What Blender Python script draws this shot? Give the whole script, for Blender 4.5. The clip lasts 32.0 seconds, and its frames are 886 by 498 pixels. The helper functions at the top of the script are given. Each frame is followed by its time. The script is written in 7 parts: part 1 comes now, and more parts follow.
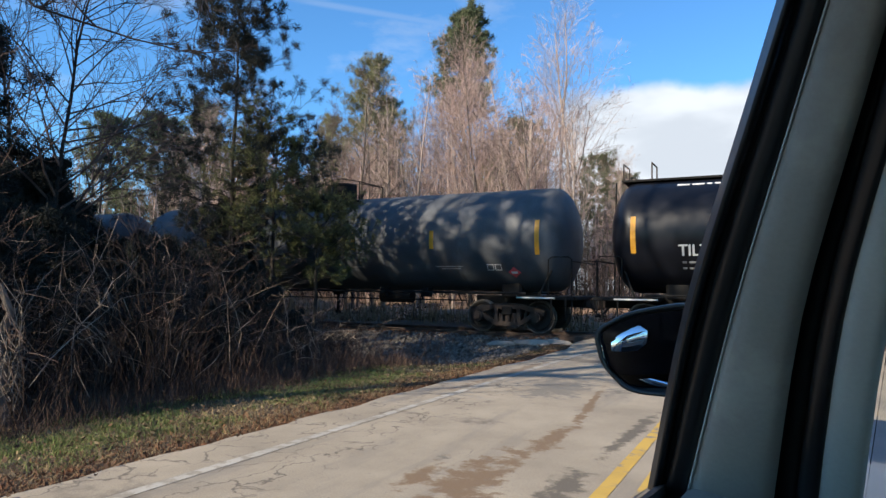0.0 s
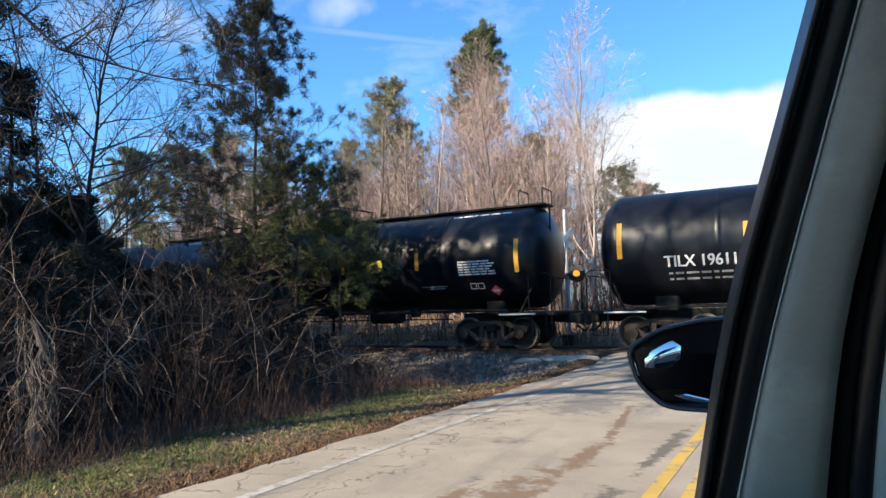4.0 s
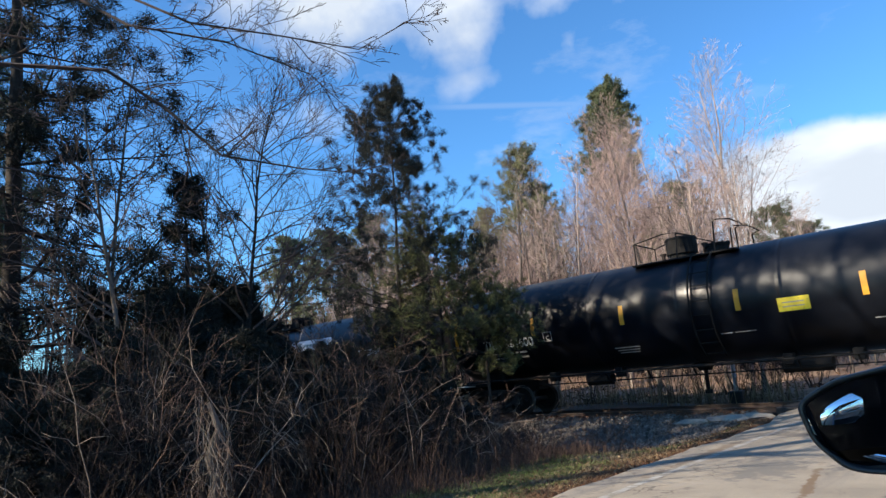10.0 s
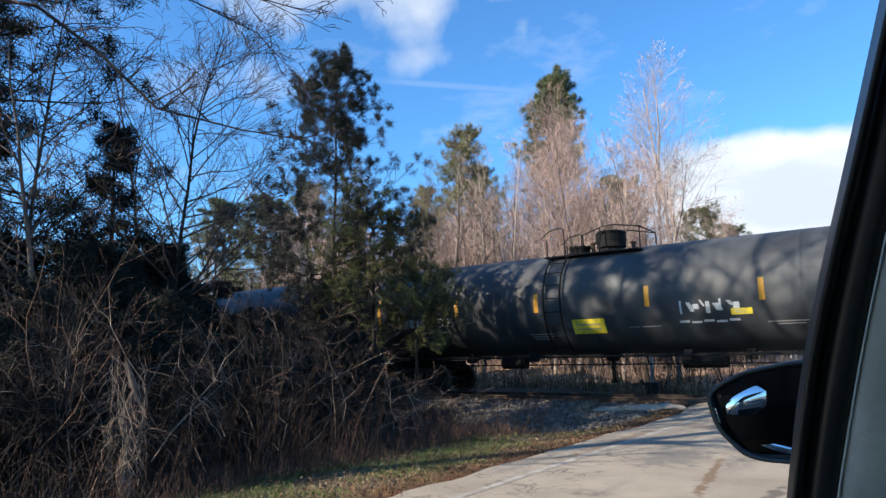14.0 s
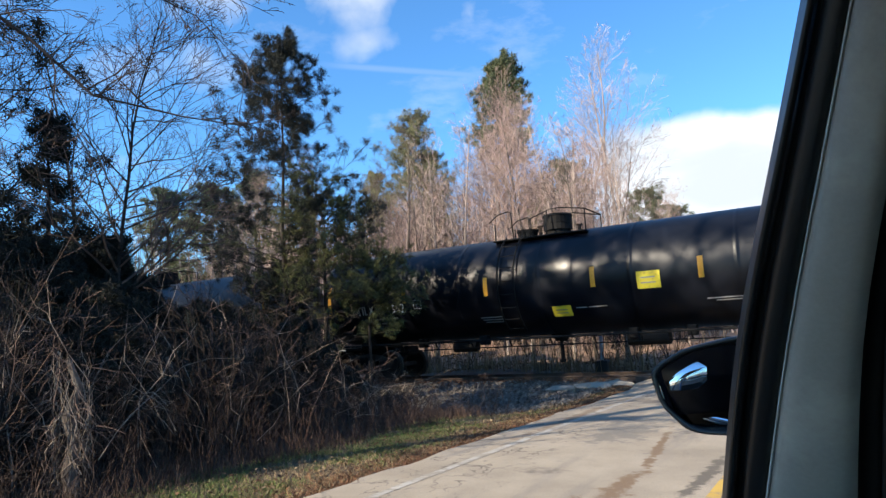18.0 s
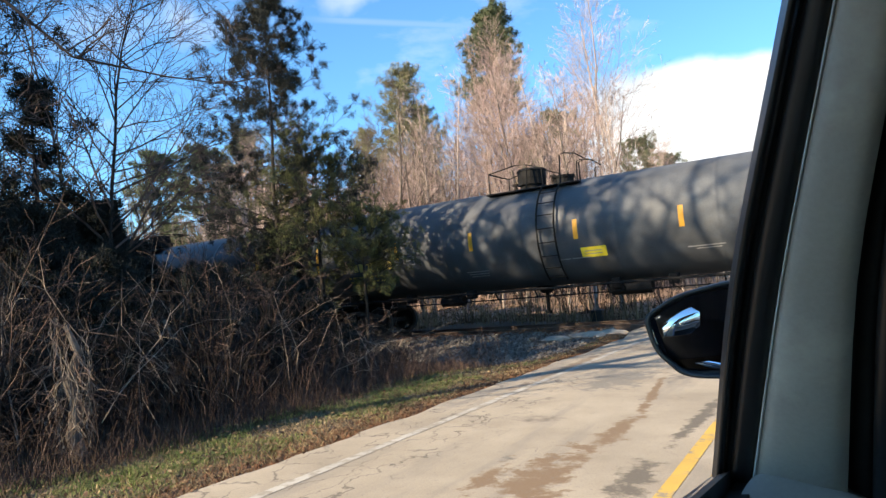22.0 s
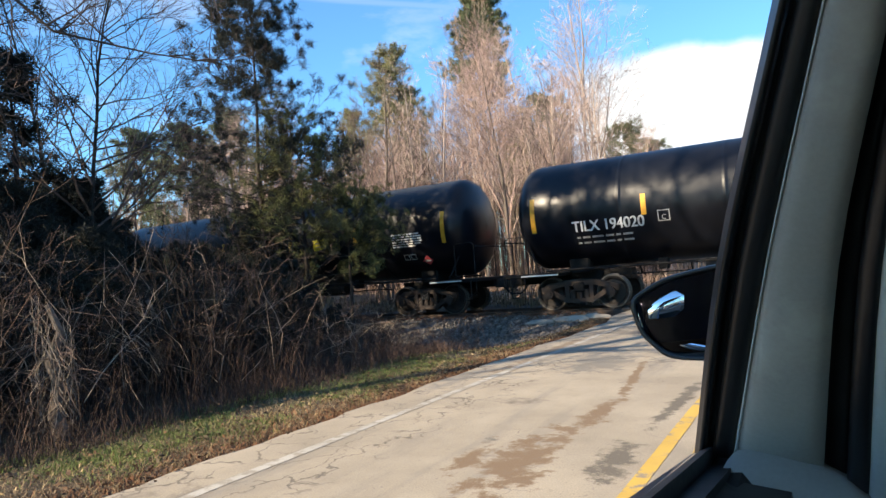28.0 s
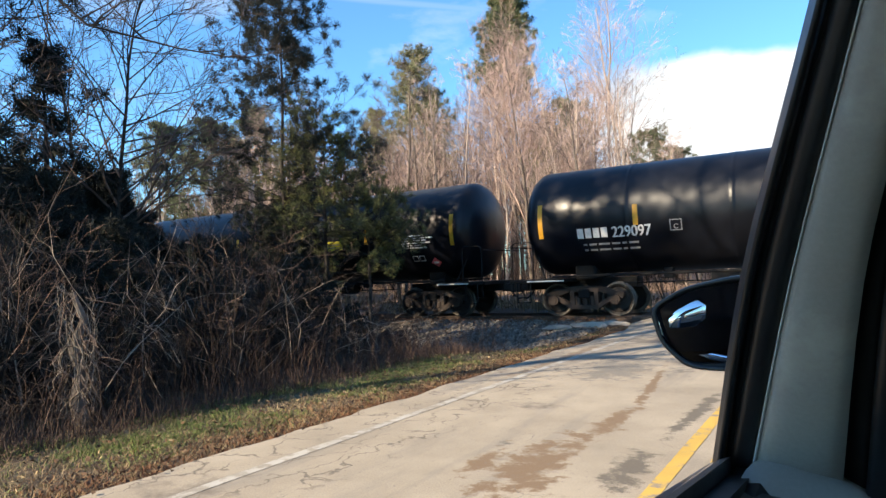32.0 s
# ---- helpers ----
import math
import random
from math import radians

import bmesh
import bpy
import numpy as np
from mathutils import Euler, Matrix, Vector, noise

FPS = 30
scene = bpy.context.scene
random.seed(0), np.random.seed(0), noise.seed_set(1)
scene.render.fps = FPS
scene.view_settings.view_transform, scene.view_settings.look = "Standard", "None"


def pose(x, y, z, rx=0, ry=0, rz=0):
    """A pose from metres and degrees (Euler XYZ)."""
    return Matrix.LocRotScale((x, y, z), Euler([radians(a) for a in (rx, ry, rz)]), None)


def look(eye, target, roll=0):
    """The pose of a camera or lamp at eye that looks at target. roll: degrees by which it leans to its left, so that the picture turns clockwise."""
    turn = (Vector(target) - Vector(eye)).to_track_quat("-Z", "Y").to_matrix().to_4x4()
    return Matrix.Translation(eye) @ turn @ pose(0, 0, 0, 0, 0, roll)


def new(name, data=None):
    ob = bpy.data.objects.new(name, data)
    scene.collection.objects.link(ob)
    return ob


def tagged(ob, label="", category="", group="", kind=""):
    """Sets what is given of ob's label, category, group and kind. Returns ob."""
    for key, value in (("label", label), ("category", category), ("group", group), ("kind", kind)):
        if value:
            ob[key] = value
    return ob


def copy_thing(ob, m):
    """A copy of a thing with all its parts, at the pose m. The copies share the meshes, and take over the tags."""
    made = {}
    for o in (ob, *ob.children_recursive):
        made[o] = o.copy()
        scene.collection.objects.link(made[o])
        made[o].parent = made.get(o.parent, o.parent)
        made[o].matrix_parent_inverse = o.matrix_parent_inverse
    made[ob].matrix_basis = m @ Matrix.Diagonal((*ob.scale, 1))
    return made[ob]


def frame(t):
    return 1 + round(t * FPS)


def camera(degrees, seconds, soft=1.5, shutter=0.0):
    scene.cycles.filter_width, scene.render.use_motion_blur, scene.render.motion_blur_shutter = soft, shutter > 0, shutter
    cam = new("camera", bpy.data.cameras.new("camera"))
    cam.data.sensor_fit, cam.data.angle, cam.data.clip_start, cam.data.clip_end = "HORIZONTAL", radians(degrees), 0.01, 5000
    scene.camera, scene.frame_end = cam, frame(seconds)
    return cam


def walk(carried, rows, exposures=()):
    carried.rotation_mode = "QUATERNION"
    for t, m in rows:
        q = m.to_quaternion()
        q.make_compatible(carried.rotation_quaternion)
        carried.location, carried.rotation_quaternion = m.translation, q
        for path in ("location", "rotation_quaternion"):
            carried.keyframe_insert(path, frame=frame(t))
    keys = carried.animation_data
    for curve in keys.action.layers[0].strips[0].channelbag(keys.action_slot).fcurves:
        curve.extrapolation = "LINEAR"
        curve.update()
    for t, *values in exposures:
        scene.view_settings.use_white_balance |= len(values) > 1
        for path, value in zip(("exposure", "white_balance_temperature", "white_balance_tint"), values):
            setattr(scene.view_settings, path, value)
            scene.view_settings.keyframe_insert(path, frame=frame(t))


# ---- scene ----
import collections

cam = camera(67.0, 32.0, soft=1.45)
PATH = [
    (0, (0.0020, 0.0140, 1.418), (-4.506, 8.922, 1.998), 0.71),
    (0.5, (0.0060, -0.0420, 1.434), (-3.670, 9.250, 1.824), -0.72),
    (1, (-0.0010, -0.0260, 1.428), (-3.832, 9.180, 2.180), -0.39),
    (1.5, (-0.0073, -0.0027, 1.425), (-4.327, 8.985, 2.131), -1.13),
    (2, (-0.0021, 0.0046, 1.426), (-4.699, 8.815, 1.945), -1.94),
    (2.5, (-0.0014, 0.0014, 1.426), (-4.680, 8.807, 2.152), -1.46),
    (3, (-0.0070, 0.0110, 1.425), (-4.798, 8.745, 2.280), -1.40),
    (3.5, (-0.0050, 0.0060, 1.425), (-4.778, 8.750, 2.276), -1.49),
    (5.5, (-0.0030, -0.0030, 1.426), (-4.832, 8.695, 2.424), -1.76),
    (6, (-0.0030, 0.0000, 1.425), (-4.833, 8.696, 2.437), -1.75),
    (6.5, (-0.0030, -0.0010, 1.426), (-4.833, 8.695, 2.437), -1.75),
    (7, (-0.0040, 0.0040, 1.425), (-4.828, 8.703, 2.433), -1.71),
    (7.5, (-0.0060, 0.0130, 1.423), (-4.838, 8.711, 2.406), -1.77),
    (8, (-0.0040, 0.0090, 1.425), (-4.849, 8.701, 2.404), -1.87),
    (8.5, (-0.0024, 0.0115, 1.424), (-4.824, 8.720, 2.364), -1.57),
    (9, (-0.0038, 0.0260, 1.423), (-5.035, 8.615, 2.371), -1.29),
    (9.5, (0.0024, 0.0101, 1.427), (-5.313, 8.407, 2.541), -2.62),
    (10, (0.0070, 0.0120, 1.425), (-6.361, 7.476, 3.360), -4.69),
    (10.5, (0.0040, 0.0270, 1.415), (-6.042, 7.825, 3.034), -3.55),
    (11, (0.0040, 0.0200, 1.419), (-6.043, 7.913, 2.489), -1.76),
    (11.5, (0.0072, 0.0284, 1.420), (-5.930, 7.986, 2.614), -1.91),
    (12, (0.0085, 0.0283, 1.420), (-6.064, 7.872, 2.684), -2.31),
    (12.5, (0.0059, 0.0291, 1.418), (-6.082, 7.866, 2.647), -2.33),
    (13, (0.0080, 0.0240, 1.420), (-6.398, 7.495, 3.197), -2.37),
    (13.5, (0.0070, 0.0170, 1.422), (-5.825, 7.963, 3.110), -1.35),
    (14, (0.0050, 0.0250, 1.416), (-5.681, 8.101, 2.980), -1.21),
    (14.5, (0.0010, 0.0360, 1.419), (-5.482, 8.234, 3.072), -0.86),
    (16.5, (0.0057, 0.0287, 1.420), (-5.355, 8.345, 2.869), -2.13),
    (17, (0.0086, 0.0202, 1.421), (-5.202, 8.440, 2.817), -2.31),
    (17.5, (0.0076, 0.0251, 1.420), (-5.157, 8.482, 2.760), -2.53),
    (18, (0.0104, 0.0233, 1.419), (-5.095, 8.519, 2.736), -3.09),
    (18.5, (0.0094, 0.0183, 1.420), (-5.013, 8.576, 2.652), -3.06),
    (19, (0.0108, 0.0216, 1.417), (-5.104, 8.579, 2.194), -4.35),
    (19.5, (0.0118, 0.0286, 1.416), (-5.177, 8.546, 2.144), -4.89),
    (20, (0.0162, 0.0268, 1.417), (-5.066, 8.602, 2.198), -5.51),
    (20.5, (0.0152, 0.0258, 1.416), (-5.070, 8.602, 2.173), -5.51),
    (21, (0.0153, 0.0218, 1.416), (-4.997, 8.648, 2.078), -5.32),
    (21.5, (0.0158, 0.0195, 1.417), (-4.978, 8.660, 2.044), -5.56),
    (22, (0.0085, 0.0358, 1.416), (-5.093, 8.612, 2.064), -4.82),
    (22.5, (0.0052, 0.0300, 1.417), (-5.095, 8.589, 2.257), -4.37),
    (23, (0.0077, 0.0080, 1.416), (-4.818, 8.764, 1.626), -4.77),
    (23.5, (0.0085, 0.0080, 1.416), (-4.789, 8.777, 1.700), -4.46),
    (24, (0.0065, 0.0230, 1.416), (-4.845, 8.763, 1.634), -4.95),
    (24.5, (0.0085, 0.0140, 1.417), (-4.874, 8.736, 1.693), -5.12),
    (25, (0.0095, 0.0140, 1.417), (-4.889, 8.727, 1.690), -5.45),
    (25.5, (0.0095, 0.0220, 1.416), (-4.824, 8.771, 1.687), -5.24),
    (27.5, (0.0075, 0.0160, 1.416), (-4.868, 8.739, 1.771), -4.11),
    (28, (0.0065, 0.0200, 1.414), (-4.924, 8.712, 1.792), -4.21),
    (28.5, (0.0055, 0.0140, 1.414), (-4.840, 8.751, 1.819), -3.32),
    (29, (0.0025, 0.0140, 1.412), (-4.612, 8.871, 1.903), -1.75),
    (29.5, (0.0045, 0.0200, 1.413), (-4.883, 8.736, 1.771), -1.78),
    (30, (0.0065, 0.0110, 1.414), (-4.912, 8.709, 1.771), -2.01),
    (30.5, (0.0045, 0.0180, 1.413), (-4.930, 8.706, 1.803), -2.01),
    (31, (0.0058, 0.0148, 1.414), (-5.035, 8.644, 1.752), -2.33),
    (31.5, (0.0065, 0.0090, 1.414), (-5.004, 8.657, 1.713), -2.03),
    (32, (0.0065, 0.0090, 1.414), (-5.172, 8.553, 1.831), -2.30),
]
# seconds, stops, kelvin, tint
EXPOSURES = [(0.0, 0.25, 6500, 10), (1.0, 0.45, 6500, 10), (2.0, 0.55, 6600, 10), (3.0, 0.58, 6500, 10), (6.0, 0.66, 6600, 10), (8.0, 0.68, 6600, 10), (9.0, 0.62, 6500, 10), (10.0, 0.35, 6400, 10), (11.0, 0.63, 6500, 10), (12.0, 0.68, 6700, 10), (13.0, 0.58, 6400, 10), (14.0, 0.42, 6300, 10), (18.0, 0.55, 6500, 10), (20.0, 0.72, 6900, 10), (23.0, 0.83, 7200, 10), (25.0, 0.74, 7200, 10), (29.0, 0.78, 7100, 10), (32.0, 0.8, 7100, 10)]
walk(cam, [(t, look(eye, target, roll)) for t, eye, target, roll in PATH], EXPOSURES)

# ---------------------------------------------------------------- light
SUN_AZ = 208.0      # compass bearing of the sun, clockwise from the road's direction
SUN_EL = 30.0
sun_dir = Vector((math.sin(radians(SUN_AZ)) * math.cos(radians(SUN_EL)),
                  math.cos(radians(SUN_AZ)) * math.cos(radians(SUN_EL)), math.sin(radians(SUN_EL))))
sun_data = bpy.data.lights.new("sun", "SUN")
sun_data.energy, sun_data.angle, sun_data.color = 8.0, radians(0.53), (1.0, 0.87, 0.68)
sun = new("sun", sun_data)
sun.matrix_world = look(sun_dir * 100, (0, 0, 0))


def make_world():
    w = bpy.data.worlds.new("sky")
    scene.world = w
    w.use_nodes = True
    nt = w.node_tree
    nt.nodes.clear()
    N = nt.nodes.new
    sky = N("ShaderNodeTexSky")
    sky.sky_type, sky.sun_disc = "NISHITA", False
    sky.sun_elevation, sky.sun_rotation = radians(SUN_EL), radians(SUN_AZ)
    sky.air_density, sky.dust_density, sky.ozone_density = 1.0, 0.4, 2.2
    coord = N("ShaderNodeTexCoord")
    # high, thin broken cloud and a low cumulus bank
    stretch = N("ShaderNodeMapping")
    stretch.inputs["Scale"].default_value = (1.0, 1.0, 2.6)
    nt.links.new(coord.outputs["Generated"], stretch.inputs["Vector"])
    wisps = N("ShaderNodeTexNoise")
    wisps.inputs["Scale"].default_value, wisps.inputs["Detail"].default_value = 5.5, 8
    wisps.inputs["Roughness"].default_value = 0.62
    nt.links.new(stretch.outputs[0], wisps.inputs["Vector"])
    wr = N("ShaderNodeMapRange")
    wr.inputs[1].default_value, wr.inputs[2].default_value = 0.56, 0.85
    wr.inputs[4].default_value = 0.4
    nt.links.new(wisps.outputs["Fac"], wr.inputs[0])
    # cumulus: distance from the middle of the bank plus billowing noise
    puff = N("ShaderNodeTexNoise")
    puff.inputs["Scale"].default_value, puff.inputs["Detail"].default_value = 9.0, 6
    nt.links.new(coord.outputs["Generated"], puff.inputs["Vector"])

    def bank(direction, squash, size, soft):
        mp = N("ShaderNodeMapping")
        mp.vector_type = "POINT"
        d = Vector(direction).normalized()
        mp.inputs["Location"].default_value = (-d.x, -d.y, -d.z * squash)
        mp.inputs["Scale"].default_value = (1, 1, squash)
        nt.links.new(coord.outputs["Generated"], mp.inputs["Vector"])
        ln = N("ShaderNodeVectorMath")
        ln.operation = "LENGTH"
        nt.links.new(mp.outputs[0], ln.inputs[0])
        ad = N("ShaderNodeMath")
        ad.operation = "MULTIPLY_ADD"
        nt.links.new(puff.outputs["Fac"], ad.inputs[0])
        ad.inputs[1].default_value = -0.55
        nt.links.new(ln.outputs["Value"], ad.inputs[2])
        rg = N("ShaderNodeMapRange")
        rg.inputs[1].default_value, rg.inputs[2].default_value = size, size - soft
        nt.links.new(ad.outputs[0], rg.inputs[0])
        return rg
    banks = [bank(*c) for c in CLOUDS]
    total = wr

    def math_node(op, x, y, z=None):
        n = N("ShaderNodeMath")
        n.operation = op
        for k, q in enumerate((x, y, z)):
            if isinstance(q, (int, float)):
                n.inputs[k].default_value = q
            elif q is not None:
                nt.links.new(q, n.inputs[k])
        return n.outputs[0]

    def band(value, lo, hi, top=1.0):
        r = N("ShaderNodeMapRange")
        r.inputs[1].default_value, r.inputs[2].default_value, r.inputs[4].default_value = lo, hi, top
        r.interpolation_type = "SMOOTHSTEP"
        nt.links.new(value, r.inputs[0])
        return r
    axes = N("ShaderNodeSeparateXYZ")
    nt.links.new(coord.outputs["Generated"], axes.inputs[0])
    # a long low bank with a billowing, nearly level top
    billow = N("ShaderNodeTexNoise")
    billow.inputs["Scale"].default_value, billow.inputs["Detail"].default_value = 6.5, 7
    nt.links.new(coord.outputs["Generated"], billow.inputs["Vector"])
    rise = math_node("MULTIPLY_ADD", billow.outputs["Fac"], 0.10, axes.outputs["Z"])
    east = math_node("MULTIPLY_ADD", billow.outputs["Fac"], 0.25, axes.outputs["X"])
    low = band(rise, 0.332, 0.306)
    side = band(east, -0.24, -0.10)
    north = band(axes.outputs["Y"], 0.2, 0.5)
    low_bank = math_node("MULTIPLY", math_node("MULTIPLY", low.outputs[0], side.outputs[0]), north.outputs[0])
    # a thin vapour trail
    across = N("ShaderNodeVectorMath")
    across.operation = "DOT_PRODUCT"
    nt.links.new(coord.outputs["Generated"], across.inputs[0])
    across.inputs[1].default_value = Vector(TRAIL[0]).cross(Vector(TRAIL[1])).normalized()
    width = math_node("ABSOLUTE", across.outputs["Value"], 0.0)
    streak = band(width, 0.0065, 0.001, 0.14)
    span = math_node("MULTIPLY", band(axes.outputs["X"], -0.62, -0.56).outputs[0], band(axes.outputs["X"], -0.34, -0.44).outputs[0])
    trail = math_node("MULTIPLY", math_node("MULTIPLY", streak.outputs[0], span), band(axes.outputs["Y"], 0.3, 0.4).outputs[0])
    total = total.outputs[0]
    for b in [q.outputs[0] for q in banks] + [low_bank, trail]:
        total = math_node("MAXIMUM", total, b)
    tint = N("ShaderNodeMixRGB")
    tint.blend_type = "MULTIPLY"
    tint.inputs[0].default_value = 1.0
    tint.inputs[2].default_value = SKY_TINT
    nt.links.new(sky.outputs[0], tint.inputs[1])
    mix = N("ShaderNodeMixRGB")
    nt.links.new(total, mix.inputs[0])
    nt.links.new(tint.outputs[0], mix.inputs[1])
    shade = N("ShaderNodeTexNoise")
    shade.inputs["Scale"].default_value, shade.inputs["Detail"].default_value = 4.0, 4
    nt.links.new(stretch.outputs[0], shade.inputs["Vector"])
    grey = N("ShaderNodeMixRGB")
    nt.links.new(band(shade.outputs["Fac"], 0.42, 0.62).outputs[0], grey.inputs[0])
    grey.inputs[1].default_value, grey.inputs[2].default_value = CLOUD_GREY, CLOUD_COLOUR
    nt.links.new(grey.outputs[0], mix.inputs[2])
    bg = N("ShaderNodeBackground")
    bg.inputs["Strength"].default_value = 0.085
    nt.links.new(mix.outputs[0], bg.inputs["Color"])
    out = N("ShaderNodeOutputWorld")
    nt.links.new(bg.outputs[0], out.inputs[0])


CLOUDS = [((-0.555, 0.60, 0.565), 2.0, 0.0, 0.2), ((-0.548, 0.702, 0.455), 3.0, -0.2, 0.26), ((-0.519, 0.742, 0.424), 3.2, -0.2, 0.28), ((-0.72, 0.58, 0.39), 3.2, -0.2, 0.3)]
TRAIL = ((-0.582, 0.713, 0.392), (-0.343, 0.868, 0.359))
CLOUD_GREY = (7.2, 7.9, 8.8, 1)
CLOUD_COLOUR = (9.5, 10.2, 11.0, 1)
SKY_TINT = (0.95, 1.75, 2.35, 1)
make_world()

# fitted places
PILLAR = [((-0.103, 0.6427, 1.2462), (-0.0598, 0.5482, 1.406), (-0.0058, 0.4522, 1.5521)),
          ((-0.0737, 0.6404, 1.2482), (-0.0306, 0.5454, 1.4037), (0.0156, 0.4478, 1.545)),
          ((-0.0705, 0.634, 1.2501), (-0.0286, 0.5398, 1.4037), (0.017, 0.4432, 1.5432)),
          ((-0.007, 0.6297, 1.2453), (0.014, 0.5334, 1.4004), (0.0463, 0.4355, 1.5329)),
          ((0.0083, 0.6223, 1.2395), (0.0259, 0.5268, 1.3996), (0.0525, 0.4298, 1.5295)),
          ((0.0221, 0.6146, 1.2384), (0.0371, 0.5199, 1.3989), (0.0614, 0.4236, 1.5252)),
          ((0.0493, 0.6057, 1.2348), (0.0609, 0.5115, 1.3971), (0.0796, 0.4156, 1.5179))]
MIRROR_AT = (-0.2, 1.2, 1.31)
MIRROR_SHAPE = [(-0.30, 1.345), (-0.24, 1.38), (-0.15, 1.398), (-0.06, 1.395), (-0.045, 1.26), (-0.12, 1.238), (-0.24, 1.24), (-0.285, 1.285)]
REACH_LIMBS = [([(-10.2, 1.4, 5.0), (-9.68, 2.49, 6.04), (-9.26, 3.77, 6.19), (-8.95, 4.47, 5.7), (-8.57, 5.17, 4.99), (-7.92, 6.12, 4.79), (-7.25, 6.91, 4.67)], 0.042),
         ([(-10.0, 1.7, 6.6), (-8.4, 2.7, 6.7), (-7.33, 3.22, 5.85), (-6.8, 4.2, 5.75), (-6.24, 5.02, 5.37), (-5.88, 5.44, 4.78)], 0.024),
         ([(-10.0, 1.8, 6.9), (-8.3, 3.0, 6.9), (-7.03, 3.83, 5.98), (-6.4, 4.7, 5.85), (-5.82, 5.5, 5.7), (-5.32, 5.99, 6.09)], 0.024),
         ([(-10.4, 1.2, 3.8), (-9.6, 2.6, 4.6), (-9.0, 3.6, 4.4), (-8.4, 4.6, 3.9)], 0.02)]
FAR_BARE = [(-18.8, 54.0, 1.72, "vase"), (-17.0, 55.2, 1.98, "vase"), (-15.6, 54.4, 1.88, "vase"), (-14.2, 55.5, 1.5, "vase"),
            (-19.6, 42.0, 1.36, "red"), (-21.2, 42.6, 1.18, "red"), (-18.2, 41.5, 1.2, "red"), (-16.9, 42.2, 1.05, "red"), (-22.4, 41.0, 1.02, "red"), (-20.3, 40.0, 1.12, "red"), (-15.8, 41.0, 0.9, "red")]
FAR_PINES = [(-25.6, 54.5, 1.84, 0), (-30.5, 44.6, 1.31, 2), (-27.6, 46.0, 1.08, 2), (-33.6, 45.5, 1.02, 2), (-19.9, 55.4, 1.06, 1), (-13.4, 55.0, 0.82, 1), (-11.7, 56.2, 0.72, 1), (-7.7, 50.4, 0.5, 1), (-5.9, 51.0, 0.52, 1),
             (-9.6, 54.5, 0.5, 1), (-35.5, 30.0, 0.8, 1), (-38.5, 36.0, 0.95, 1), (-23.2, 56.0, 0.95, 1), (-45.0, 33.0, 0.9, 1)]

# ---------------------------------------------------------------- materials


def ramp(nt, fac, stops):
    r = nt.nodes.new("ShaderNodeValToRGB")
    while len(r.color_ramp.elements) < len(stops):
        r.color_ramp.elements.new(0.5)
    for e, (p, c) in zip(r.color_ramp.elements, stops):
        e.position, e.color = p, (*c, 1)
    nt.links.new(fac, r.inputs[0])
    return r.outputs[0]


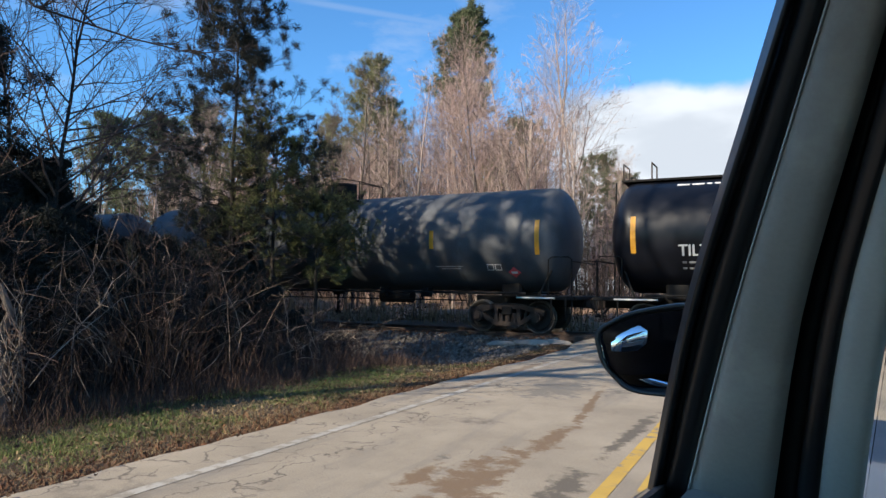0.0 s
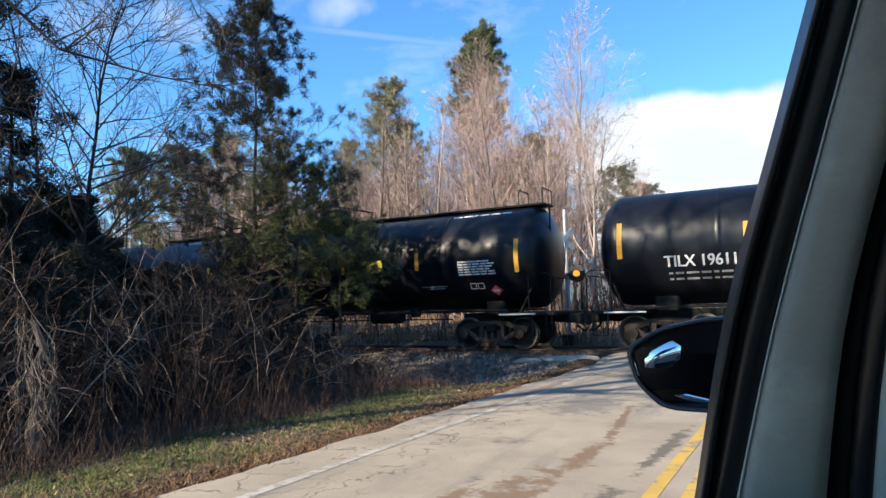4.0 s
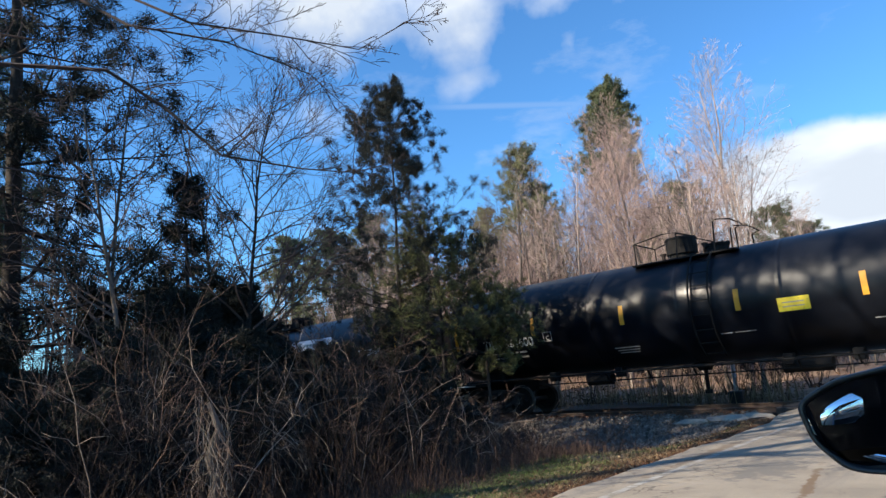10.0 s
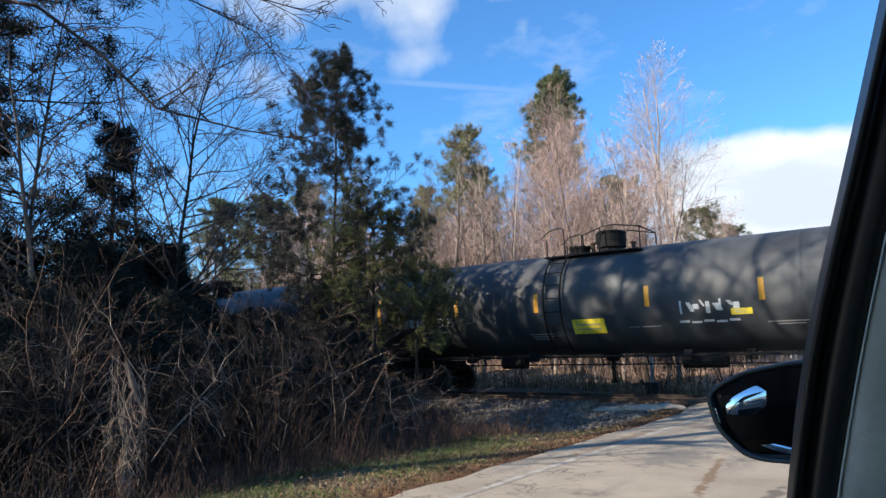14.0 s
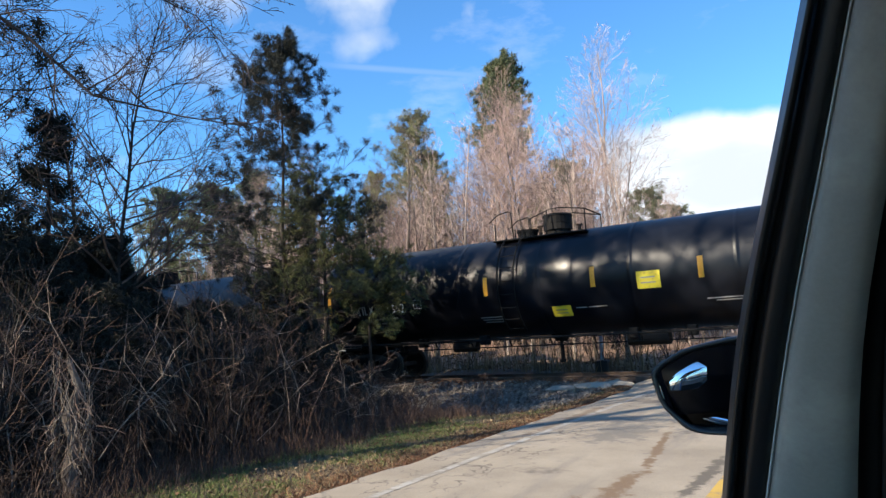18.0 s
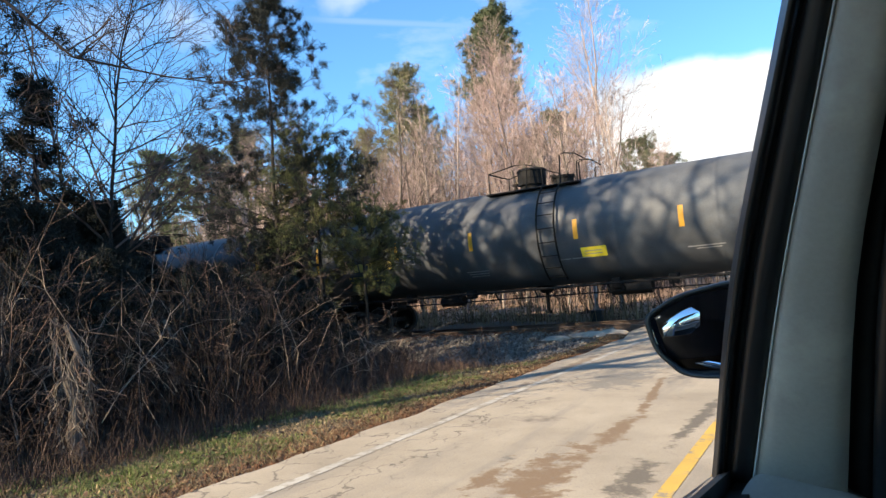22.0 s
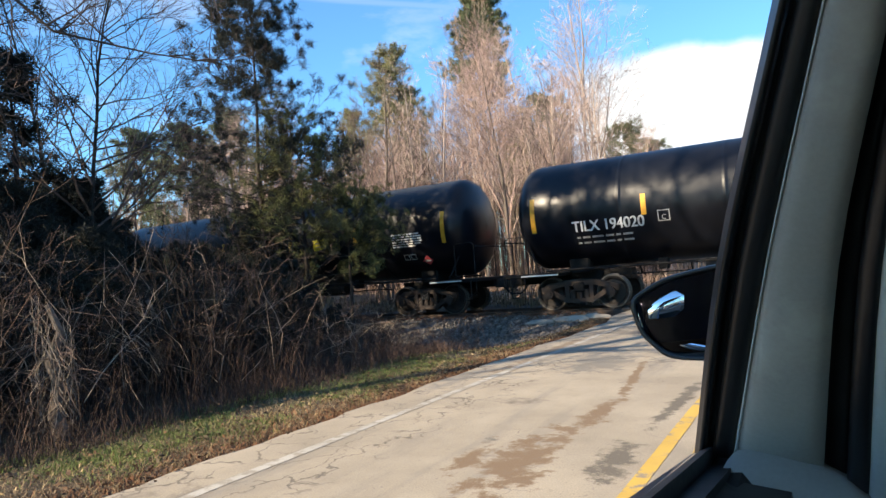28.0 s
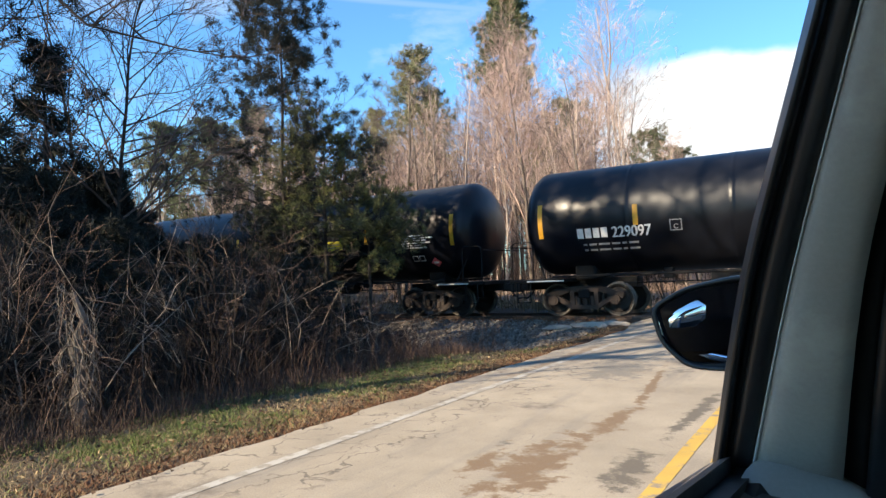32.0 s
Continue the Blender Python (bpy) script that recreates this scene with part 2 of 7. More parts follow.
def mat(name, a, b=None, rough=0.8, metal=0.0, scale=6.0, fine=60.0, bump=0.15, dist=0.01, island=0.0, spec=0.5,
        coords="Object", dirt=None, dirt_scale=1.2, dirt_at=(0.5, 0.65), coat=0.0, emit=None):
    """A surface of two colours mixed at two scales of noise, with relief; island varies single pieces; dirt lays stains over it."""
    m = bpy.data.materials.new(name)
    m.use_nodes = True
    nt = m.node_tree
    bs = nt.nodes["Principled BSDF"]
    co = nt.nodes.new("ShaderNodeTexCoord").outputs[coords]
    n1, n2 = nt.nodes.new("ShaderNodeTexNoise"), nt.nodes.new("ShaderNodeTexNoise")
    for n, s in ((n1, scale), (n2, fine)):
        n.inputs["Scale"].default_value, n.inputs["Detail"].default_value = s, 6
        nt.links.new(co, n.inputs["Vector"])
    mx = nt.nodes.new("ShaderNodeMath")
    mx.operation = "MULTIPLY_ADD"
    nt.links.new(n2.outputs["Fac"], mx.inputs[0])
    mx.inputs[1].default_value = 0.45
    nt.links.new(n1.outputs["Fac"], mx.inputs[2])
    b = b or tuple(c * 0.75 for c in a)
    col = ramp(nt, mx.outputs[0], [(0.5, b), (0.95, a)])
    if island:
        ge = nt.nodes.new("ShaderNodeNewGeometry").outputs["Random Per Island"]
        hs = nt.nodes.new("ShaderNodeHueSaturation")
        mr = nt.nodes.new("ShaderNodeMapRange")
        mr.inputs[3].default_value, mr.inputs[4].default_value = 1 - island, 1 + island
        nt.links.new(ge, mr.inputs[0])
        nt.links.new(mr.outputs[0], hs.inputs["Value"])
        nt.links.new(col, hs.inputs["Color"])
        col = hs.outputs[0]
    if dirt:
        n3 = nt.nodes.new("ShaderNodeTexNoise")
        n3.inputs["Scale"].default_value, n3.inputs["Detail"].default_value = dirt_scale, 8
        n3.inputs["Roughness"].default_value = 0.65
        nt.links.new(co, n3.inputs["Vector"])
        mr = nt.nodes.new("ShaderNodeMapRange")
        mr.inputs[1].default_value, mr.inputs[2].default_value = dirt_at
        nt.links.new(n3.outputs["Fac"], mr.inputs[0])
        dm = nt.nodes.new("ShaderNodeMixRGB")
        nt.links.new(mr.outputs[0], dm.inputs[0])
        nt.links.new(col, dm.inputs[1])
        dm.inputs[2].default_value = (*dirt, 1)
        col = dm.outputs[0]
    nt.links.new(col, bs.inputs["Base Color"])
    rr = nt.nodes.new("ShaderNodeMapRange")
    rr.inputs[3].default_value, rr.inputs[4].default_value = max(rough - 0.12, 0.02), min(rough + 0.12, 1)
    nt.links.new(mx.outputs[0], rr.inputs[0])
    nt.links.new(rr.outputs[0], bs.inputs["Roughness"])
    bs.inputs["Metallic"].default_value = metal
    bs.inputs["Specular IOR Level"].default_value = spec
    bs.inputs["Coat Weight"].default_value = coat
    if bump:
        bp = nt.nodes.new("ShaderNodeBump")
        bp.inputs["Strength"].default_value, bp.inputs["Distance"].default_value = bump, dist
        nt.links.new(mx.outputs[0], bp.inputs["Height"])
        nt.links.new(bp.outputs[0], bs.inputs["Normal"])
    if emit:
        bs.inputs["Emission Color"].default_value = (*emit[:3], 1)
        bs.inputs["Emission Strength"].default_value = emit[3]
    return m


M = {}
M["tank_black"] = mat("tank_black_paint", (0.006, 0.0072, 0.0115), (0.0028, 0.0033, 0.0055), rough=0.29, spec=0.24, scale=1.6, fine=40, bump=0.03, dirt=(0.0095, 0.0115, 0.017), dirt_scale=0.9, dirt_at=(0.5, 0.85))
M["tank_worn"] = mat("tank_worn_paint", (0.045, 0.05, 0.056), (0.022, 0.024, 0.028), rough=0.55, scale=1.4, fine=30, bump=0.06, dirt=(0.075, 0.078, 0.08), dirt_scale=0.7, dirt_at=(0.5, 0.8))
M["tank_grey"] = mat("tank_grey_paint", (0.078, 0.085, 0.095), (0.042, 0.046, 0.053), rough=0.6, scale=1.2, fine=26, bump=0.06, dirt=(0.04, 0.04, 0.04), dirt_scale=0.8, dirt_at=(0.48, 0.75))
M["frame_black"] = mat("underframe_black", (0.009, 0.0085, 0.0085), (0.004, 0.004, 0.004), rough=0.75, spec=0.25, scale=3, bump=0.2, dirt=(0.02, 0.0155, 0.0125), dirt_scale=2.5, dirt_at=(0.55, 0.8))
M["rust"] = mat("rusty_steel", (0.05, 0.033, 0.024), (0.018, 0.013, 0.011), rough=0.8, metal=0.1, scale=5, bump=0.3)
M["wheel_steel"] = mat("wheel_steel", (0.04, 0.031, 0.026), (0.016, 0.014, 0.013), rough=0.6, metal=0.4, scale=6, bump=0.2)
M["tread"] = mat("polished_tread", (0.16, 0.145, 0.13), (0.08, 0.07, 0.06), rough=0.5, metal=0.8, bump=0.05)
M["reflector"] = mat("yellow_reflective_tape", (0.62, 0.30, 0.018), (0.5, 0.23, 0.012), rough=0.5, scale=9, bump=0.0, dirt=(0.25, 0.15, 0.03), dirt_scale=6, dirt_at=(0.58, 0.8))
M["panel_yellow"] = mat("yellow_panel", (0.75, 0.62, 0.04), (0.6, 0.47, 0.03), rough=0.55, scale=5, bump=0.0, dirt=(0.2, 0.16, 0.05), dirt_scale=7, dirt_at=(0.56, 0.75))
M["stencil"] = mat("white_stencil", (0.62, 0.62, 0.6), (0.45, 0.45, 0.44), rough=0.7, scale=9, bump=0.0, dirt=(0.12, 0.12, 0.12), dirt_scale=5, dirt_at=(0.55, 0.8))
M["stencil_faint"] = mat("faded_stencil", (0.30, 0.30, 0.30), (0.16, 0.16, 0.16), rough=0.7, scale=9, bump=0.0)
M["stencil_yellow"] = mat("yellow_stencil", (0.6, 0.47, 0.12), (0.4, 0.32, 0.1), rough=0.7, scale=9, bump=0.0)
M["banner"] = mat("white_vinyl", (0.75, 0.78, 0.8), (0.62, 0.66, 0.7), rough=0.45, scale=3, bump=0.0)
M["banner_ink"] = mat("banner_ink", (0.12, 0.2, 0.22), rough=0.5, bump=0.0)
M["placard"] = mat("red_placard", (0.62, 0.09, 0.10), (0.5, 0.07, 0.08), rough=0.5, bump=0.0)
M["lime"] = mat("lime_label", (0.5, 0.6, 0.1), rough=0.5, bump=0.0)
M["bark_dark"] = mat("dark_bark", (0.04, 0.031, 0.025), (0.015, 0.012, 0.01), rough=0.95, scale=9, fine=50, bump=0.5, dist=0.03)
M["bark_grey"] = mat("grey_bark", (0.15, 0.12, 0.098), (0.07, 0.055, 0.045), rough=0.95, scale=7, fine=40, bump=0.4, dist=0.02)
M["bark_pale"] = mat("pale_bark", (0.396, 0.324, 0.276), (0.228, 0.18, 0.15), rough=0.9, scale=5, fine=30, bump=0.3, dist=0.02)
M["twig_brown"] = mat("brown_twigs", (0.12, 0.083, 0.07), (0.06, 0.042, 0.036), rough=0.95, scale=3, bump=0.0, island=0.35)
M["twig_pale"] = mat("pale_twigs", (0.48, 0.372, 0.318), (0.3, 0.228, 0.192), rough=0.95, scale=3, bump=0.0, island=0.3)
M["twig_haze"] = mat("hazy_twigs", (0.391, 0.324, 0.322), (0.241, 0.198, 0.198), rough=0.95, scale=2, bump=0.0, island=0.3)
M["twig_red"] = mat("reddish_twigs", (0.366, 0.259, 0.226), (0.226, 0.156, 0.137), rough=0.95, scale=2, bump=0.0, island=0.3)
# inner stems: the thicket's shade is part of this dark brown
M["bramble"] = mat("shaded_bramble", (0.032, 0.0175, 0.0125), (0.009, 0.0055, 0.004), rough=0.95, scale=3, bump=0.0, island=0.5)
# near-black: shade among the near boughs is darkened into the needle colour
M["needle_shaded"] = mat("shaded_needles", (0.0125, 0.0165, 0.0105), (0.0045, 0.0065, 0.005), rough=0.75, scale=1.5, bump=0.0, island=0.45)
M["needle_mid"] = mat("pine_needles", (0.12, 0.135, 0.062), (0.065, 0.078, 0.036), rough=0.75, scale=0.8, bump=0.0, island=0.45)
# lighter copy of the pine needles; its sunlight is in the colour
M["needle_far"] = mat("sun_painted_needles", (0.2, 0.19, 0.09), (0.11, 0.105, 0.05), rough=0.8, scale=0.8, bump=0.0, island=0.4)
M["needle_olive"] = mat("olive_needles", (0.12, 0.122, 0.036), (0.045, 0.05, 0.017), rough=0.8, scale=0.8, bump=0.0, island=0.4)
# darker copy of the brown twigs, with the overhanging limbs' shade in it
M["twig_shade"] = mat("shaded_twigs", (0.07, 0.05, 0.045), (0.035, 0.025, 0.022), rough=0.95, scale=3, bump=0.0, island=0.35)
M["weed"] = mat("brown_weeds", (0.0935, 0.0553, 0.0399), (0.0255, 0.0145, 0.0102), rough=0.95, scale=2, bump=0.0, island=0.5)
# front stems: sunlight is painted in as a lighter brown
M["spray"] = mat("sun_painted_stems", (0.165, 0.106, 0.08), (0.047, 0.029, 0.022), rough=0.95, scale=3, bump=0.0, island=0.45)
# bleached dead wood; the same pale colour also paints sunlit twigs
M["dead_stem"] = mat("bleached_sunlit_stems", (0.27, 0.215, 0.17), (0.11, 0.082, 0.062), rough=0.95, scale=3, bump=0.0, island=0.4)
M["leaf_dry"] = mat("dry_leaves", (0.112, 0.06, 0.03), (0.0562, 0.0285, 0.015), rough=0.9, scale=2, bump=0.0, island=0.5)
M["straw"] = mat("reddish_straw", (0.156, 0.0718, 0.0351), (0.078, 0.0367, 0.0195), rough=0.95, scale=3, bump=0.0, island=0.45)
M["grass"] = mat("grass_blades", (0.13, 0.165, 0.04), (0.055, 0.075, 0.02), rough=0.85, scale=1.2, bump=0.0, island=0.5)
M["grass_dry"] = mat("dry_grass", (0.27, 0.2, 0.11), (0.12, 0.08, 0.043), rough=0.9, scale=1.2, bump=0.0, island=0.4)
M["soil"] = mat("verge_soil", (0.068, 0.044, 0.028), (0.028, 0.02, 0.0136), rough=0.97, scale=2.2, fine=22, bump=0.6, dist=0.04, dirt=(0.05, 0.055, 0.02), dirt_scale=1.1, dirt_at=(0.5, 0.66))
M["litter"] = mat("leaf_litter", (0.3, 0.185, 0.115), (0.14, 0.085, 0.055), rough=0.97, scale=1.4, fine=14, bump=0.7, dist=0.06)
M["ballast"] = mat("ballast_bed", (0.13, 0.11, 0.092), (0.05, 0.042, 0.036), rough=0.95, scale=5, fine=24, bump=0.8, dist=0.05)
M["stone"] = mat("ballast_stone", (0.17, 0.145, 0.122), (0.06, 0.052, 0.045), rough=0.95, scale=4, bump=0.2, island=0.5)
M["tie"] = mat("creosoted_timber", (0.07, 0.052, 0.04), (0.03, 0.024, 0.02), rough=0.9, scale=4, bump=0.4)
M["rail_steel"] = mat("rail_steel", (0.085, 0.055, 0.04), (0.05, 0.034, 0.027), rough=0.7, metal=0.2, scale=5, bump=0.15)
M["line_white"] = mat("worn_white_paint", (0.37, 0.35, 0.315), (0.27, 0.255, 0.225), rough=0.85, scale=3, bump=0.1, dirt=(0.22, 0.195, 0.16), dirt_scale=7, dirt_at=(0.46, 0.56))
M["line_yellow"] = mat("worn_yellow_paint", (0.46, 0.30, 0.06), (0.36, 0.23, 0.05), rough=0.85, scale=3, bump=0.1, dirt=(0.2, 0.165, 0.12), dirt_scale=5, dirt_at=(0.52, 0.6))
M["concrete"] = mat("pale_concrete", (0.36, 0.31, 0.25), (0.2, 0.17, 0.14), rough=0.9, scale=4, bump=0.4)
M["rubber"] = mat("black_rubber", (0.005, 0.005, 0.0055), rough=0.6, scale=20, bump=0.05)
M["frame_gloss"] = mat("black_door_frame", (0.008, 0.008, 0.0095), rough=0.42, scale=14, fine=120, bump=0.06, dirt=(0.018, 0.018, 0.018), dirt_scale=30, dirt_at=(0.6, 0.8))
M["trim_grey"] = mat("grey_plastic_trim", (0.33, 0.31, 0.285), (0.26, 0.245, 0.225), rough=0.62, scale=8, fine=300, bump=0.12, dist=0.001, dirt=(0.46, 0.45, 0.40), dirt_scale=6, dirt_at=(0.55, 0.8))
M["trim_green"] = mat("grey_green_pillar_trim", (0.42, 0.42, 0.385), (0.34, 0.34, 0.31), rough=0.7, scale=8, fine=300, bump=0.12, dist=0.001)
M["door_paint"] = mat("car_body_paint", (0.10, 0.115, 0.14), (0.09, 0.10, 0.125), rough=0.3, metal=0.5, scale=6, bump=0.0, coat=0.6)
M["headliner"] = mat("grey_headliner", (0.12, 0.118, 0.11), (0.1, 0.098, 0.092), rough=0.95, scale=10, fine=200, bump=0.1)
M["seat_fabric"] = mat("dark_seat_fabric", (0.015, 0.015, 0.016), rough=0.95, scale=12, fine=240, bump=0.2)
M["galvanised"] = mat("galvanised_steel", (0.45, 0.46, 0.47), (0.33, 0.34, 0.35), rough=0.5, metal=0.6, scale=6, bump=0.05)
M["sign_white"] = mat("white_sign_face", (0.75, 0.76, 0.78), (0.65, 0.66, 0.68), rough=0.4, scale=5, bump=0.0)
M["signal_black"] = mat("signal_black", (0.015, 0.015, 0.016), rough=0.5, bump=0.0)
M["lamp_red"] = mat("lit_red_lens", (0.6, 0.04, 0.03), rough=0.3, bump=0.0, emit=(1.0, 0.06, 0.03, 2.5))
M["lamp_amber"] = mat("lit_amber_lens", (0.6, 0.2, 0.03), rough=0.3, bump=0.0, emit=(1.0, 0.35, 0.05, 1.0))


def plain(name, colour, rough, metal, transmission=0.0):
    m = bpy.data.materials.new(name)
    m.use_nodes = True
    bs = m.node_tree.nodes["Principled BSDF"]
    bs.inputs["Base Color"].default_value = (*colour, 1)
    bs.inputs["Roughness"].default_value, bs.inputs["Metallic"].default_value = rough, metal
    bs.inputs["Transmission Weight"].default_value = transmission
    return m


M["mirror"] = plain("mirror_glass", (0.012, 0.014, 0.018), 0.02, 1.0)
M["mirror_bright"] = plain("convex_mirror_glass", (0.8, 0.83, 0.86), 0.02, 1.0)
M["glass"] = plain("windscreen_glass", (0.95, 0.98, 0.97), 0.0, 0.0, 1.0)


MUD, DARK = (0.15, 0.1, 0.06), (0.1, 0.085, 0.067)
STAINS = [(-2.04, 4.5, 0.24, 1.15, 3, MUD), (-1.96, 6.0, 0.13, 1.0, -2, MUD), (-2.12, 8.3, 0.07, 1.7, 8, MUD), (-2.45, 4.6, 0.1, 0.5, 5, MUD), (-1.4, 4.75, 0.14, 0.55, 2, DARK), (-1.33, 6.9, 0.09, 1.1, -2, DARK),
          (-2.9, 9.5, 0.5, 1.2, 5, (0.15, 0.135, 0.115)), (-1.9, 11.5, 0.35, 2.2, -3, (0.13, 0.115, 0.098)), (-3.3, 13.2, 0.7, 0.5, 0, (0.12, 0.105, 0.09)), (-2.0, 15.6, 1.6, 0.9, 0, DARK), (-4.1, 10.5, 0.12, 2.5, 0, (0.16, 0.12, 0.085))]


def road_material():
    m = bpy.data.materials.new("weathered_road")
    m.use_nodes = True
    nt = m.node_tree
    N, L = nt.nodes.new, nt.links.new
    bs = nt.nodes["Principled BSDF"]
    co = N("ShaderNodeTexCoord").outputs["Object"]

    def noise_at(scale, detail=8, rough=0.6, vec=co):
        n = N("ShaderNodeTexNoise")
        n.inputs["Scale"].default_value, n.inputs["Detail"].default_value, n.inputs["Roughness"].default_value = scale, detail, rough
        L(vec, n.inputs["Vector"])
        return n.outputs["Fac"]

    def window(fac, a, b):
        r = N("ShaderNodeMapRange")
        r.inputs[1].default_value, r.inputs[2].default_value = a, b
        L(fac, r.inputs[0])
        return r.outputs[0]

    def mix(fac, a, colour):
        x = N("ShaderNodeMixRGB")
        L(fac, x.inputs[0])
        L(a, x.inputs[1])
        x.inputs[2].default_value = (*colour, 1)
        return x.outputs[0]
    base = ramp(nt, noise_at(0.9), [(0.35, (0.215, 0.182, 0.14)), (0.62, (0.295, 0.252, 0.194))])
    grain = noise_at(85, 3)
    g = N("ShaderNodeMixRGB")
    g.blend_type, g.inputs[0].default_value = "OVERLAY", 0.45
    L(base, g.inputs[1])
    L(grain, g.inputs[2])
    col = g.outputs[0]
    # grey wheel tracks, running along the road
    mp = N("ShaderNodeMapping")
    mp.inputs["Scale"].default_value = (1.6, 0.16, 1)
    L(co, mp.inputs["Vector"])
    col = mix(window(noise_at(1.0, 6, 0.6, mp.outputs[0]), 0.53, 0.74), col, (0.15, 0.135, 0.12))
    # dark stains and brown mud
    col = mix(window(noise_at(0.55, 8, 0.7), 0.60, 0.68), col, (0.12, 0.10, 0.082))
    col = mix(window(noise_at(1.7, 6, 0.65), 0.66, 0.72), col, (0.085, 0.077, 0.07))
    # stains with a shape of their own: (x, y, half width, half length, turn, colour)
    edge_noise = noise_at(4.2, 8, 0.72)
    for sx, sy, sa, sb, turn, stain in STAINS:
        sub = N("ShaderNodeVectorMath")
        sub.operation = "SUBTRACT"
        L(co, sub.inputs[0])
        sub.inputs[1].default_value = (sx, sy, 0)
        rot = N("ShaderNodeVectorRotate")
        rot.rotation_type = "Z_AXIS"
        rot.inputs["Angle"].default_value = radians(-turn)
        L(sub.outputs[0], rot.inputs["Vector"])
        sc = N("ShaderNodeVectorMath")
        sc.operation = "MULTIPLY"
        L(rot.outputs[0], sc.inputs[0])
        sc.inputs[1].default_value = (1 / sa, 1 / sb, 0)
        ln = N("ShaderNodeVectorMath")
        ln.operation = "LENGTH"
        L(sc.outputs[0], ln.inputs[0])
        ad2 = N("ShaderNodeMath")
        ad2.operation = "MULTIPLY_ADD"
        L(edge_noise, ad2.inputs[0])
        ad2.inputs[1].default_value = 4.4
        L(ln.outputs["Value"], ad2.inputs[2])
        r = window(ad2.outputs[0], 3.2, 2.75)
        col = mix(r, col, stain)
    # cracks
    wob = N("ShaderNodeMixRGB")
    wob.inputs[0].default_value = 0.42
    L(co, wob.inputs[1])
    nz = N("ShaderNodeTexNoise")
    nz.inputs["Scale"].default_value = 3.1
    nz.inputs["Detail"].default_value = 6
    L(co, nz.inputs["Vector"])
    L(nz.outputs["Color"], wob.inputs[2])
    vo = N("ShaderNodeTexVoronoi")
    vo.feature = "DISTANCE_TO_EDGE"
    vo.inputs["Scale"].default_value = 1.5
    L(wob.outputs[0], vo.inputs["Vector"])
    inv = N("ShaderNodeMath")
    inv.operation = "MULTIPLY"
    L(window(vo.outputs["Distance"], 0.008, 0.002), inv.inputs[0])
    L(window(noise_at(0.7), 0.52, 0.6), inv.inputs[1])
    col = mix(inv.outputs[0], col, (0.15, 0.127, 0.104))
    # a fine net of cracks along the edge line
    vo2 = N("ShaderNodeTexVoronoi")
    vo2.feature = "DISTANCE_TO_EDGE"
    mp2 = N("ShaderNodeMapping")
    mp2.inputs["Scale"].default_value = (4.6, 2.8, 1)
    L(wob.outputs[0], mp2.inputs["Vector"])
    vo2.inputs["Scale"].default_value = 1.0
    L(mp2.outputs[0], vo2.inputs["Vector"])
    sep = N("ShaderNodeSeparateXYZ")
    L(co, sep.inputs[0])
    side = N("ShaderNodeMath")
    side.operation = "MULTIPLY_ADD"
    L(noise_at(1.1), side.inputs[0])
    side.inputs[1].default_value = 1.5
    L(sep.outputs["X"], side.inputs[2])
    near_line = window(side.outputs[0], -2.35, -2.6)
    both = N("ShaderNodeMath")
    both.operation = "MULTIPLY"
    L(window(vo2.outputs["Distance"], 0.035, 0.008), both.inputs[0])
    L(near_line, both.inputs[1])
    some = N("ShaderNodeMath")
    some.operation = "MULTIPLY"
    L(both.outputs[0], some.inputs[0])
    L(window(noise_at(1.9), 0.42, 0.55), some.inputs[1])
    col = mix(some.outputs[0], col, (0.11, 0.092, 0.075))
    # fine dark pitting
    col = mix(window(noise_at(26, 4, 0.7), 0.63, 0.72), col, (0.14, 0.12, 0.1))
    L(col, bs.inputs["Base Color"])
    bs.inputs["Roughness"].default_value = 0.93
    bp = N("ShaderNodeBump")
    bp.inputs["Strength"].default_value, bp.inputs["Distance"].default_value = 0.5, 0.006
    ad = N("ShaderNodeMath")
    ad.operation = "SUBTRACT"
    L(grain, ad.inputs[0])
    L(inv.outputs[0], ad.inputs[1])
    L(ad.outputs[0], bp.inputs["Height"])
    L(bp.outputs[0], bs.inputs["Normal"])
    return m


M["road"] = road_material()

# ---------------------------------------------------------------- mesh tools


def mesh_from(name, verts, faces, material, smooth=False):
    me = bpy.data.meshes.new(name)
    me.from_pydata([tuple(v) for v in verts] if not isinstance(verts, np.ndarray) else verts.tolist(), [], faces)
    me.materials.append(material)
    if smooth:
        me.polygons.foreach_set("use_smooth", [True] * len(me.polygons))
    me.update()
    return me


def part(name, bm, material, parent=None, label="", smooth=False, m=None):
    """Links a bmesh or a mesh as one object under a thing or a part."""
    if isinstance(bm, bmesh.types.BMesh):
        me = bpy.data.meshes.new(name)
        bm.to_mesh(me)
        bm.free()
        me.materials.append(material)
        if smooth:
            me.polygons.foreach_set("use_smooth", [True] * len(me.polygons))
    else:
        me = bm
    ob = new(name, me)
    if parent:
        ob.parent = parent
    if m is not None:
        ob.matrix_basis = m
    if label:
        ob["label"] = label
    return ob


def box(bm, x0, x1, y0, y1, z0, z1, bevel=0.0, m=None):
    r = bmesh.ops.create_cube(bm, size=1)
    vs = r["verts"]
    for v in vs:
        v.co = Vector(((x0 + x1) / 2 + v.co.x * (x1 - x0), (y0 + y1) / 2 + v.co.y * (y1 - y0), (z0 + z1) / 2 + v.co.z * (z1 - z0)))
        if m is not None:
            v.co = m @ v.co
    if bevel:
        es = list({e for v in vs for e in v.link_edges})
        bmesh.ops.bevel(bm, geom=es, offset=bevel, segments=1, affect="EDGES")
    return bm


def boxed(*args, **kw):
    return box(bmesh.new(), *args, **kw)


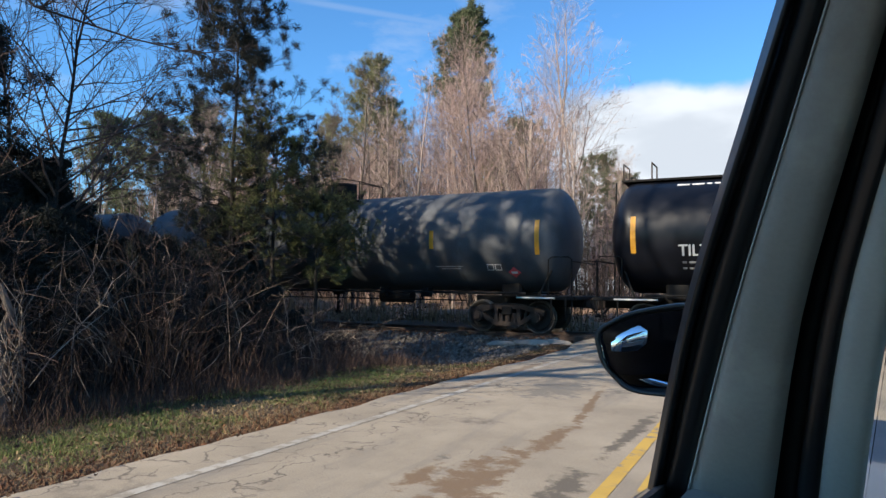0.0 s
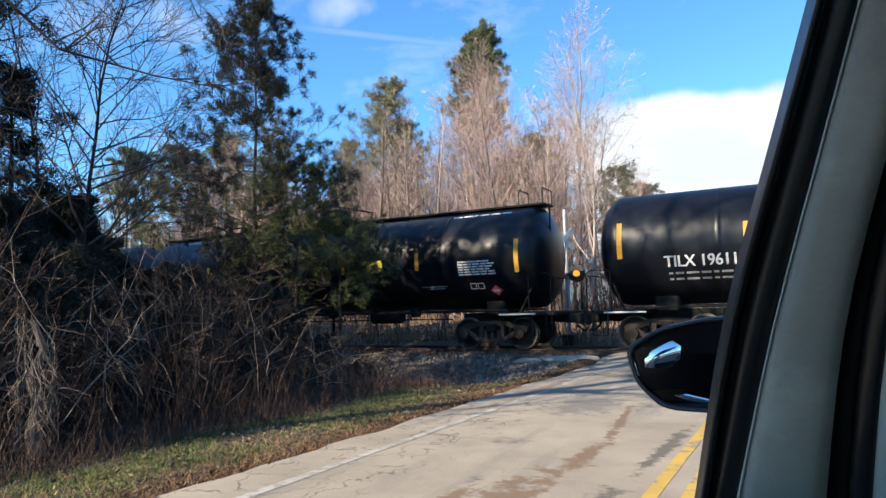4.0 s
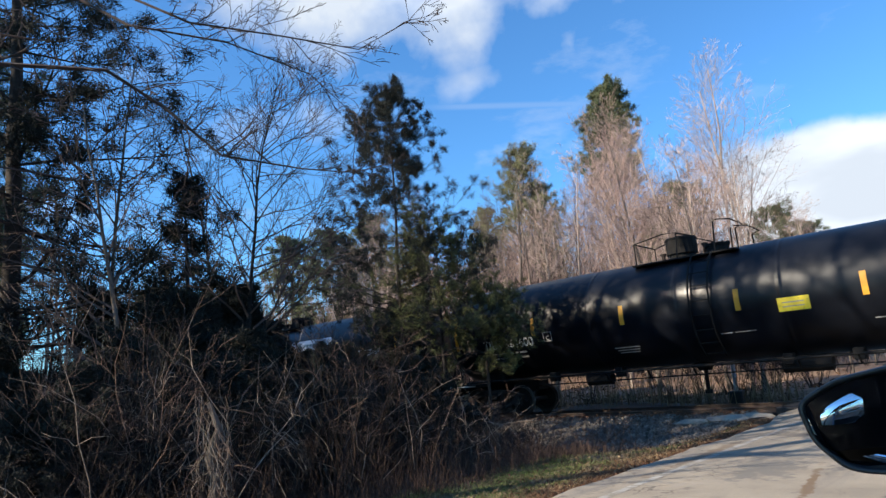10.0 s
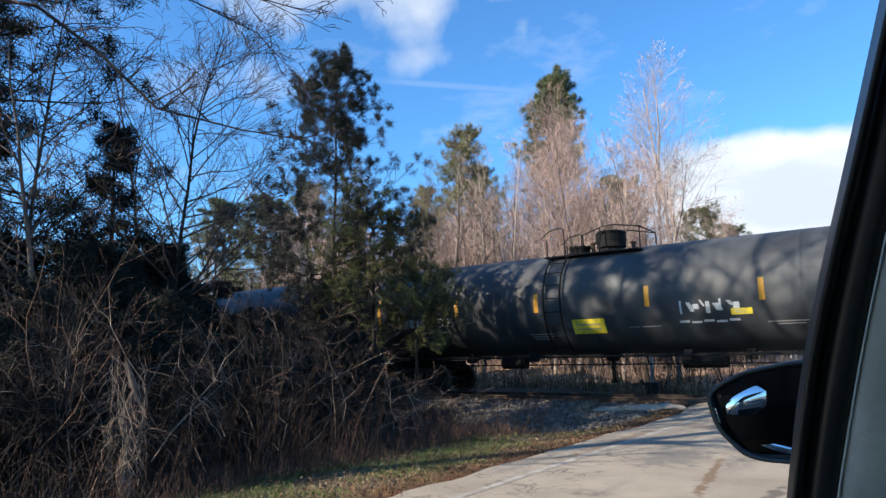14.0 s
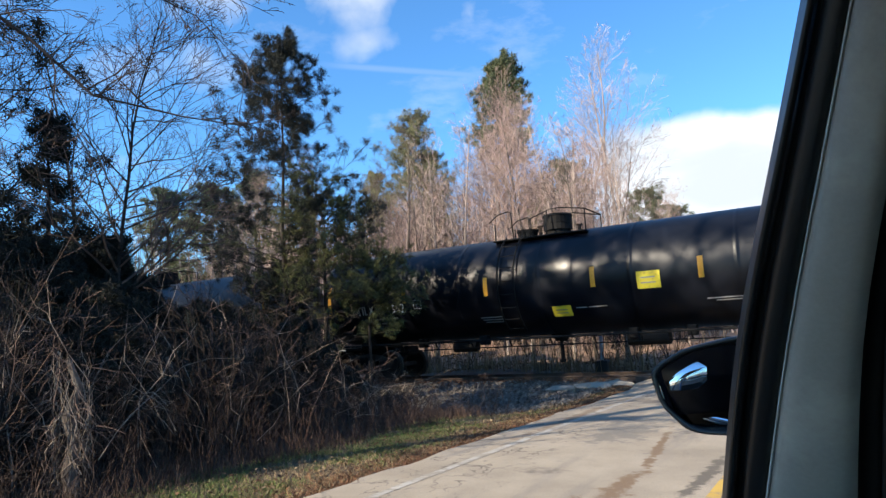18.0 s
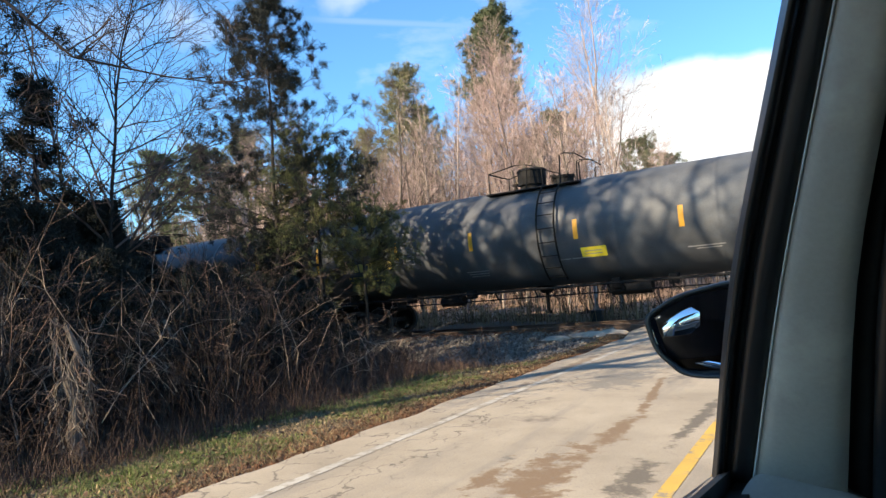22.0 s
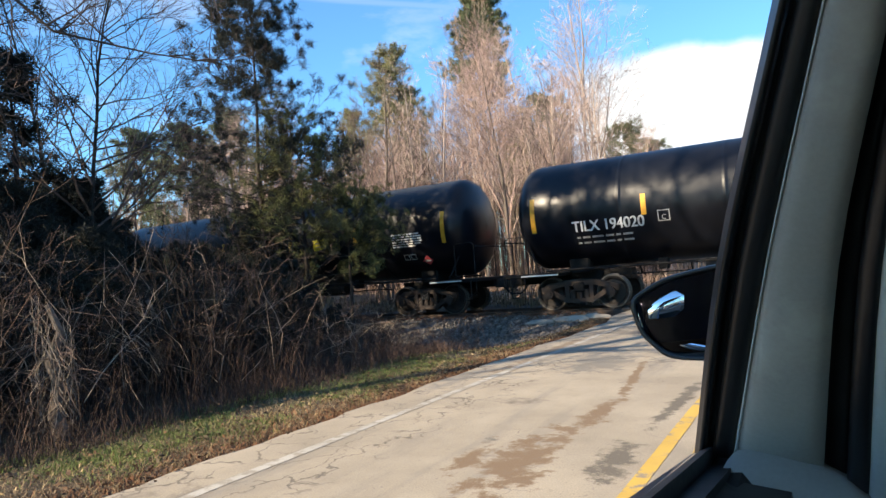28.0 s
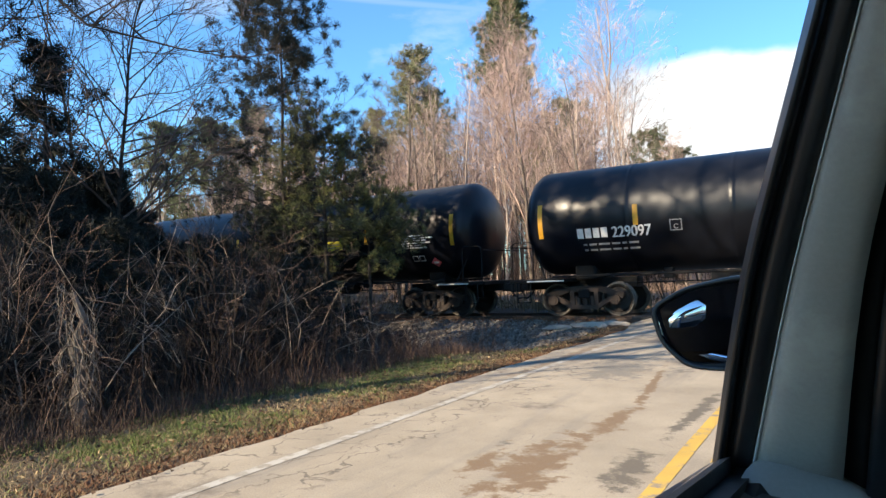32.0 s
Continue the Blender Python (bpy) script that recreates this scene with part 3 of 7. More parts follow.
def rod(bm, a, b, r, sides=8, r2=None):
    a, b = Vector(a), Vector(b)
    q = (b - a).to_track_quat("Z", "Y").to_matrix().to_4x4()
    bmesh.ops.create_cone(bm, cap_ends=True, segments=sides, radius1=r, radius2=r if r2 is None else r2, depth=(b - a).length,
                          matrix=Matrix.Translation((a + b) / 2) @ q)
    return bm


def rods(points, r, sides=6):
    """One bent round bar through the points."""
    v, f = tube_data([[(*p, r) for p in points]], sides)
    n = len(v)
    f = f + [tuple(range(sides))[::-1], tuple(range(n - sides, n))]
    bm = bmesh.new()
    vs = [bm.verts.new(p) for p in v]
    for q in f:
        bm.faces.new([vs[k] for k in q])
    return bm


def lathe(profile, segs=40, axis="x"):
    """A turned body: profile of (along, radius)."""
    verts, faces = [], []
    for u, r in profile:
        for k in range(segs):
            a = 2 * math.pi * k / segs
            p = (u, r * math.cos(a), r * math.sin(a))
            verts.append(p if axis == "x" else (p[1], p[2], p[0]) if axis == "z" else (p[1], p[0], -p[2]))
    for i in range(len(profile) - 1):
        for k in range(segs):
            a, b = i * segs + k, i * segs + (k + 1) % segs
            faces.append((a, b, b + segs, a + segs))
    return verts, faces


def by_length(lines):
    """Polylines of (x, y, z, radius) gathered into blocks of equally many points."""
    groups = collections.defaultdict(list)
    for line in lines:
        groups[len(line)].append(line)
    return [np.asarray(g, float) for g in groups.values()]


def tube_data(lines, sides=4):
    """Tapered tubes along polylines: each line is a list of (x, y, z, radius)."""
    V, F, base = [], [], 0
    ang = np.arange(sides) * 2 * np.pi / sides
    ca, sa = np.cos(ang)[None, None, :, None], np.sin(ang)[None, None, :, None]
    for p in by_length(lines):
        m, n = p.shape[:2]
        t = np.gradient(p[:, :, :3], axis=1)
        t /= np.linalg.norm(t, axis=2)[:, :, None] + 1e-9
        ref = np.where(np.abs(t[:, :1, 2:3]) < 0.9, np.array([0.0, 0.0, 1.0]), np.array([1.0, 0.0, 0.0]))
        u = np.cross(t, np.broadcast_to(ref, t.shape))
        u /= np.linalg.norm(u, axis=2)[:, :, None] + 1e-9
        w = np.cross(t, u)
        ring = p[:, :, None, :3] + p[:, :, 3][:, :, None, None] * (u[:, :, None] * ca + w[:, :, None] * sa)
        V.append(ring.reshape(-1, 3))
        o = base + (np.arange(m)[:, None, None] * n + np.arange(n - 1)[None, :, None]) * sides
        k = np.arange(sides)[None, None, :]
        k2 = (k + 1) % sides
        F += np.stack(np.broadcast_arrays(o + k, o + k2, o + k2 + sides, o + k + sides), axis=-1).reshape(-1, 4).tolist()
        base += m * n * sides
    return (np.concatenate(V) if V else np.zeros((0, 3))), F


def ribbon_data(lines):
    """Thin twigs as narrow folded strips."""
    V, F, base = [], [], 0
    for p in by_length(lines):
        m, n = p.shape[:2]
        d = p[:, -1, :3] - p[:, 0, :3]
        odd = (np.arange(m) % 2 == 1)[:, None]
        side = np.cross(d, np.where(odd, np.array((0.31, 0.95, 0.12)), np.array((0.9, -0.3, 0.4))))
        side /= np.linalg.norm(side, axis=1)[:, None] + 1e-9
        w = side[:, None] * p[:, :, 3:4] * 1.15
        V.append(np.stack((p[:, :, :3] - w, p[:, :, :3] + w), axis=2).reshape(-1, 3))
        o = base + 2 * (np.arange(m)[:, None] * n + np.arange(n - 1)[None, :])
        F += np.stack((o, o + 1, o + 3, o + 2), axis=-1).reshape(-1, 4).tolist()
        base += 2 * m * n
    return (np.concatenate(V) if V else np.zeros((0, 3))), F


def twig_data(lines, limit):
    """Round limbs and, below the limit of thickness, flat twigs."""
    v1, f1 = tube_data([l for l in lines if l[0][3] >= limit], 3)
    v2, f2 = ribbon_data([l for l in lines if l[0][3] < limit])
    n = len(v1)
    return np.concatenate((v1, v2)), f1 + (np.asarray(f2, int).reshape(-1, 4) + n).tolist()

# ---------------------------------------------------------------- plants
rng = np.random.default_rng(7)


def unit(v):
    return v / (np.linalg.norm(v) + 1e-9)


def grow(lines, start, d, length, radius, level, spec, tips=None):
    """One limb and its side limbs; spec: per level (pieces, side limbs, spread, length ratio, lift, wobble)."""
    n, kids, spread, ratio, lift, wob = spec[level]
    p, d = np.array(start, float), unit(np.array(d, float))
    pts = [(*p, radius)]
    step = length / n
    for i in range(n):
        d = unit(d + rng.normal(0, wob, 3) + np.array([0, 0, lift]))
        p = p + d * step
        r = radius * (1 - 0.85 * (i + 1) / n)
        pts.append((*p, max(r, spec_min)))
    lines.append(pts)
    if tips is not None and level == len(spec) - 1:
        tips.append((np.array(pts[-1][:3]), d))
        tips.append((np.array(pts[len(pts) // 2][:3]), d))
    elif tips is not None and level == 1:
        for q in pts[2:]:
            tips.append((np.array(q[:3]), d))
    if level + 1 < len(spec):
        for k in range(kids):
            f = low_fork + (0.98 - low_fork) * (k + rng.random()) / kids if level == 0 else 0.22 + 0.76 * (k + rng.random()) / kids
            i = min(int(f * n), n - 1)
            a = f * n - i
            q = np.array(pts[i][:3]) * (1 - a) + np.array(pts[i + 1][:3]) * a
            dd = unit(np.array(pts[i + 1][:3]) - np.array(pts[i][:3]))
            side = unit(np.cross(dd, rng.normal(0, 1, 3)))
            nd = unit(dd * math.cos(spread) + side * math.sin(spread))
            rr = pts[i][3] * limb_share
            grow(lines, q, nd, length * ratio * (1.15 - 0.75 * f) * rng.uniform(0.75, 1.2), rr, level + 1, spec, tips)


spec_min, low_fork, limb_share = 0.004, 0.22, 0.62


def bare_lines(height, radius, fine=3, kids=9, spread=0.75, lift=0.1, first=0.0, ratio=0.5, thin=0.004, lean=(0, 0, 1), subs=(6, 5), fork=0.22):
    global spec_min, low_fork
    spec_min, low_fork = thin, fork
    spec = [(9, kids, spread, ratio, 0.03, 0.05), (5, subs[0], 0.7, 0.5, lift, 0.12), (3, subs[1], 0.7, 0.55, lift, 0.16), (3, 4, 0.7, 0.5, lift, 0.2)][:fine + 1]
    lines = []
    grow(lines, (0, 0, 0), lean, height, radius, 0, spec)
    low_fork = 0.22
    return lines


def split_tree(lines, limit):
    big = [l for l in lines if l[0][3] >= limit]
    return big, [l for l in lines if l[0][3] < limit]


def bare_tree(name, height, radius, bark, twig, label, flat=0.0, **kw):
    lines = bare_lines(height, radius, **kw)
    t = tagged(new(name), label, "tree")
    v, f = tube_data(lines[:1], 8)
    part("trunk", mesh_from("trunk", v, f, bark, True), bark, t)
    v, f = twig_data(lines[1:], flat)
    part("crown", mesh_from("crown", v, f, twig), twig, t, "leafless crown of fine twigs")
    return t


def needle_mesh(name, tips, material, per=14, size=0.18, width=0.02, droop=0.0):
    """Tufts of narrow blades about every tip."""
    c = np.repeat(np.array([t[0] for t in tips]), per, axis=0)
    d = np.repeat(np.array([t[1] for t in tips]), per, axis=0)
    n = len(c)
    r = rng.normal(0, 1, (n, 3))
    r /= np.linalg.norm(r, axis=1)[:, None]
    way = d * 0.55 + r
    way[:, 2] -= droop
    way /= np.linalg.norm(way, axis=1)[:, None]
    side = np.cross(way, rng.normal(0, 1, (n, 3)))
    side /= np.linalg.norm(side, axis=1)[:, None]
    ln = size * rng.uniform(0.6, 1.3, n)[:, None]
    start = c + way * ln * 0.05 + rng.normal(0, size * 0.3, (n, 3))
    v = np.empty((n, 3, 3))
    v[:, 0], v[:, 1], v[:, 2] = start - side * width, start + side * width, start + way * ln
    return mesh_from(name, v.reshape(-1, 3), np.arange(n * 3).reshape(-1, 3).tolist(), material)


def pine(name, height, radius, label, needles, bark, bare_to=0.25, reach=0.32, whorls=13, per_whorl=5, tuft=14, size=0.2, width=0.02,
         gappy=0.25, up=0.25, lean=(0.0, 0.0), spin=3, clumps=False, round_top=False):
    global spec_min
    spec_min = 0.006
    t = tagged(new(name), label, "tree")
    n = 12
    trunk = []
    wob = rng.normal(0, 0.006 * height, (n + 1, 2)).cumsum(axis=0) * 0.35
    for i in range(n + 1):
        f = i / n
        trunk.append((wob[i, 0] + lean[0] * f * height, wob[i, 1] + lean[1] * f * height, f * height, radius * (1 - 0.93 * f)))
    v, f = tube_data([trunk], 8)
    part("trunk", mesh_from("trunk", v, f, bark, True), bark, t)
    limbs, tips = [], []
    for w in range(whorls):
        h = bare_to + (1 - bare_to) * (w + 0.5 * rng.random()) / whorls
        i = min(int(h * n), n - 1)
        a = h * n - i
        c = np.array(trunk[i]) * (1 - a) + np.array(trunk[i + 1]) * a
        g = (h - bare_to) / (1 - bare_to)
        long = height * reach * (0.2 + 0.8 * (1 - g) ** 0.75) * (0.65 + 0.35 * min(1, g * 4))
        if round_top:
            long = height * reach * (0.12 + 0.88 * math.sqrt(max(0.0, 1 - (1.35 * g - 0.45) ** 2 / 0.82)))
        for k in range(per_whorl):
            if rng.random() < gappy:
                continue
            az = rng.uniform(0, 2 * math.pi)
            dirn = (math.cos(az), math.sin(az), up + 0.5 * g * g)
            if clumps:
                k0 = len(limbs)
                grow(limbs, c[:3], dirn, long * rng.uniform(0.35, 1.25), max(c[3] * 0.3, 0.01), 0, [(5, spin, 0.75, 0.42, 0.07, 0.14), (4, 1, 0.6, 0.5, 0.1, 0.2), (3, 0, 0.6, 0.5, 0.1, 0.2)])
                for l in limbs[k0:]:
                    p, q = np.array(l[-1][:3]), np.array(l[-2][:3])
                    tips.append((p, unit(p - q)))
                    tips.append((q * 0.6 + p * 0.4, unit(p - q)))
                continue
            grow(limbs, c[:3], dirn, long * rng.uniform(0.6, 1.2), max(c[3] * 0.35, 0.012), 0,
                 [(5, spin, 0.7, 0.55, 0.05, 0.12), (4, 3, 0.7, 0.5, 0.08, 0.16), (3, 0, 0.6, 0.5, 0.1, 0.2)], tips)
    for k in range(10):
        tips.append((np.array(trunk[-1][:3]) - np.array((0, 0, 0.09 * k * height / 12)), np.array((0, 0, 1.0))))
    v, f = tube_data(limbs, 3)
    part("bough_frame", mesh_from("bough_frame", v, f, bark), bark, t)
    part("crown", needle_mesh("crown", tips, needles, tuft, size, width), needles, t)
    return t


# ---------------------------------------------------------------- ground and road
def ground_height(x, y):
    """Level verge; the bed of the line is a low bank with a ditch before it, west of the road."""
    z = 0.0
    if x < -4.9:
        k = min(1, (-4.9 - x) / 2.2)
        ditch = -0.5 * math.exp(-((y - 13.6) / 1.9) ** 2)
        z += k * ditch
    z += 0.0 if y < 23 else 0.055 * (y - 23) if y < 36 else 0.72
    if x < -8:
        z += 0.12 * math.sin(x * 0.7) * math.sin(y * 0.5) + 0.02 * min(-8 - x, 20)
    if x > 1.6 and y < 15:
        z += -0.25 * min(1, (x - 3.4) / 2) if x > 3.4 else 0
    return z


def road_height(y):
    return 0.12 * math.exp(-((y - 18.9) / 3.2) ** 4)


def sheet(name, xs, ys, height, material):
    verts = [(x, y, height(x, y)) for y in ys for x in xs]
    nx = len(xs)
    faces = [(j * nx + i, j * nx + i + 1, (j + 1) * nx + i + 1, (j + 1) * nx + i) for j in range(len(ys) - 1) for i in range(nx - 1)]
    return mesh_from(name, verts, faces, material, True)


def spaced(stops):
    out = []
    for a, b, step in stops:
        out += list(np.arange(a, b, step))
    return out + [stops[-1][1]]


gx = spaced([(-900, -60, 120), (-60, -16, 2), (-16, 6, 0.4), (6, 60, 3), (60, 900, 120)])
gy = spaced([(-600, -40, 80), (-40, -2, 2), (-2, 24, 0.4), (24, 60, 1.5), (60, 1500, 120)])
ground = tagged(new("ground", sheet("ground", gx, gy, lambda x, y: ground_height(x, y) - 0.03, M["soil"])), "brown earth verge with patchy winter grass", "ground", kind="structure")
# woodland floor beyond the line
wx, wy = spaced([(-70, 40, 1.2)]), spaced([(21.8, 60, 0.8)])
tagged(new("woodland_floor", sheet("woodland_floor", wx, wy, lambda x, y: ground_height(x, y) + 0.02 + 0.10 * noise.noise((x * 0.5, y * 0.5, 0)) + (0 if x < -5 or x > 3 or y > 44 else -0.4) - 0.15 * max(0, 23 - y), M["litter"])),
       "fallen leaves on a bank behind the line", "ground", kind="structure")
# road
road_x = [-4.55, -4.3, -3.6, -2.5, -1, 0.5, 1.5, 2.2]
road_y = spaced([(-80, -2, 4), (-2, 26, 0.25), (26, 140, 4)])
road_me = sheet("road", road_x, road_y, lambda x, y: road_height(y) + 0.012 + (0.05 * noise.noise((0, y * 1.3, 3)) if x in (-4.55, 2.2) else 0) * 0, M["road"])
for v in road_me.vertices:
    if v.co.x < -4.5:
        v.co.x += 0.12 * noise.noise((1.3, v.co.y * 1.1, 0)) + 0.05 * noise.noise((4.3, v.co.y * 5, 0))
road = tagged(new("road", road_me), "pale worn two-lane road with cracks and stains", "road", kind="structure")


def stripe(name, x, w, y0, y1, material, label):
    ys = spaced([(y0, y1, 0.5)])
    n = len(ys)
    verts = [(x + s * w / 2 + 0.012 * noise.noise((s * 3, yy * 3, x)), yy, road_height(yy) + 0.0155) for yy in ys for s in (-1, 1)]
    faces = [(2 * i, 2 * i + 1, 2 * i + 3, 2 * i + 2) for i in range(n - 1)]
    return tagged(part(name, mesh_from(name, verts, faces, material), material, road), label)


stripe("edge_line", -3.93, 0.11, -60, 15.4, M["line_white"], "worn white edge line")
stripe("centre_line", -1.13, 0.11, -60, 15.4, M["line_yellow"], "worn yellow centre line")
stripe("centre_line", -0.87, 0.11, -60, 15.4, M["line_yellow"], "worn yellow centre line")
stripe("edge_line", 1.95, 0.11, -60, 15.4, M["line_white"], "worn white edge line")


# ---------------------------------------------------------------- railway line
TY, RAIL = 18.9, 0.17
line = tagged(new("railway_line"), "single rusty railway line on grey ballast crossing the road", "railway track", kind="structure")


def bed_height(x, y):
    d = abs(y - TY)
    z = -0.02 if d < 1.4 else 0.06 if d < 1.8 else 0.06 - (d - 1.8) * (0.19 if y < TY else 0.14)
    z = max(z, ground_height(x, y) + 0.01 if d > 3 else -9)
    return z + 0.05 * noise.noise((x * 1.5, y * 1.5, 2)) * (1 if d > 1.4 else 0.3)


bed = []
for x0, x1 in ((-90, -5.2), (3.0, 60)):
    bx, by = spaced([(x0, x1, 0.5 if x0 < -50 else 1.5)]), spaced([(TY - 5.2, TY + 3.6, 0.4)])
    part("ballast_bed", sheet("ballast_bed", bx, by, bed_height, M["ballast"]), M["ballast"], line, "grey crushed stone")
for s in (-1, 1):
    bm = bmesh.new()
    box(bm, -90, 60, TY + s * 0.755 - 0.035, TY + s * 0.755 + 0.035, RAIL - 0.04, RAIL, 0.008)
    box(bm, -90, 60, TY + s * 0.755 - 0.01, TY + s * 0.755 + 0.01, RAIL - 0.14, RAIL - 0.035)
    box(bm, -90, 60, TY + s * 0.755 - 0.07, TY + s * 0.755 + 0.07, RAIL - 0.165, RAIL - 0.14)
    part("rail", bm, M["rail_steel"], line, "rusty steel rail with a bright head")
tie_me = None
for k in range(140):
    x = -52 + k * 0.55
    if -5.0 < x < 2.8:
        continue
    if tie_me is None:
        o = part("tie", boxed(-0.11, 0.11, -1.3, 1.3, -0.17, 0.0, 0.012), M["tie"], line)
        tie_me = o.data
    else:
        o = part("tie", tie_me, None, line)
    o.matrix_basis = pose(x + rng.normal(0, 0.015), TY + rng.normal(0, 0.02), 0.0, 0, 0, rng.normal(0, 1.0))
# timber and rubble at the edge of the crossing
for k, y in enumerate((TY - 1.05, TY - 0.45, TY - 0.15, TY + 0.15, TY + 0.45, TY + 1.05)):
    part("crossing_plank", boxed(-5.0, 2.8, y - 0.12, y + 0.12, 0.0, 0.155, 0.01), M["tie"], line)


def stones(count, place, lo, hi, seed):
    r = np.random.default_rng(seed)
    base = np.array([(1, 0, 0), (-1, 0, 0), (0, 1, 0), (0, -1, 0), (0, 0, 1), (0, 0, -1)], float)
    tri = np.array([(0, 2, 4), (2, 1, 4), (1, 3, 4), (3, 0, 4), (2, 0, 5), (1, 2, 5), (3, 1, 5), (0, 3, 5)])
    V, F = [], []
    for k in range(count):
        x, y = place(r)
        s = r.uniform(lo, hi) * r.uniform(0.6, 1.2, 3)
        q = np.array(Euler(r.uniform(0, 6.28, 3)).to_matrix())
        v = (base * s + r.normal(0, 0.25 * lo, (6, 3))) @ q.T + (x, y, bed_height(x, y) + 0.4 * s[2])
        V.append(v)
        F.append(tri + 6 * k)
    return np.concatenate(V), np.concatenate(F).tolist()


v, f = stones(11000, lambda r: (-5.3 - 13 * r.random() ** 1.2, r.uniform(TY - 4.9, TY - 1.3)), 0.028, 0.06, 5)
tagged(new("ballast_stones", mesh_from("ballast_stones", v, f, M["stone"])), "loose grey crushed stones on the bank of the line", "stones", kind="stuff")
for k, (x, y, a, b, h) in enumerate(((-5.75, 16.6, 0.55, 0.3, 0.12), (-5.3, 16.95, 0.45, 0.22, 0.1), (-6.5, 16.3, 0.4, 0.2, 0.1))):
    bm = bmesh.new()
    bmesh.ops.create_icosphere(bm, subdivisions=2, radius=1)
    for vv in bm.verts:
        vv.co *= 1 + 0.3 * noise.noise(vv.co * 1.6 + Vector((k, 0, 0)))
        vv.co = Vector((vv.co.x * a, vv.co.y * b, vv.co.z * h))
    tagged(part("concrete_rubble", bm, M["concrete"], m=pose(x, y, 0.02 + bed_height(x, y) * 0.5, 0, 0, 20 * k)), "pale lump of broken concrete beside the crossing", "rubble", "rubble at the crossing")

# ---------------------------------------------------------------- train
S_ROWS = [(0, 0.0), (4, 19.03), (8, 38.04), (12, 56.65), (16, 75.06), (20, 93.45), (24, 111.83), (28, 130.26), (32, 148.76)]


def train_at(t):
    i = min(int(t // 4), 7)
    (t0, a), (t1, b) = S_ROWS[i], S_ROWS[i + 1]
    return a + (b - a) * (t - t0) / (t1 - t0)


RT, ZC = 1.51, 2.68


def wrapped(verts, r=None):
    """Lays flat drawing (x, height from the axis along the skin) round the near side of a tank."""
    r = r or RT + 0.006
    return [(x, -r * math.cos(v / RT), ZC + r * math.sin(v / RT)) for x, v in verts]


def decal(name, x0, x1, v0, v1, material, parent, label="", skew=0.0, lift=0.006):
    n = 5
    verts, faces = [], []
    for i in range(n + 1):
        v = v0 + (v1 - v0) * i / n
        verts += [(x0 + skew * (v1 - v) / (v1 - v0 + 1e-9), v), (x1 + skew * (v1 - v) / (v1 - v0 + 1e-9), v)]
        if i:
            faces.append((2 * i - 2, 2 * i - 1, 2 * i + 1, 2 * i))
    verts = wrapped(verts, RT + lift)
    return part(name, mesh_from(name, verts, faces, material), material, parent, label)


def diamond(x, v, s, parent):
    verts = wrapped([(x - s, v), (x, v - s), (x + s, v), (x, v + s)], RT + 0.012)
    p = part("placard", mesh_from("placard", verts, [(0, 1, 2, 3)], M["placard"]), M["placard"], parent, "red and white hazard diamond")
    s2 = s * 0.5
    verts = wrapped([(x - s2, v - 0.04), (x + s2, v - 0.04), (x + s2, v + 0.04), (x - s2, v + 0.04)], RT + 0.018)
    part("placard_band", mesh_from("placard_band", verts, [(0, 1, 2, 3)], M["stencil"]), M["stencil"], p)


def lettering(body, x, v, size, material, parent, name="lettering", stretch=1.0, label=""):
    cu = bpy.data.curves.new("lettering", "FONT")
    cu.body, cu.size, cu.offset = body, size, 0.0
    tmp = new("lettering_source", cu)
    bpy.context.view_layer.update()
    me = bpy.data.meshes.new_from_object(tmp.evaluated_get(bpy.context.evaluated_depsgraph_get()))
    bpy.data.objects.remove(tmp)
    flat = [q.co.copy() for q in me.vertices]
    polys = [tuple(p.vertices) for p in me.polygons]
    verts, faces = [], []
    for k, dx in enumerate((-0.022, 0.022, 0.0)):
        base = len(verts)
        verts += wrapped([(x + q.x * stretch + dx * size, v + q.y + dx * size * 0.4) for q in flat], RT + 0.016 + 0.0012 * k)
        faces += [tuple(i + base for i in p) for p in polys]
    bpy.data.meshes.remove(me)
    me = mesh_from("lettering", verts, faces, material)
    return part(name, me, material, parent, label)


def bars(x, v, widths, h, material, parent, name="stencil_bar", gap=0.06):
    for w in widths:
        part(name, mesh_from(name, wrapped([(x, v), (x + w, v), (x + w, v + h), (x, v + h)], RT + 0.008), [(0, 1, 2, 3)], material), material, parent)
        x += w + gap


def wheel_profile():
    return [(-0.06, 0.0), (-0.06, 0.10), (-0.02, 0.12), (-0.015, 0.33), (-0.055, 0.37), (-0.07, 0.455), (0.035, 0.445), (0.055, 0.48), (0.075, 0.48), (0.08, 0.38), (0.03, 0.34), (0.02, 0.13), (0.06, 0.1), (0.06, 0.0)]


v, f = lathe(wheel_profile(), 28, "y")
WHEEL_N = mesh_from("wheel", v, f, M["wheel_steel"], False)
v, f = lathe([(-a, r) for a, r in reversed(wheel_profile())], 28, "y")
WHEEL_F = mesh_from("wheel", v, f, M["wheel_steel"], False)
v, f = lathe([(-0.071, 0.455), (-0.0715, 0.42), (-0.071, 0.415)], 28, "y")
RIM = mesh_from("rim_band", v, f, M["tread"], False)
AXLE = None


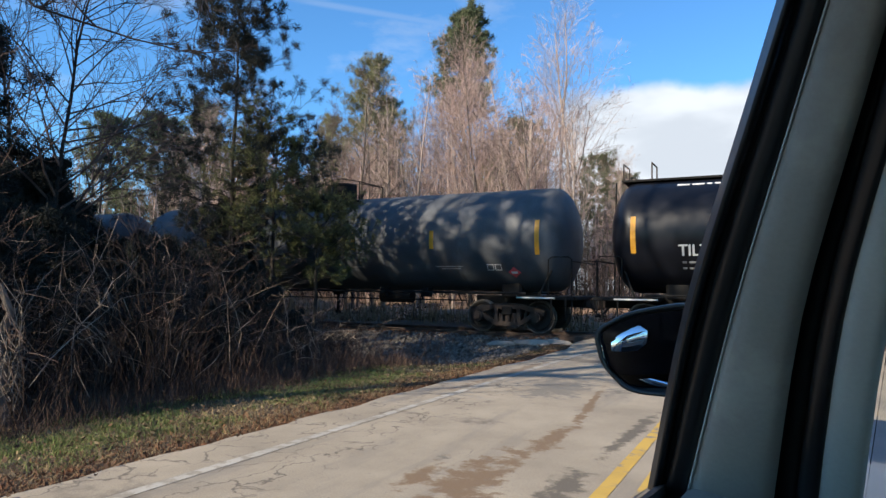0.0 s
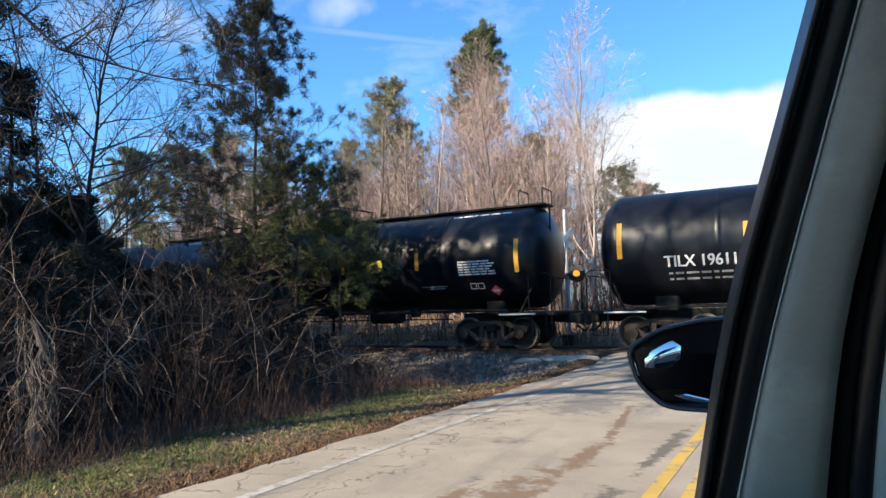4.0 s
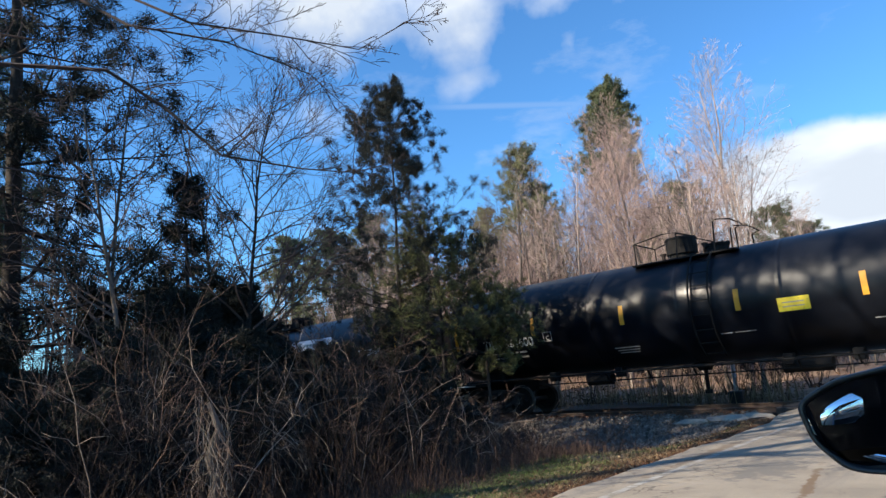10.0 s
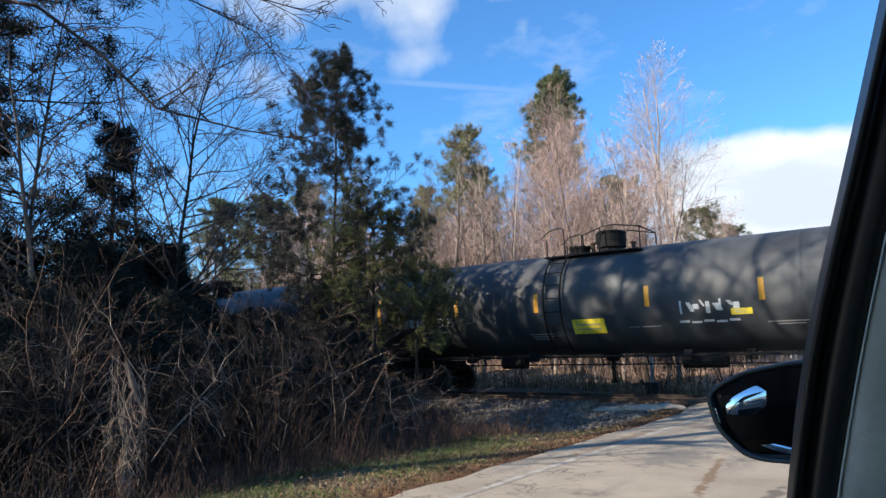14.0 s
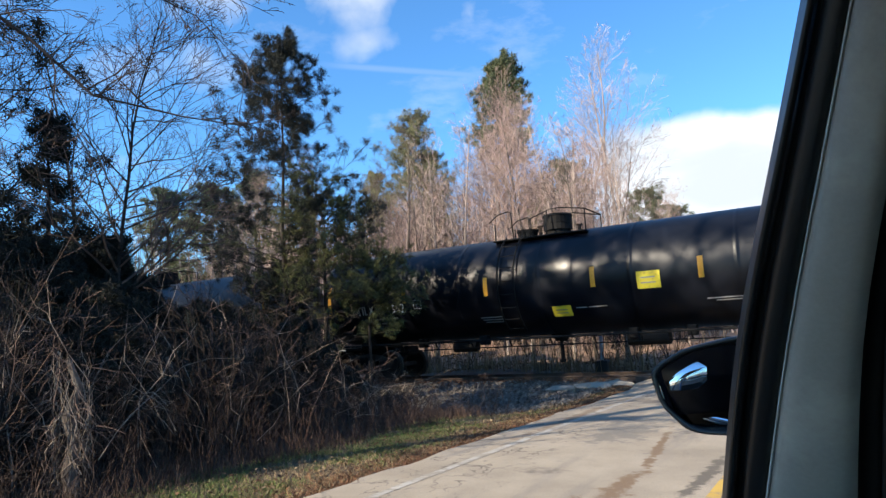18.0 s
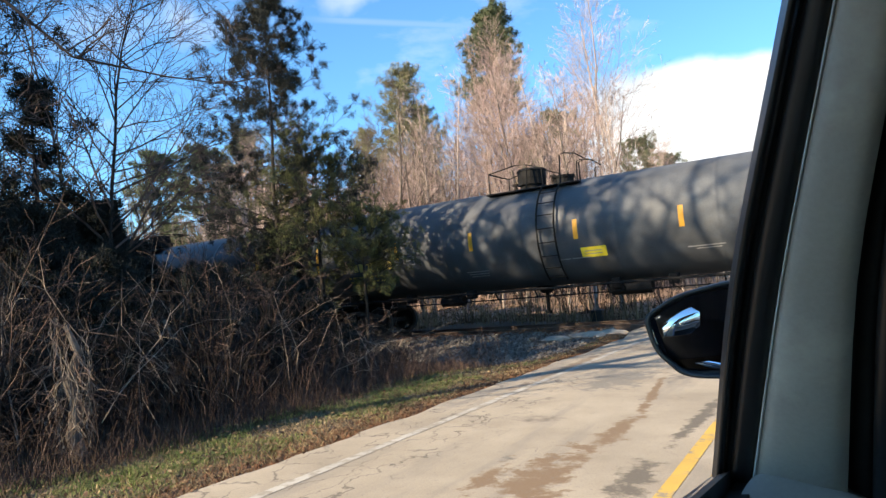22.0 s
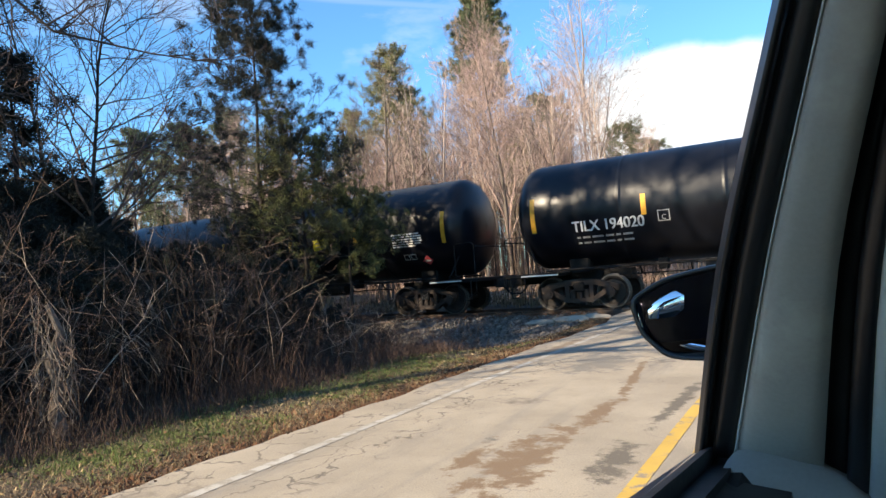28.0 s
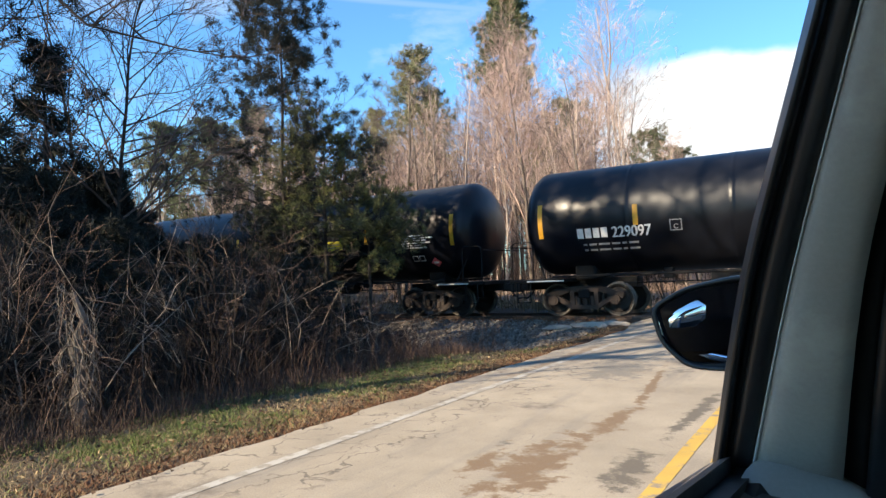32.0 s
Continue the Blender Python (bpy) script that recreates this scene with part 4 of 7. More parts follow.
def side_frame_mesh():
    """The cast frame of a truck: a bowed top member, a dropped lower one, columns, and open windows between them."""
    bm = bmesh.new()

    def beam(a, b, h0, h1, d=0.07):
        """A tapering bar between two points of the side, as high as h0 and h1."""
        (ax, az), (bx, bz) = a, b
        n = Vector((-(bz - az), bx - ax)).normalized()
        ring = []
        for y in (-d, d):
            ring.append([bm.verts.new((ax + n.x * h0 * k, y, az + n.y * h0 * k)) for k in (-0.5, 0.5)] + [bm.verts.new((bx + n.x * h1 * k, y, bz + n.y * h1 * k)) for k in (0.5, -0.5)])
        f, g = ring
        bm.faces.new(f)
        bm.faces.new(g[::-1])
        for i in range(4):
            bm.faces.new((f[i], g[i], g[(i + 1) % 4], f[(i + 1) % 4]))
    for s in (-1, 1):
        beam((s * 1.1, 0.57), (s * 0.42, 0.75), 0.16, 0.15)
        beam((s * 0.45, 0.745), (0, 0.755), 0.15, 0.16)
        beam((s * 0.82, 0.54), (s * 0.36, 0.26), 0.13, 0.12)
        beam((s * 0.4, 0.26), (0, 0.255), 0.12, 0.12, 0.08)
        beam((s * 0.34, 0.24), (s * 0.34, 0.74), 0.11, 0.12, 0.075)
        rod(bm, (s * 0.875, -0.16, 0.46), (s * 0.875, 0.0, 0.46), 0.14, 12)
        rod(bm, (s * 0.875, -0.18, 0.46), (s * 0.875, -0.15, 0.46), 0.09, 8)
    bmesh.ops.recalc_face_normals(bm, faces=bm.faces)
    return bm


SIDE = None
WHEELSETS = []


def truck(parent, x):
    global SIDE, AXLE
    t = part("truck", boxed(-0.16, 0.16, -1.1, 1.1, 0.5, 0.75, 0.03), M["frame_black"], parent, "four-wheeled truck with cast side frames")
    t.matrix_basis = pose(x, 0, 0)
    for s in (-1, 1):
        if SIDE is None:
            o = part("side_frame", side_frame_mesh(), M["rust"], t, "rusty cast side frame", m=pose(0, s * 0.98, 0))
            SIDE = o.data
        else:
            part("side_frame", SIDE, None, t, "rusty cast side frame", m=pose(0, s * 0.98, 0, 0, 0, 0 if s < 0 else 180))
        bm = bmesh.new()
        for k in (-0.2, 0, 0.2):
            rod(bm, (k, s * 0.985, 0.28), (k, s * 0.985, 0.56), 0.08, 8)
        part("spring_nest", bm, M["rust"], t)
    for wx in (-0.875, 0.875):
        if AXLE is None:
            bm = bmesh.new()
            rod(bm, (0, -1.0, 0), (0, 1.0, 0), 0.075, 10)
            a = part("wheelset", bm, M["wheel_steel"], t, "axle with two steel wheels")
            AXLE = a.data
        else:
            a = part("wheelset", AXLE, None, t, "axle with two steel wheels")
        # wheels are one with their axle
        a.data = WHEELSET_MESH
        a.matrix_basis = pose(wx, 0, 0.455)
        WHEELSETS.append(a)
    return t


def wheelset_mesh():
    bm = bmesh.new()
    for me, y in ((WHEEL_N, -0.755), (WHEEL_F, 0.755), (RIM, -0.755)):
        k = len(bm.verts)
        bm.from_mesh(me)
        bm.verts.ensure_lookup_table()
        for vv in bm.verts[k:]:
            vv.co.y += y
    nf = len(bm.faces)
    rod(bm, (0, -0.97, 0), (0, 0.97, 0), 0.075, 10)
    for s in (-1, 1):
        for k in range(4):
            a = k * math.pi / 2
            rod(bm, (0.24 * math.cos(a), -0.755 - 0.022 * s, 0.24 * math.sin(a)), (0.24 * math.cos(a), -0.755 - 0.03 * s, 0.24 * math.sin(a)), 0.035, 6)
    bmesh.ops.recalc_face_normals(bm, faces=bm.faces)
    me = bpy.data.meshes.new("wheelset")
    bm.to_mesh(me)
    bm.free()
    me.materials.append(M["wheel_steel"])
    me.materials.append(M["tread"])
    for p in me.polygons:
        c = p.center
        if abs(math.hypot(c.x, c.z) - 0.44) < 0.02 and abs(p.normal.y) > 0.7:
            p.material_index = 1
    return me


WHEELSET_MESH = wheelset_mesh()
TANKS = {}


def tank_mesh(kind):
    if kind not in TANKS:
        prof, c, d = [], 7.72, 0.66
        for k in range(9):
            a = math.pi / 2 * k / 8
            prof.append((-c - d * math.cos(a), RT * math.sin(a) if k else 0.02))
        prof.append((-7.6, RT))
        seams = [-5.2, -2.6, 0.0, 2.6, 5.2]
        for s in seams:
            prof += [(s - 0.09, RT), (s - 0.04, RT), (s - 0.025, RT + 0.005), (s + 0.025, RT + 0.005), (s + 0.04, RT), (s + 0.09, RT)]
        prof += [(7.6, RT)] + [(-u, r) for u, r in prof[8::-1]]
        vv, ff = lathe(prof, 72, "x")
        vv = [(x, y, z + ZC) for x, y, z in vv]
        TANKS[kind] = mesh_from("tank", vv, ff, M[kind], True)
    return TANKS[kind]


def crown_fittings(car, dome, f, walkway):
    """Valve housing, manway, platform and safety rails on the crown; f sets which way round they stand."""
    top = ZC + RT
    bm = bmesh.new()
    if dome == "drum":
        c = -0.15 * f
        rod(bm, (c, 0, top - 0.08), (c, 0, top + 0.1), 0.36, 22)
        rod(bm, (c, 0, top + 0.08), (c, 0, top + 0.5), 0.43, 22)
        rod(bm, (c, 0, top + 0.28), (c, 0, top + 0.31), 0.445, 22)
        rod(bm, (c, 0, top + 0.5), (c, 0, top + 0.56), 0.46, 22, 0.41)
    else:
        box(bm, -0.18, 0.34, -0.34, 0.34, top - 0.06, top + 0.42, 0.04)
        rod(bm, (0.68, -0.1, top - 0.05), (0.68, -0.1, top + 0.3), 0.13, 12)
        rod(bm, (0.68, -0.1, top + 0.3), (0.68, -0.1, top + 0.36), 0.17, 12)
        c = 0.1
    part("fittings_housing", bm, M["frame_black"], car, "black valve housing")
    bm = bmesh.new()
    mx = c + 1.0 * f if dome == "drum" else -0.75
    rod(bm, (mx, 0, top - 0.05), (mx, 0, top + 0.14), 0.3, 18)
    rod(bm, (mx, 0, top + 0.14), (mx, 0, top + 0.2), 0.34, 18)
    for k in range(8):
        a = k * math.pi / 4
        rod(bm, (mx + 0.31 * math.cos(a), 0.31 * math.sin(a), top + 0.1), (mx + 0.31 * math.cos(a), 0.31 * math.sin(a), top + 0.24), 0.025, 5)
    part("manway", bm, M["frame_black"], car)
    for x, h in ((c + 0.62 * f, 0.26), (c - 0.62 * f, 0.16)):
        bm = rod(bmesh.new(), (x, 0.12, top - 0.05), (x, 0.12, top + h), 0.06, 8)
        rod(bm, (x, 0.12, top + h), (x, 0.12, top + h + 0.05), 0.1, 8)
        part("relief_valve", bm, M["rust"], car)
    x0, x1 = sorted((c - 1.15 * f, c + 1.75 * f)) if dome == "drum" else (c - 1.4, c + 0.85)
    for y in (-0.72, 0.72):
        part("platform", boxed(x0, x1, y - 0.2, y + 0.2, top - 0.17, top - 0.13, 0.008), M["frame_black"], car, "steel grating platform")
        z = top - 0.15
        if dome == "box":
            bm = rods([(c - 1.35, y, z), (c - 1.35, y, top + 0.42), (c - 0.6, y, top + 0.36), (c - 0.6, y, top + 0.58), (c + 0.5, y, top + 0.64), (c + 0.78, y, top + 0.5), (c + 0.78, y, z)], 0.02)
            rod(bm, (c - 0.6, y, top + 0.36), (c - 0.6, y, z), 0.018, 6)
            part("platform_rail", bm, M["frame_black"], car)
            continue
        bm = rods([(c - 1.1 * f, y, z), (c - 1.1 * f, y, top + 0.5), (c - 0.3 * f, y * 0.8, top + 0.66), (c + 0.1 * f, y * 0.8, top + 0.64), (c + 0.1 * f, y, z)], 0.02)
        rod(bm, (c + 0.1 * f, y * 0.8, top + 0.62), (c + 0.62 * f, y, top + 0.42), 0.018, 6)
        rod(bm, (c + 0.62 * f, y, top + 0.42), (c + 0.62 * f, y, z), 0.018, 6)
        part("platform_rail", bm, M["frame_black"], car)
        bm = rods([(c + 1.15 * f, y, z), (c + 1.2 * f, y, top + 0.7), (c + 1.3 * f, y, top + 0.74), (c + 1.65 * f, y, top + 0.68), (c + 1.95 * f, y, top + 0.46), (c + 1.75 * f, y, top + 0.4), (c + 1.75 * f, y, z)], 0.02)
        part("safety_hoop", bm, M["frame_black"], car)
    if dome == "drum":
        part("end_bar", rods([(c - 1.1 * f, -0.72, top + 0.5), (c - 1.1 * f, 0.72, top + 0.5)], 0.018), M["frame_black"], car)


def tank_car(index, kind, mark, number, ladder=True, walkway=False, extras=(), text_mat="stencil", dome="drum", flip=1, label=""):
    car = tagged(new("tank_car"), label, "tank car", "cars of the train")
    part("tank", tank_mesh(kind), None, car)
    # underframe
    bm = bmesh.new()
    bm.free()
    for s in (-1, 1):
        e = s * 7.0
        part("end_platform", boxed(min(e, s * 8.65), max(e, s * 8.65), -1.45, 1.45, 0.96, 1.06, 0.015), M["frame_black"], car, "black end platform")
        part("stub_sill", boxed(min(s * 5.3, s * 8.6), max(s * 5.3, s * 8.6), -0.3, 0.3, 0.75, 1.05, 0.02), M["frame_black"], car)
        part("saddle", boxed(s * 6.6 - 0.3, s * 6.6 + 0.3, -0.8, 0.8, 1.0, 1.45, 0.05), M["frame_black"], car)
        # coupler
        bm = bmesh.new()
        box(bm, min(s * 8.5, s * 9.0), max(s * 8.5, s * 9.0), -0.12, 0.12, 0.72, 0.98, 0.04)
        box(bm, min(s * 8.86, s * 9.04), max(s * 8.86, s * 9.04), -0.2, 0.16, 0.68, 1.02, 0.05)
        part("coupler", bm, M["rust"], car, "rusty steel coupler")
        bm = rods([(s * 8.6, 0.3, 0.8), (s * 8.75, 0.34, 0.6), (s * 8.9, 0.32, 0.48), (s * 9.03, 0.3, 0.5)], 0.03)
        part("air_hose", bm, M["rubber"], car)
        # end handrails
        for y in (-1.4, 1.4):
            bm = rods([(s * 7.9, y, 1.05), (s * 7.9, y, 2.05), (s * 8.0, y, 2.12), (s * 8.45, y, 2.12), (s * 8.55, y, 2.05), (s * 8.55, y, 0.6), (s * 8.3, y, 0.55)], 0.018)
            part("grab_rail", bm, M["frame_black"], car)
        part("end_rail", rods([(s * 8.55, -1.4, 2.0), (s * 8.55, 1.4, 2.0)], 0.018), M["frame_black"], car)
        part("side_step", rods([(s * 8.4, -1.45, 1.0), (s * 8.4, -1.45, 0.42), (s * 8.0, -1.45, 0.42), (s * 8.0, -1.45, 1.0)], 0.022), M["frame_black"], car)
        part("sill_stripe", boxed(s * 7.55 - 0.55, s * 7.55 + 0.55, -1.462, -1.452, 0.99, 1.03), M["stencil"], car)
        # head brace
        part("head_brace", rods([(s * 7.6, -1.3, 1.06), (s * 7.95, -1.05, 1.9)], 0.03), M["frame_black"], car)
        truck(car, s * 6.58)
    # side rail and its hangers
    for y in (-1.5, 1.5):
        bm = rods([(-7.3, y, 1.12), (7.3, y, 1.12)], 0.035)
        for k in range(-5, 6):
            rod(bm, (k * 1.2, y, 1.12), (k * 1.2, 0, 1.15), 0.02, 5)
        part("side_rail", bm, M["frame_black"], car)
    bm = rods([(-5.4, -1.2, 0.9), (5.4, -1.2, 0.9)], 0.02)
    for k in range(-4, 5):
        rod(bm, (k * 1.25 + 0.2, -1.2, 0.9), (k * 1.25 + 0.2, -1.4, 1.12), 0.022, 5)
    part("brake_pipe", bm, M["frame_black"], car)
    part("brake_reservoir", rod(bmesh.new(), (2.2, -0.7, 0.98), (3.3, -0.7, 0.98), 0.2, 14), M["frame_black"], car, smooth=False)
    part("brake_cylinder", rod(bmesh.new(), (-3.3, -0.6, 0.95), (-2.5, -0.6, 0.95), 0.17, 14), M["frame_black"], car)
    bm = bmesh.new()
    rod(bm, (0, 0, 1.22), (0, 0, 0.98), 0.34, 14, 0.16)
    rod(bm, (0, 0, 1.0), (0, 0, 0.42), 0.055, 10)
    rod(bm, (0, 0, 0.46), (0, 0, 0.36), 0.1, 10)
    part("bottom_outlet", bm, M["frame_black"], car)
    for x in (-4.3, -2.1, 2.4, 3.9):
        part("brake_bracket", boxed(x - 0.12, x + 0.12, -1.0, -0.72, 0.98, 1.26, 0.02), M["frame_black"], car)
    crown_fittings(car, dome, flip, walkway)
    if ladder:
        lx = {3: 0.68, 4: -1.1, 5: -0.95}.get(index, 0.77)
        for y in (-1, 1):
            bm = bmesh.new()
            for x in (lx - 0.26, lx + 0.26):
                prev = None
                for k in range(15):
                    a = radians(62 - 118 * k / 14)
                    r = RT + 0.11
                    p = (x, y * r * math.cos(a), ZC + r * math.sin(a))
                    if prev:
                        rod(bm, prev, p, 0.028, 5)
                    prev = p
            for k in range(9):
                a = radians(58 - 110 * k / 8)
                r = RT + 0.11
                rod(bm, (lx - 0.26, y * r * math.cos(a), ZC + r * math.sin(a)), (lx + 0.26, y * r * math.cos(a), ZC + r * math.sin(a)), 0.016, 5)
            part("ladder", bm, M["frame_black"], car)
    top = ZC + RT
    if walkway:
        part("running_board", boxed(-8.1, 8.1, -0.42, 0.42, top + 0.0, top + 0.06, 0.01), M["frame_black"], car, "full-length roof walkway")
        for s in (-1, 1):
            for x in (8.05, 7.3):
                part("end_hoop", rods([(s * x, -0.4, top), (s * x, -0.4, top + 0.5), (s * x, 0.4, top + 0.5), (s * x, 0.4, top)], 0.022), M["rust"], car)
            part("end_ladder", rods([(s * 8.25, -0.4, top), (s * 8.3, -0.45, 1.1)], 0.022), M["frame_black"], car)
        bars(-6.6, 1.52, (0.3, 0.3, 0.12, 0.3, 0.3, 0.3), 0.1, M["stencil"], car, "crown_stencil")
        bars(5.3, 1.52, (0.3, 0.3, 0.12, 0.3, 0.3, 0.3), 0.1, M["stencil"], car, "crown_stencil")
    dz = 0.18 if index == 2 else -0.02
    second = {3: -4.53, 4: -4.44, 6: -4.34, 7: -4.2, 9: -4.95}.get(index, -4.57)
    mid = {2: (-1.87, 1.0, 4.26), 3: (-1.56, 1.58, 4.35)}.get(index, (-1.66, 1.58, 4.35))
    for k, x in enumerate((-7.6, second, *mid, 7.6)):
        h = 0.48 if k in (0, 5) else 0.27
        decal("reflector_stripe", x - 0.065, x + 0.065, dz - h, dz + h, M["reflector"], car)
    # stencilled marks
    tm = M[text_mat]
    if mark == "bars":
        bars(-6.55, -0.56, (0.17, 0.17, 0.17, 0.17), 0.27, tm, car, "owner_mark", 0.05)
        lettering(number, -5.6, -0.57, 0.41, tm, car, stretch=0.84)
    else:
        lettering(mark + " " + number, -6.5, -0.57, 0.41, tm, car, stretch=0.88)
    for vv in (-0.78, -0.95):
        bars(-6.42, vv, (0.1, 0.2, 0.3, 0.22, 0.12, 0.26), 0.06, M["stencil_faint"] if text_mat == "stencil" else tm, car)
    # framed letter
    bm = bmesh.new()
    fx, fv = second + (0.85 if index == 9 else 0.33), -0.5
    verts, faces = [], []
    for (a0, a1, b0, b1) in ((0, 0.3, 0, 0.025), (0, 0.3, 0.265, 0.29), (0, 0.025, 0.025, 0.265), (0.275, 0.3, 0.025, 0.265)):
        k = len(verts)
        verts += [(fx + a0, fv + b0), (fx + a1, fv + b0), (fx + a1, fv + b1), (fx + a0, fv + b1)]
        faces.append((k, k + 1, k + 2, k + 3))
    bm.free()
    part("stencil_frame", mesh_from("stencil_frame", wrapped(verts), faces, M["stencil_faint"]), None, car)
    lettering("C", fx + 0.09, fv + 0.05, 0.17, M["stencil_faint"], car, "stencil_letter")
    for k in range(3):
        bars(-2.0 + 0.05 * k, -0.98 - 0.09 * k, (0.75 - 0.08 * k,), 0.035, M["stencil_faint"], car)
    bars(1.0, -0.86, (0.3, 0.5), 0.03, M["stencil_faint"], car)
    bars(4.4, -0.86, (0.9,), 0.035, M["stencil_faint"], car)
    bars(4.6, -0.93, (0.6,), 0.03, M["stencil_faint"], car)
    # inspection table
    if index == 2:
        decal("table_panel", 5.6, 6.75, -0.55, -0.02, M["banner"], car, "pale inspection panel", lift=0.005)
    if index != 0:
        for k in range(6):
            bars(5.75, -0.52 + 0.075 * k, tuple(rng.uniform(0.08, 0.3, 5) * 0.95), 0.045, M["stencil"], car, "table_mark", 0.03)
    verts, faces = [], []
    for (a0, a1) in ((6.05, 6.25), (6.29, 6.49)):
        for (c0, c1, d0, d1) in ((a0, a1, -0.98, -0.955), (a0, a1, -0.8, -0.775), (a0, a0 + 0.02, -0.955, -0.8), (a1 - 0.02, a1, -0.955, -0.8)):
            k = len(verts)
            verts += [(c0, d0), (c1, d0), (c1, d1), (c0, d1)]
            faces.append((k, k + 1, k + 2, k + 3))
    part("stencil_boxes", mesh_from("stencil_boxes", wrapped(verts), faces, M["stencil"]), None, car)
    diamond(6.85, -1.05, 0.19, car)
    # marks on the head
    for s in (1,):
        for k, w in enumerate((0.55, 0.45, 0.35)):
            part("head_stencil", boxed(8.08, 8.1 + 0.05 * k, -0.95, -0.95 + w, ZC + 0.25 - 0.13 * k, ZC + 0.31 - 0.13 * k), M["stencil_faint"], car)
    for e in extras:
        e(car)
    return car


def yellow(x0, x1, v0, v1):
    def add(car):
        d = decal("yellow_panel", x0, x1, v0, v1, M["panel_yellow"], car, "yellow label panel")
        for k in range(2):
            decal("panel_writing", x0 + 0.1, x1 - 0.12, v0 + (v1 - v0) * (0.3 + 0.3 * k), v0 + (v1 - v0) * (0.38 + 0.3 * k), M["stencil_faint"], d, lift=0.01)
    return add


def banner(car):
    b = decal("vinyl_banner", 1.2, 3.87, 0.05, 0.72, M["banner"], car, "white vinyl banner with dark lettering bars", skew=0.3)
    decal("banner_emblem", 1.6, 1.92, 0.14, 0.6, M["banner_ink"], b, lift=0.012)
    for k, (a0, a1) in enumerate(((2.1, 3.45), (2.25, 3.75))):
        for j in range(7):
            w = (a1 - a0) / 7
            decal("banner_bar", a0 + j * w, a0 + (j + 0.75) * w, 0.42 - 0.24 * k, 0.54 - 0.24 * k, M["banner_ink"], b, lift=0.012)


def graffiti(car):
    """Pale scrawl that cannot be read, as plain strokes."""
    for k in range(9):
        x = 2.4 + 0.16 * k
        decal("scrawl_stroke", x, x + 0.05 + 0.05 * (k % 3), -0.55 + 0.06 * (k % 4), -0.2 - 0.05 * (k % 3), M["stencil"], car, skew=0.1 * (k % 2))
    for k in range(5):
        decal("scrawl_stroke", 2.35 + 0.3 * k, 2.6 + 0.3 * k, -0.78 - 0.03 * (k % 2), -0.72 - 0.03 * (k % 2), M["stencil"], car)


CARS = []
CAR_LIST = [
    (-2, "tank_black", "bars", "", True, False, (), "stencil_faint", "box"),
    (-1, "tank_worn", "bars", "", True, False, (), "stencil_faint", "drum"),
    (0, "tank_grey", "bars", "", False, False, (), "stencil_faint", "drum"),
    (1, "tank_black", "TILX", "351668", False, True, (yellow(2.55, 3.1, -0.3, 0.08), yellow(0.65, 1.2, -1.38, -1.14)), "stencil", "drum"),
    (2, "tank_black", "TILX", "196114", False, False, (banner,), "stencil", "box"),
    (3, "tank_black", "TILX", "361600", True, False, (yellow(2.5, 3.2, -0.45, -0.12),), "stencil", "drum"),
    (4, "tank_worn", "bars", "222796", True, False, (yellow(-0.6, 0.35, -1.0, -0.55), yellow(3.62, 4.1, -0.62, -0.46), graffiti), "stencil", "drum"),
    (5, "tank_black", "TILX", "191352", True, False, (yellow(2.75, 3.35, -0.45, 0.0), yellow(0.3, 0.85, -1.1, -0.75)), "stencil", "drum"),
    (6, "tank_grey", "bars", "209920", True, False, (yellow(1.65, 2.35, -0.85, -0.55),), "stencil_yellow", "drum"),
    (7, "tank_black", "CTCX", "731478", True, False, (yellow(2.6, 3.2, -0.35, 0.02),), "stencil", "drum"),
    (8, "tank_black", "TILX", "194020", True, False, (yellow(2.6, 3.35, -0.42, -0.1),), "stencil", "drum"),
    (9, "tank_black", "bars", "229097", True, False, (), "stencil", "drum"),
    (10, "tank_black", "bars", "", True, False, (), "stencil_faint", "drum"),
]
WORDS = {"tank_black": "black painted", "tank_worn": "dusty dark", "tank_grey": "grey weathered"}
for spec in CAR_LIST:
    idx = spec[0]
    extra = "; white banner" if idx == 2 else "; roof walkway" if idx == 1 else "; yellow lettering" if idx == 6 else ""
    lab = WORDS[spec[1]] + " railway tank car with yellow stripes" + extra.replace(";", ",")
    CARS.append((idx, tank_car(*spec[:3], spec[3], ladder=spec[4], walkway=spec[5], extras=spec[6], text_mat=spec[7], dome=spec[8], flip=-1 if idx in (0, 1, 4, 5) else 1, label=lab)))


def car_centre(idx):
    return -3.4 + 18.1 * (idx - 1) + 7.63 + {0: 0.33, 5: 0.22, 6: 0.2}.get(idx, 0.0)


def motions():
    for idx, car in CARS:
        walk(car, [(t, pose(car_centre(idx) - s, TY, RAIL)) for t, s in S_ROWS])
    times = [32.0 * k / 250 for k in range(251)]
    for w in WHEELSETS:
        x, z = w.matrix_basis.translation.x, w.matrix_basis.translation.z
        walk(w, [(t, pose(x, 0, z, 0, -math.degrees(train_at(t) / 0.455), 0)) for t in times])

# ---------------------------------------------------------------- the car that one looks out of
suv = tagged(new("car"), "car standing in its lane with the driver's window open", "car")


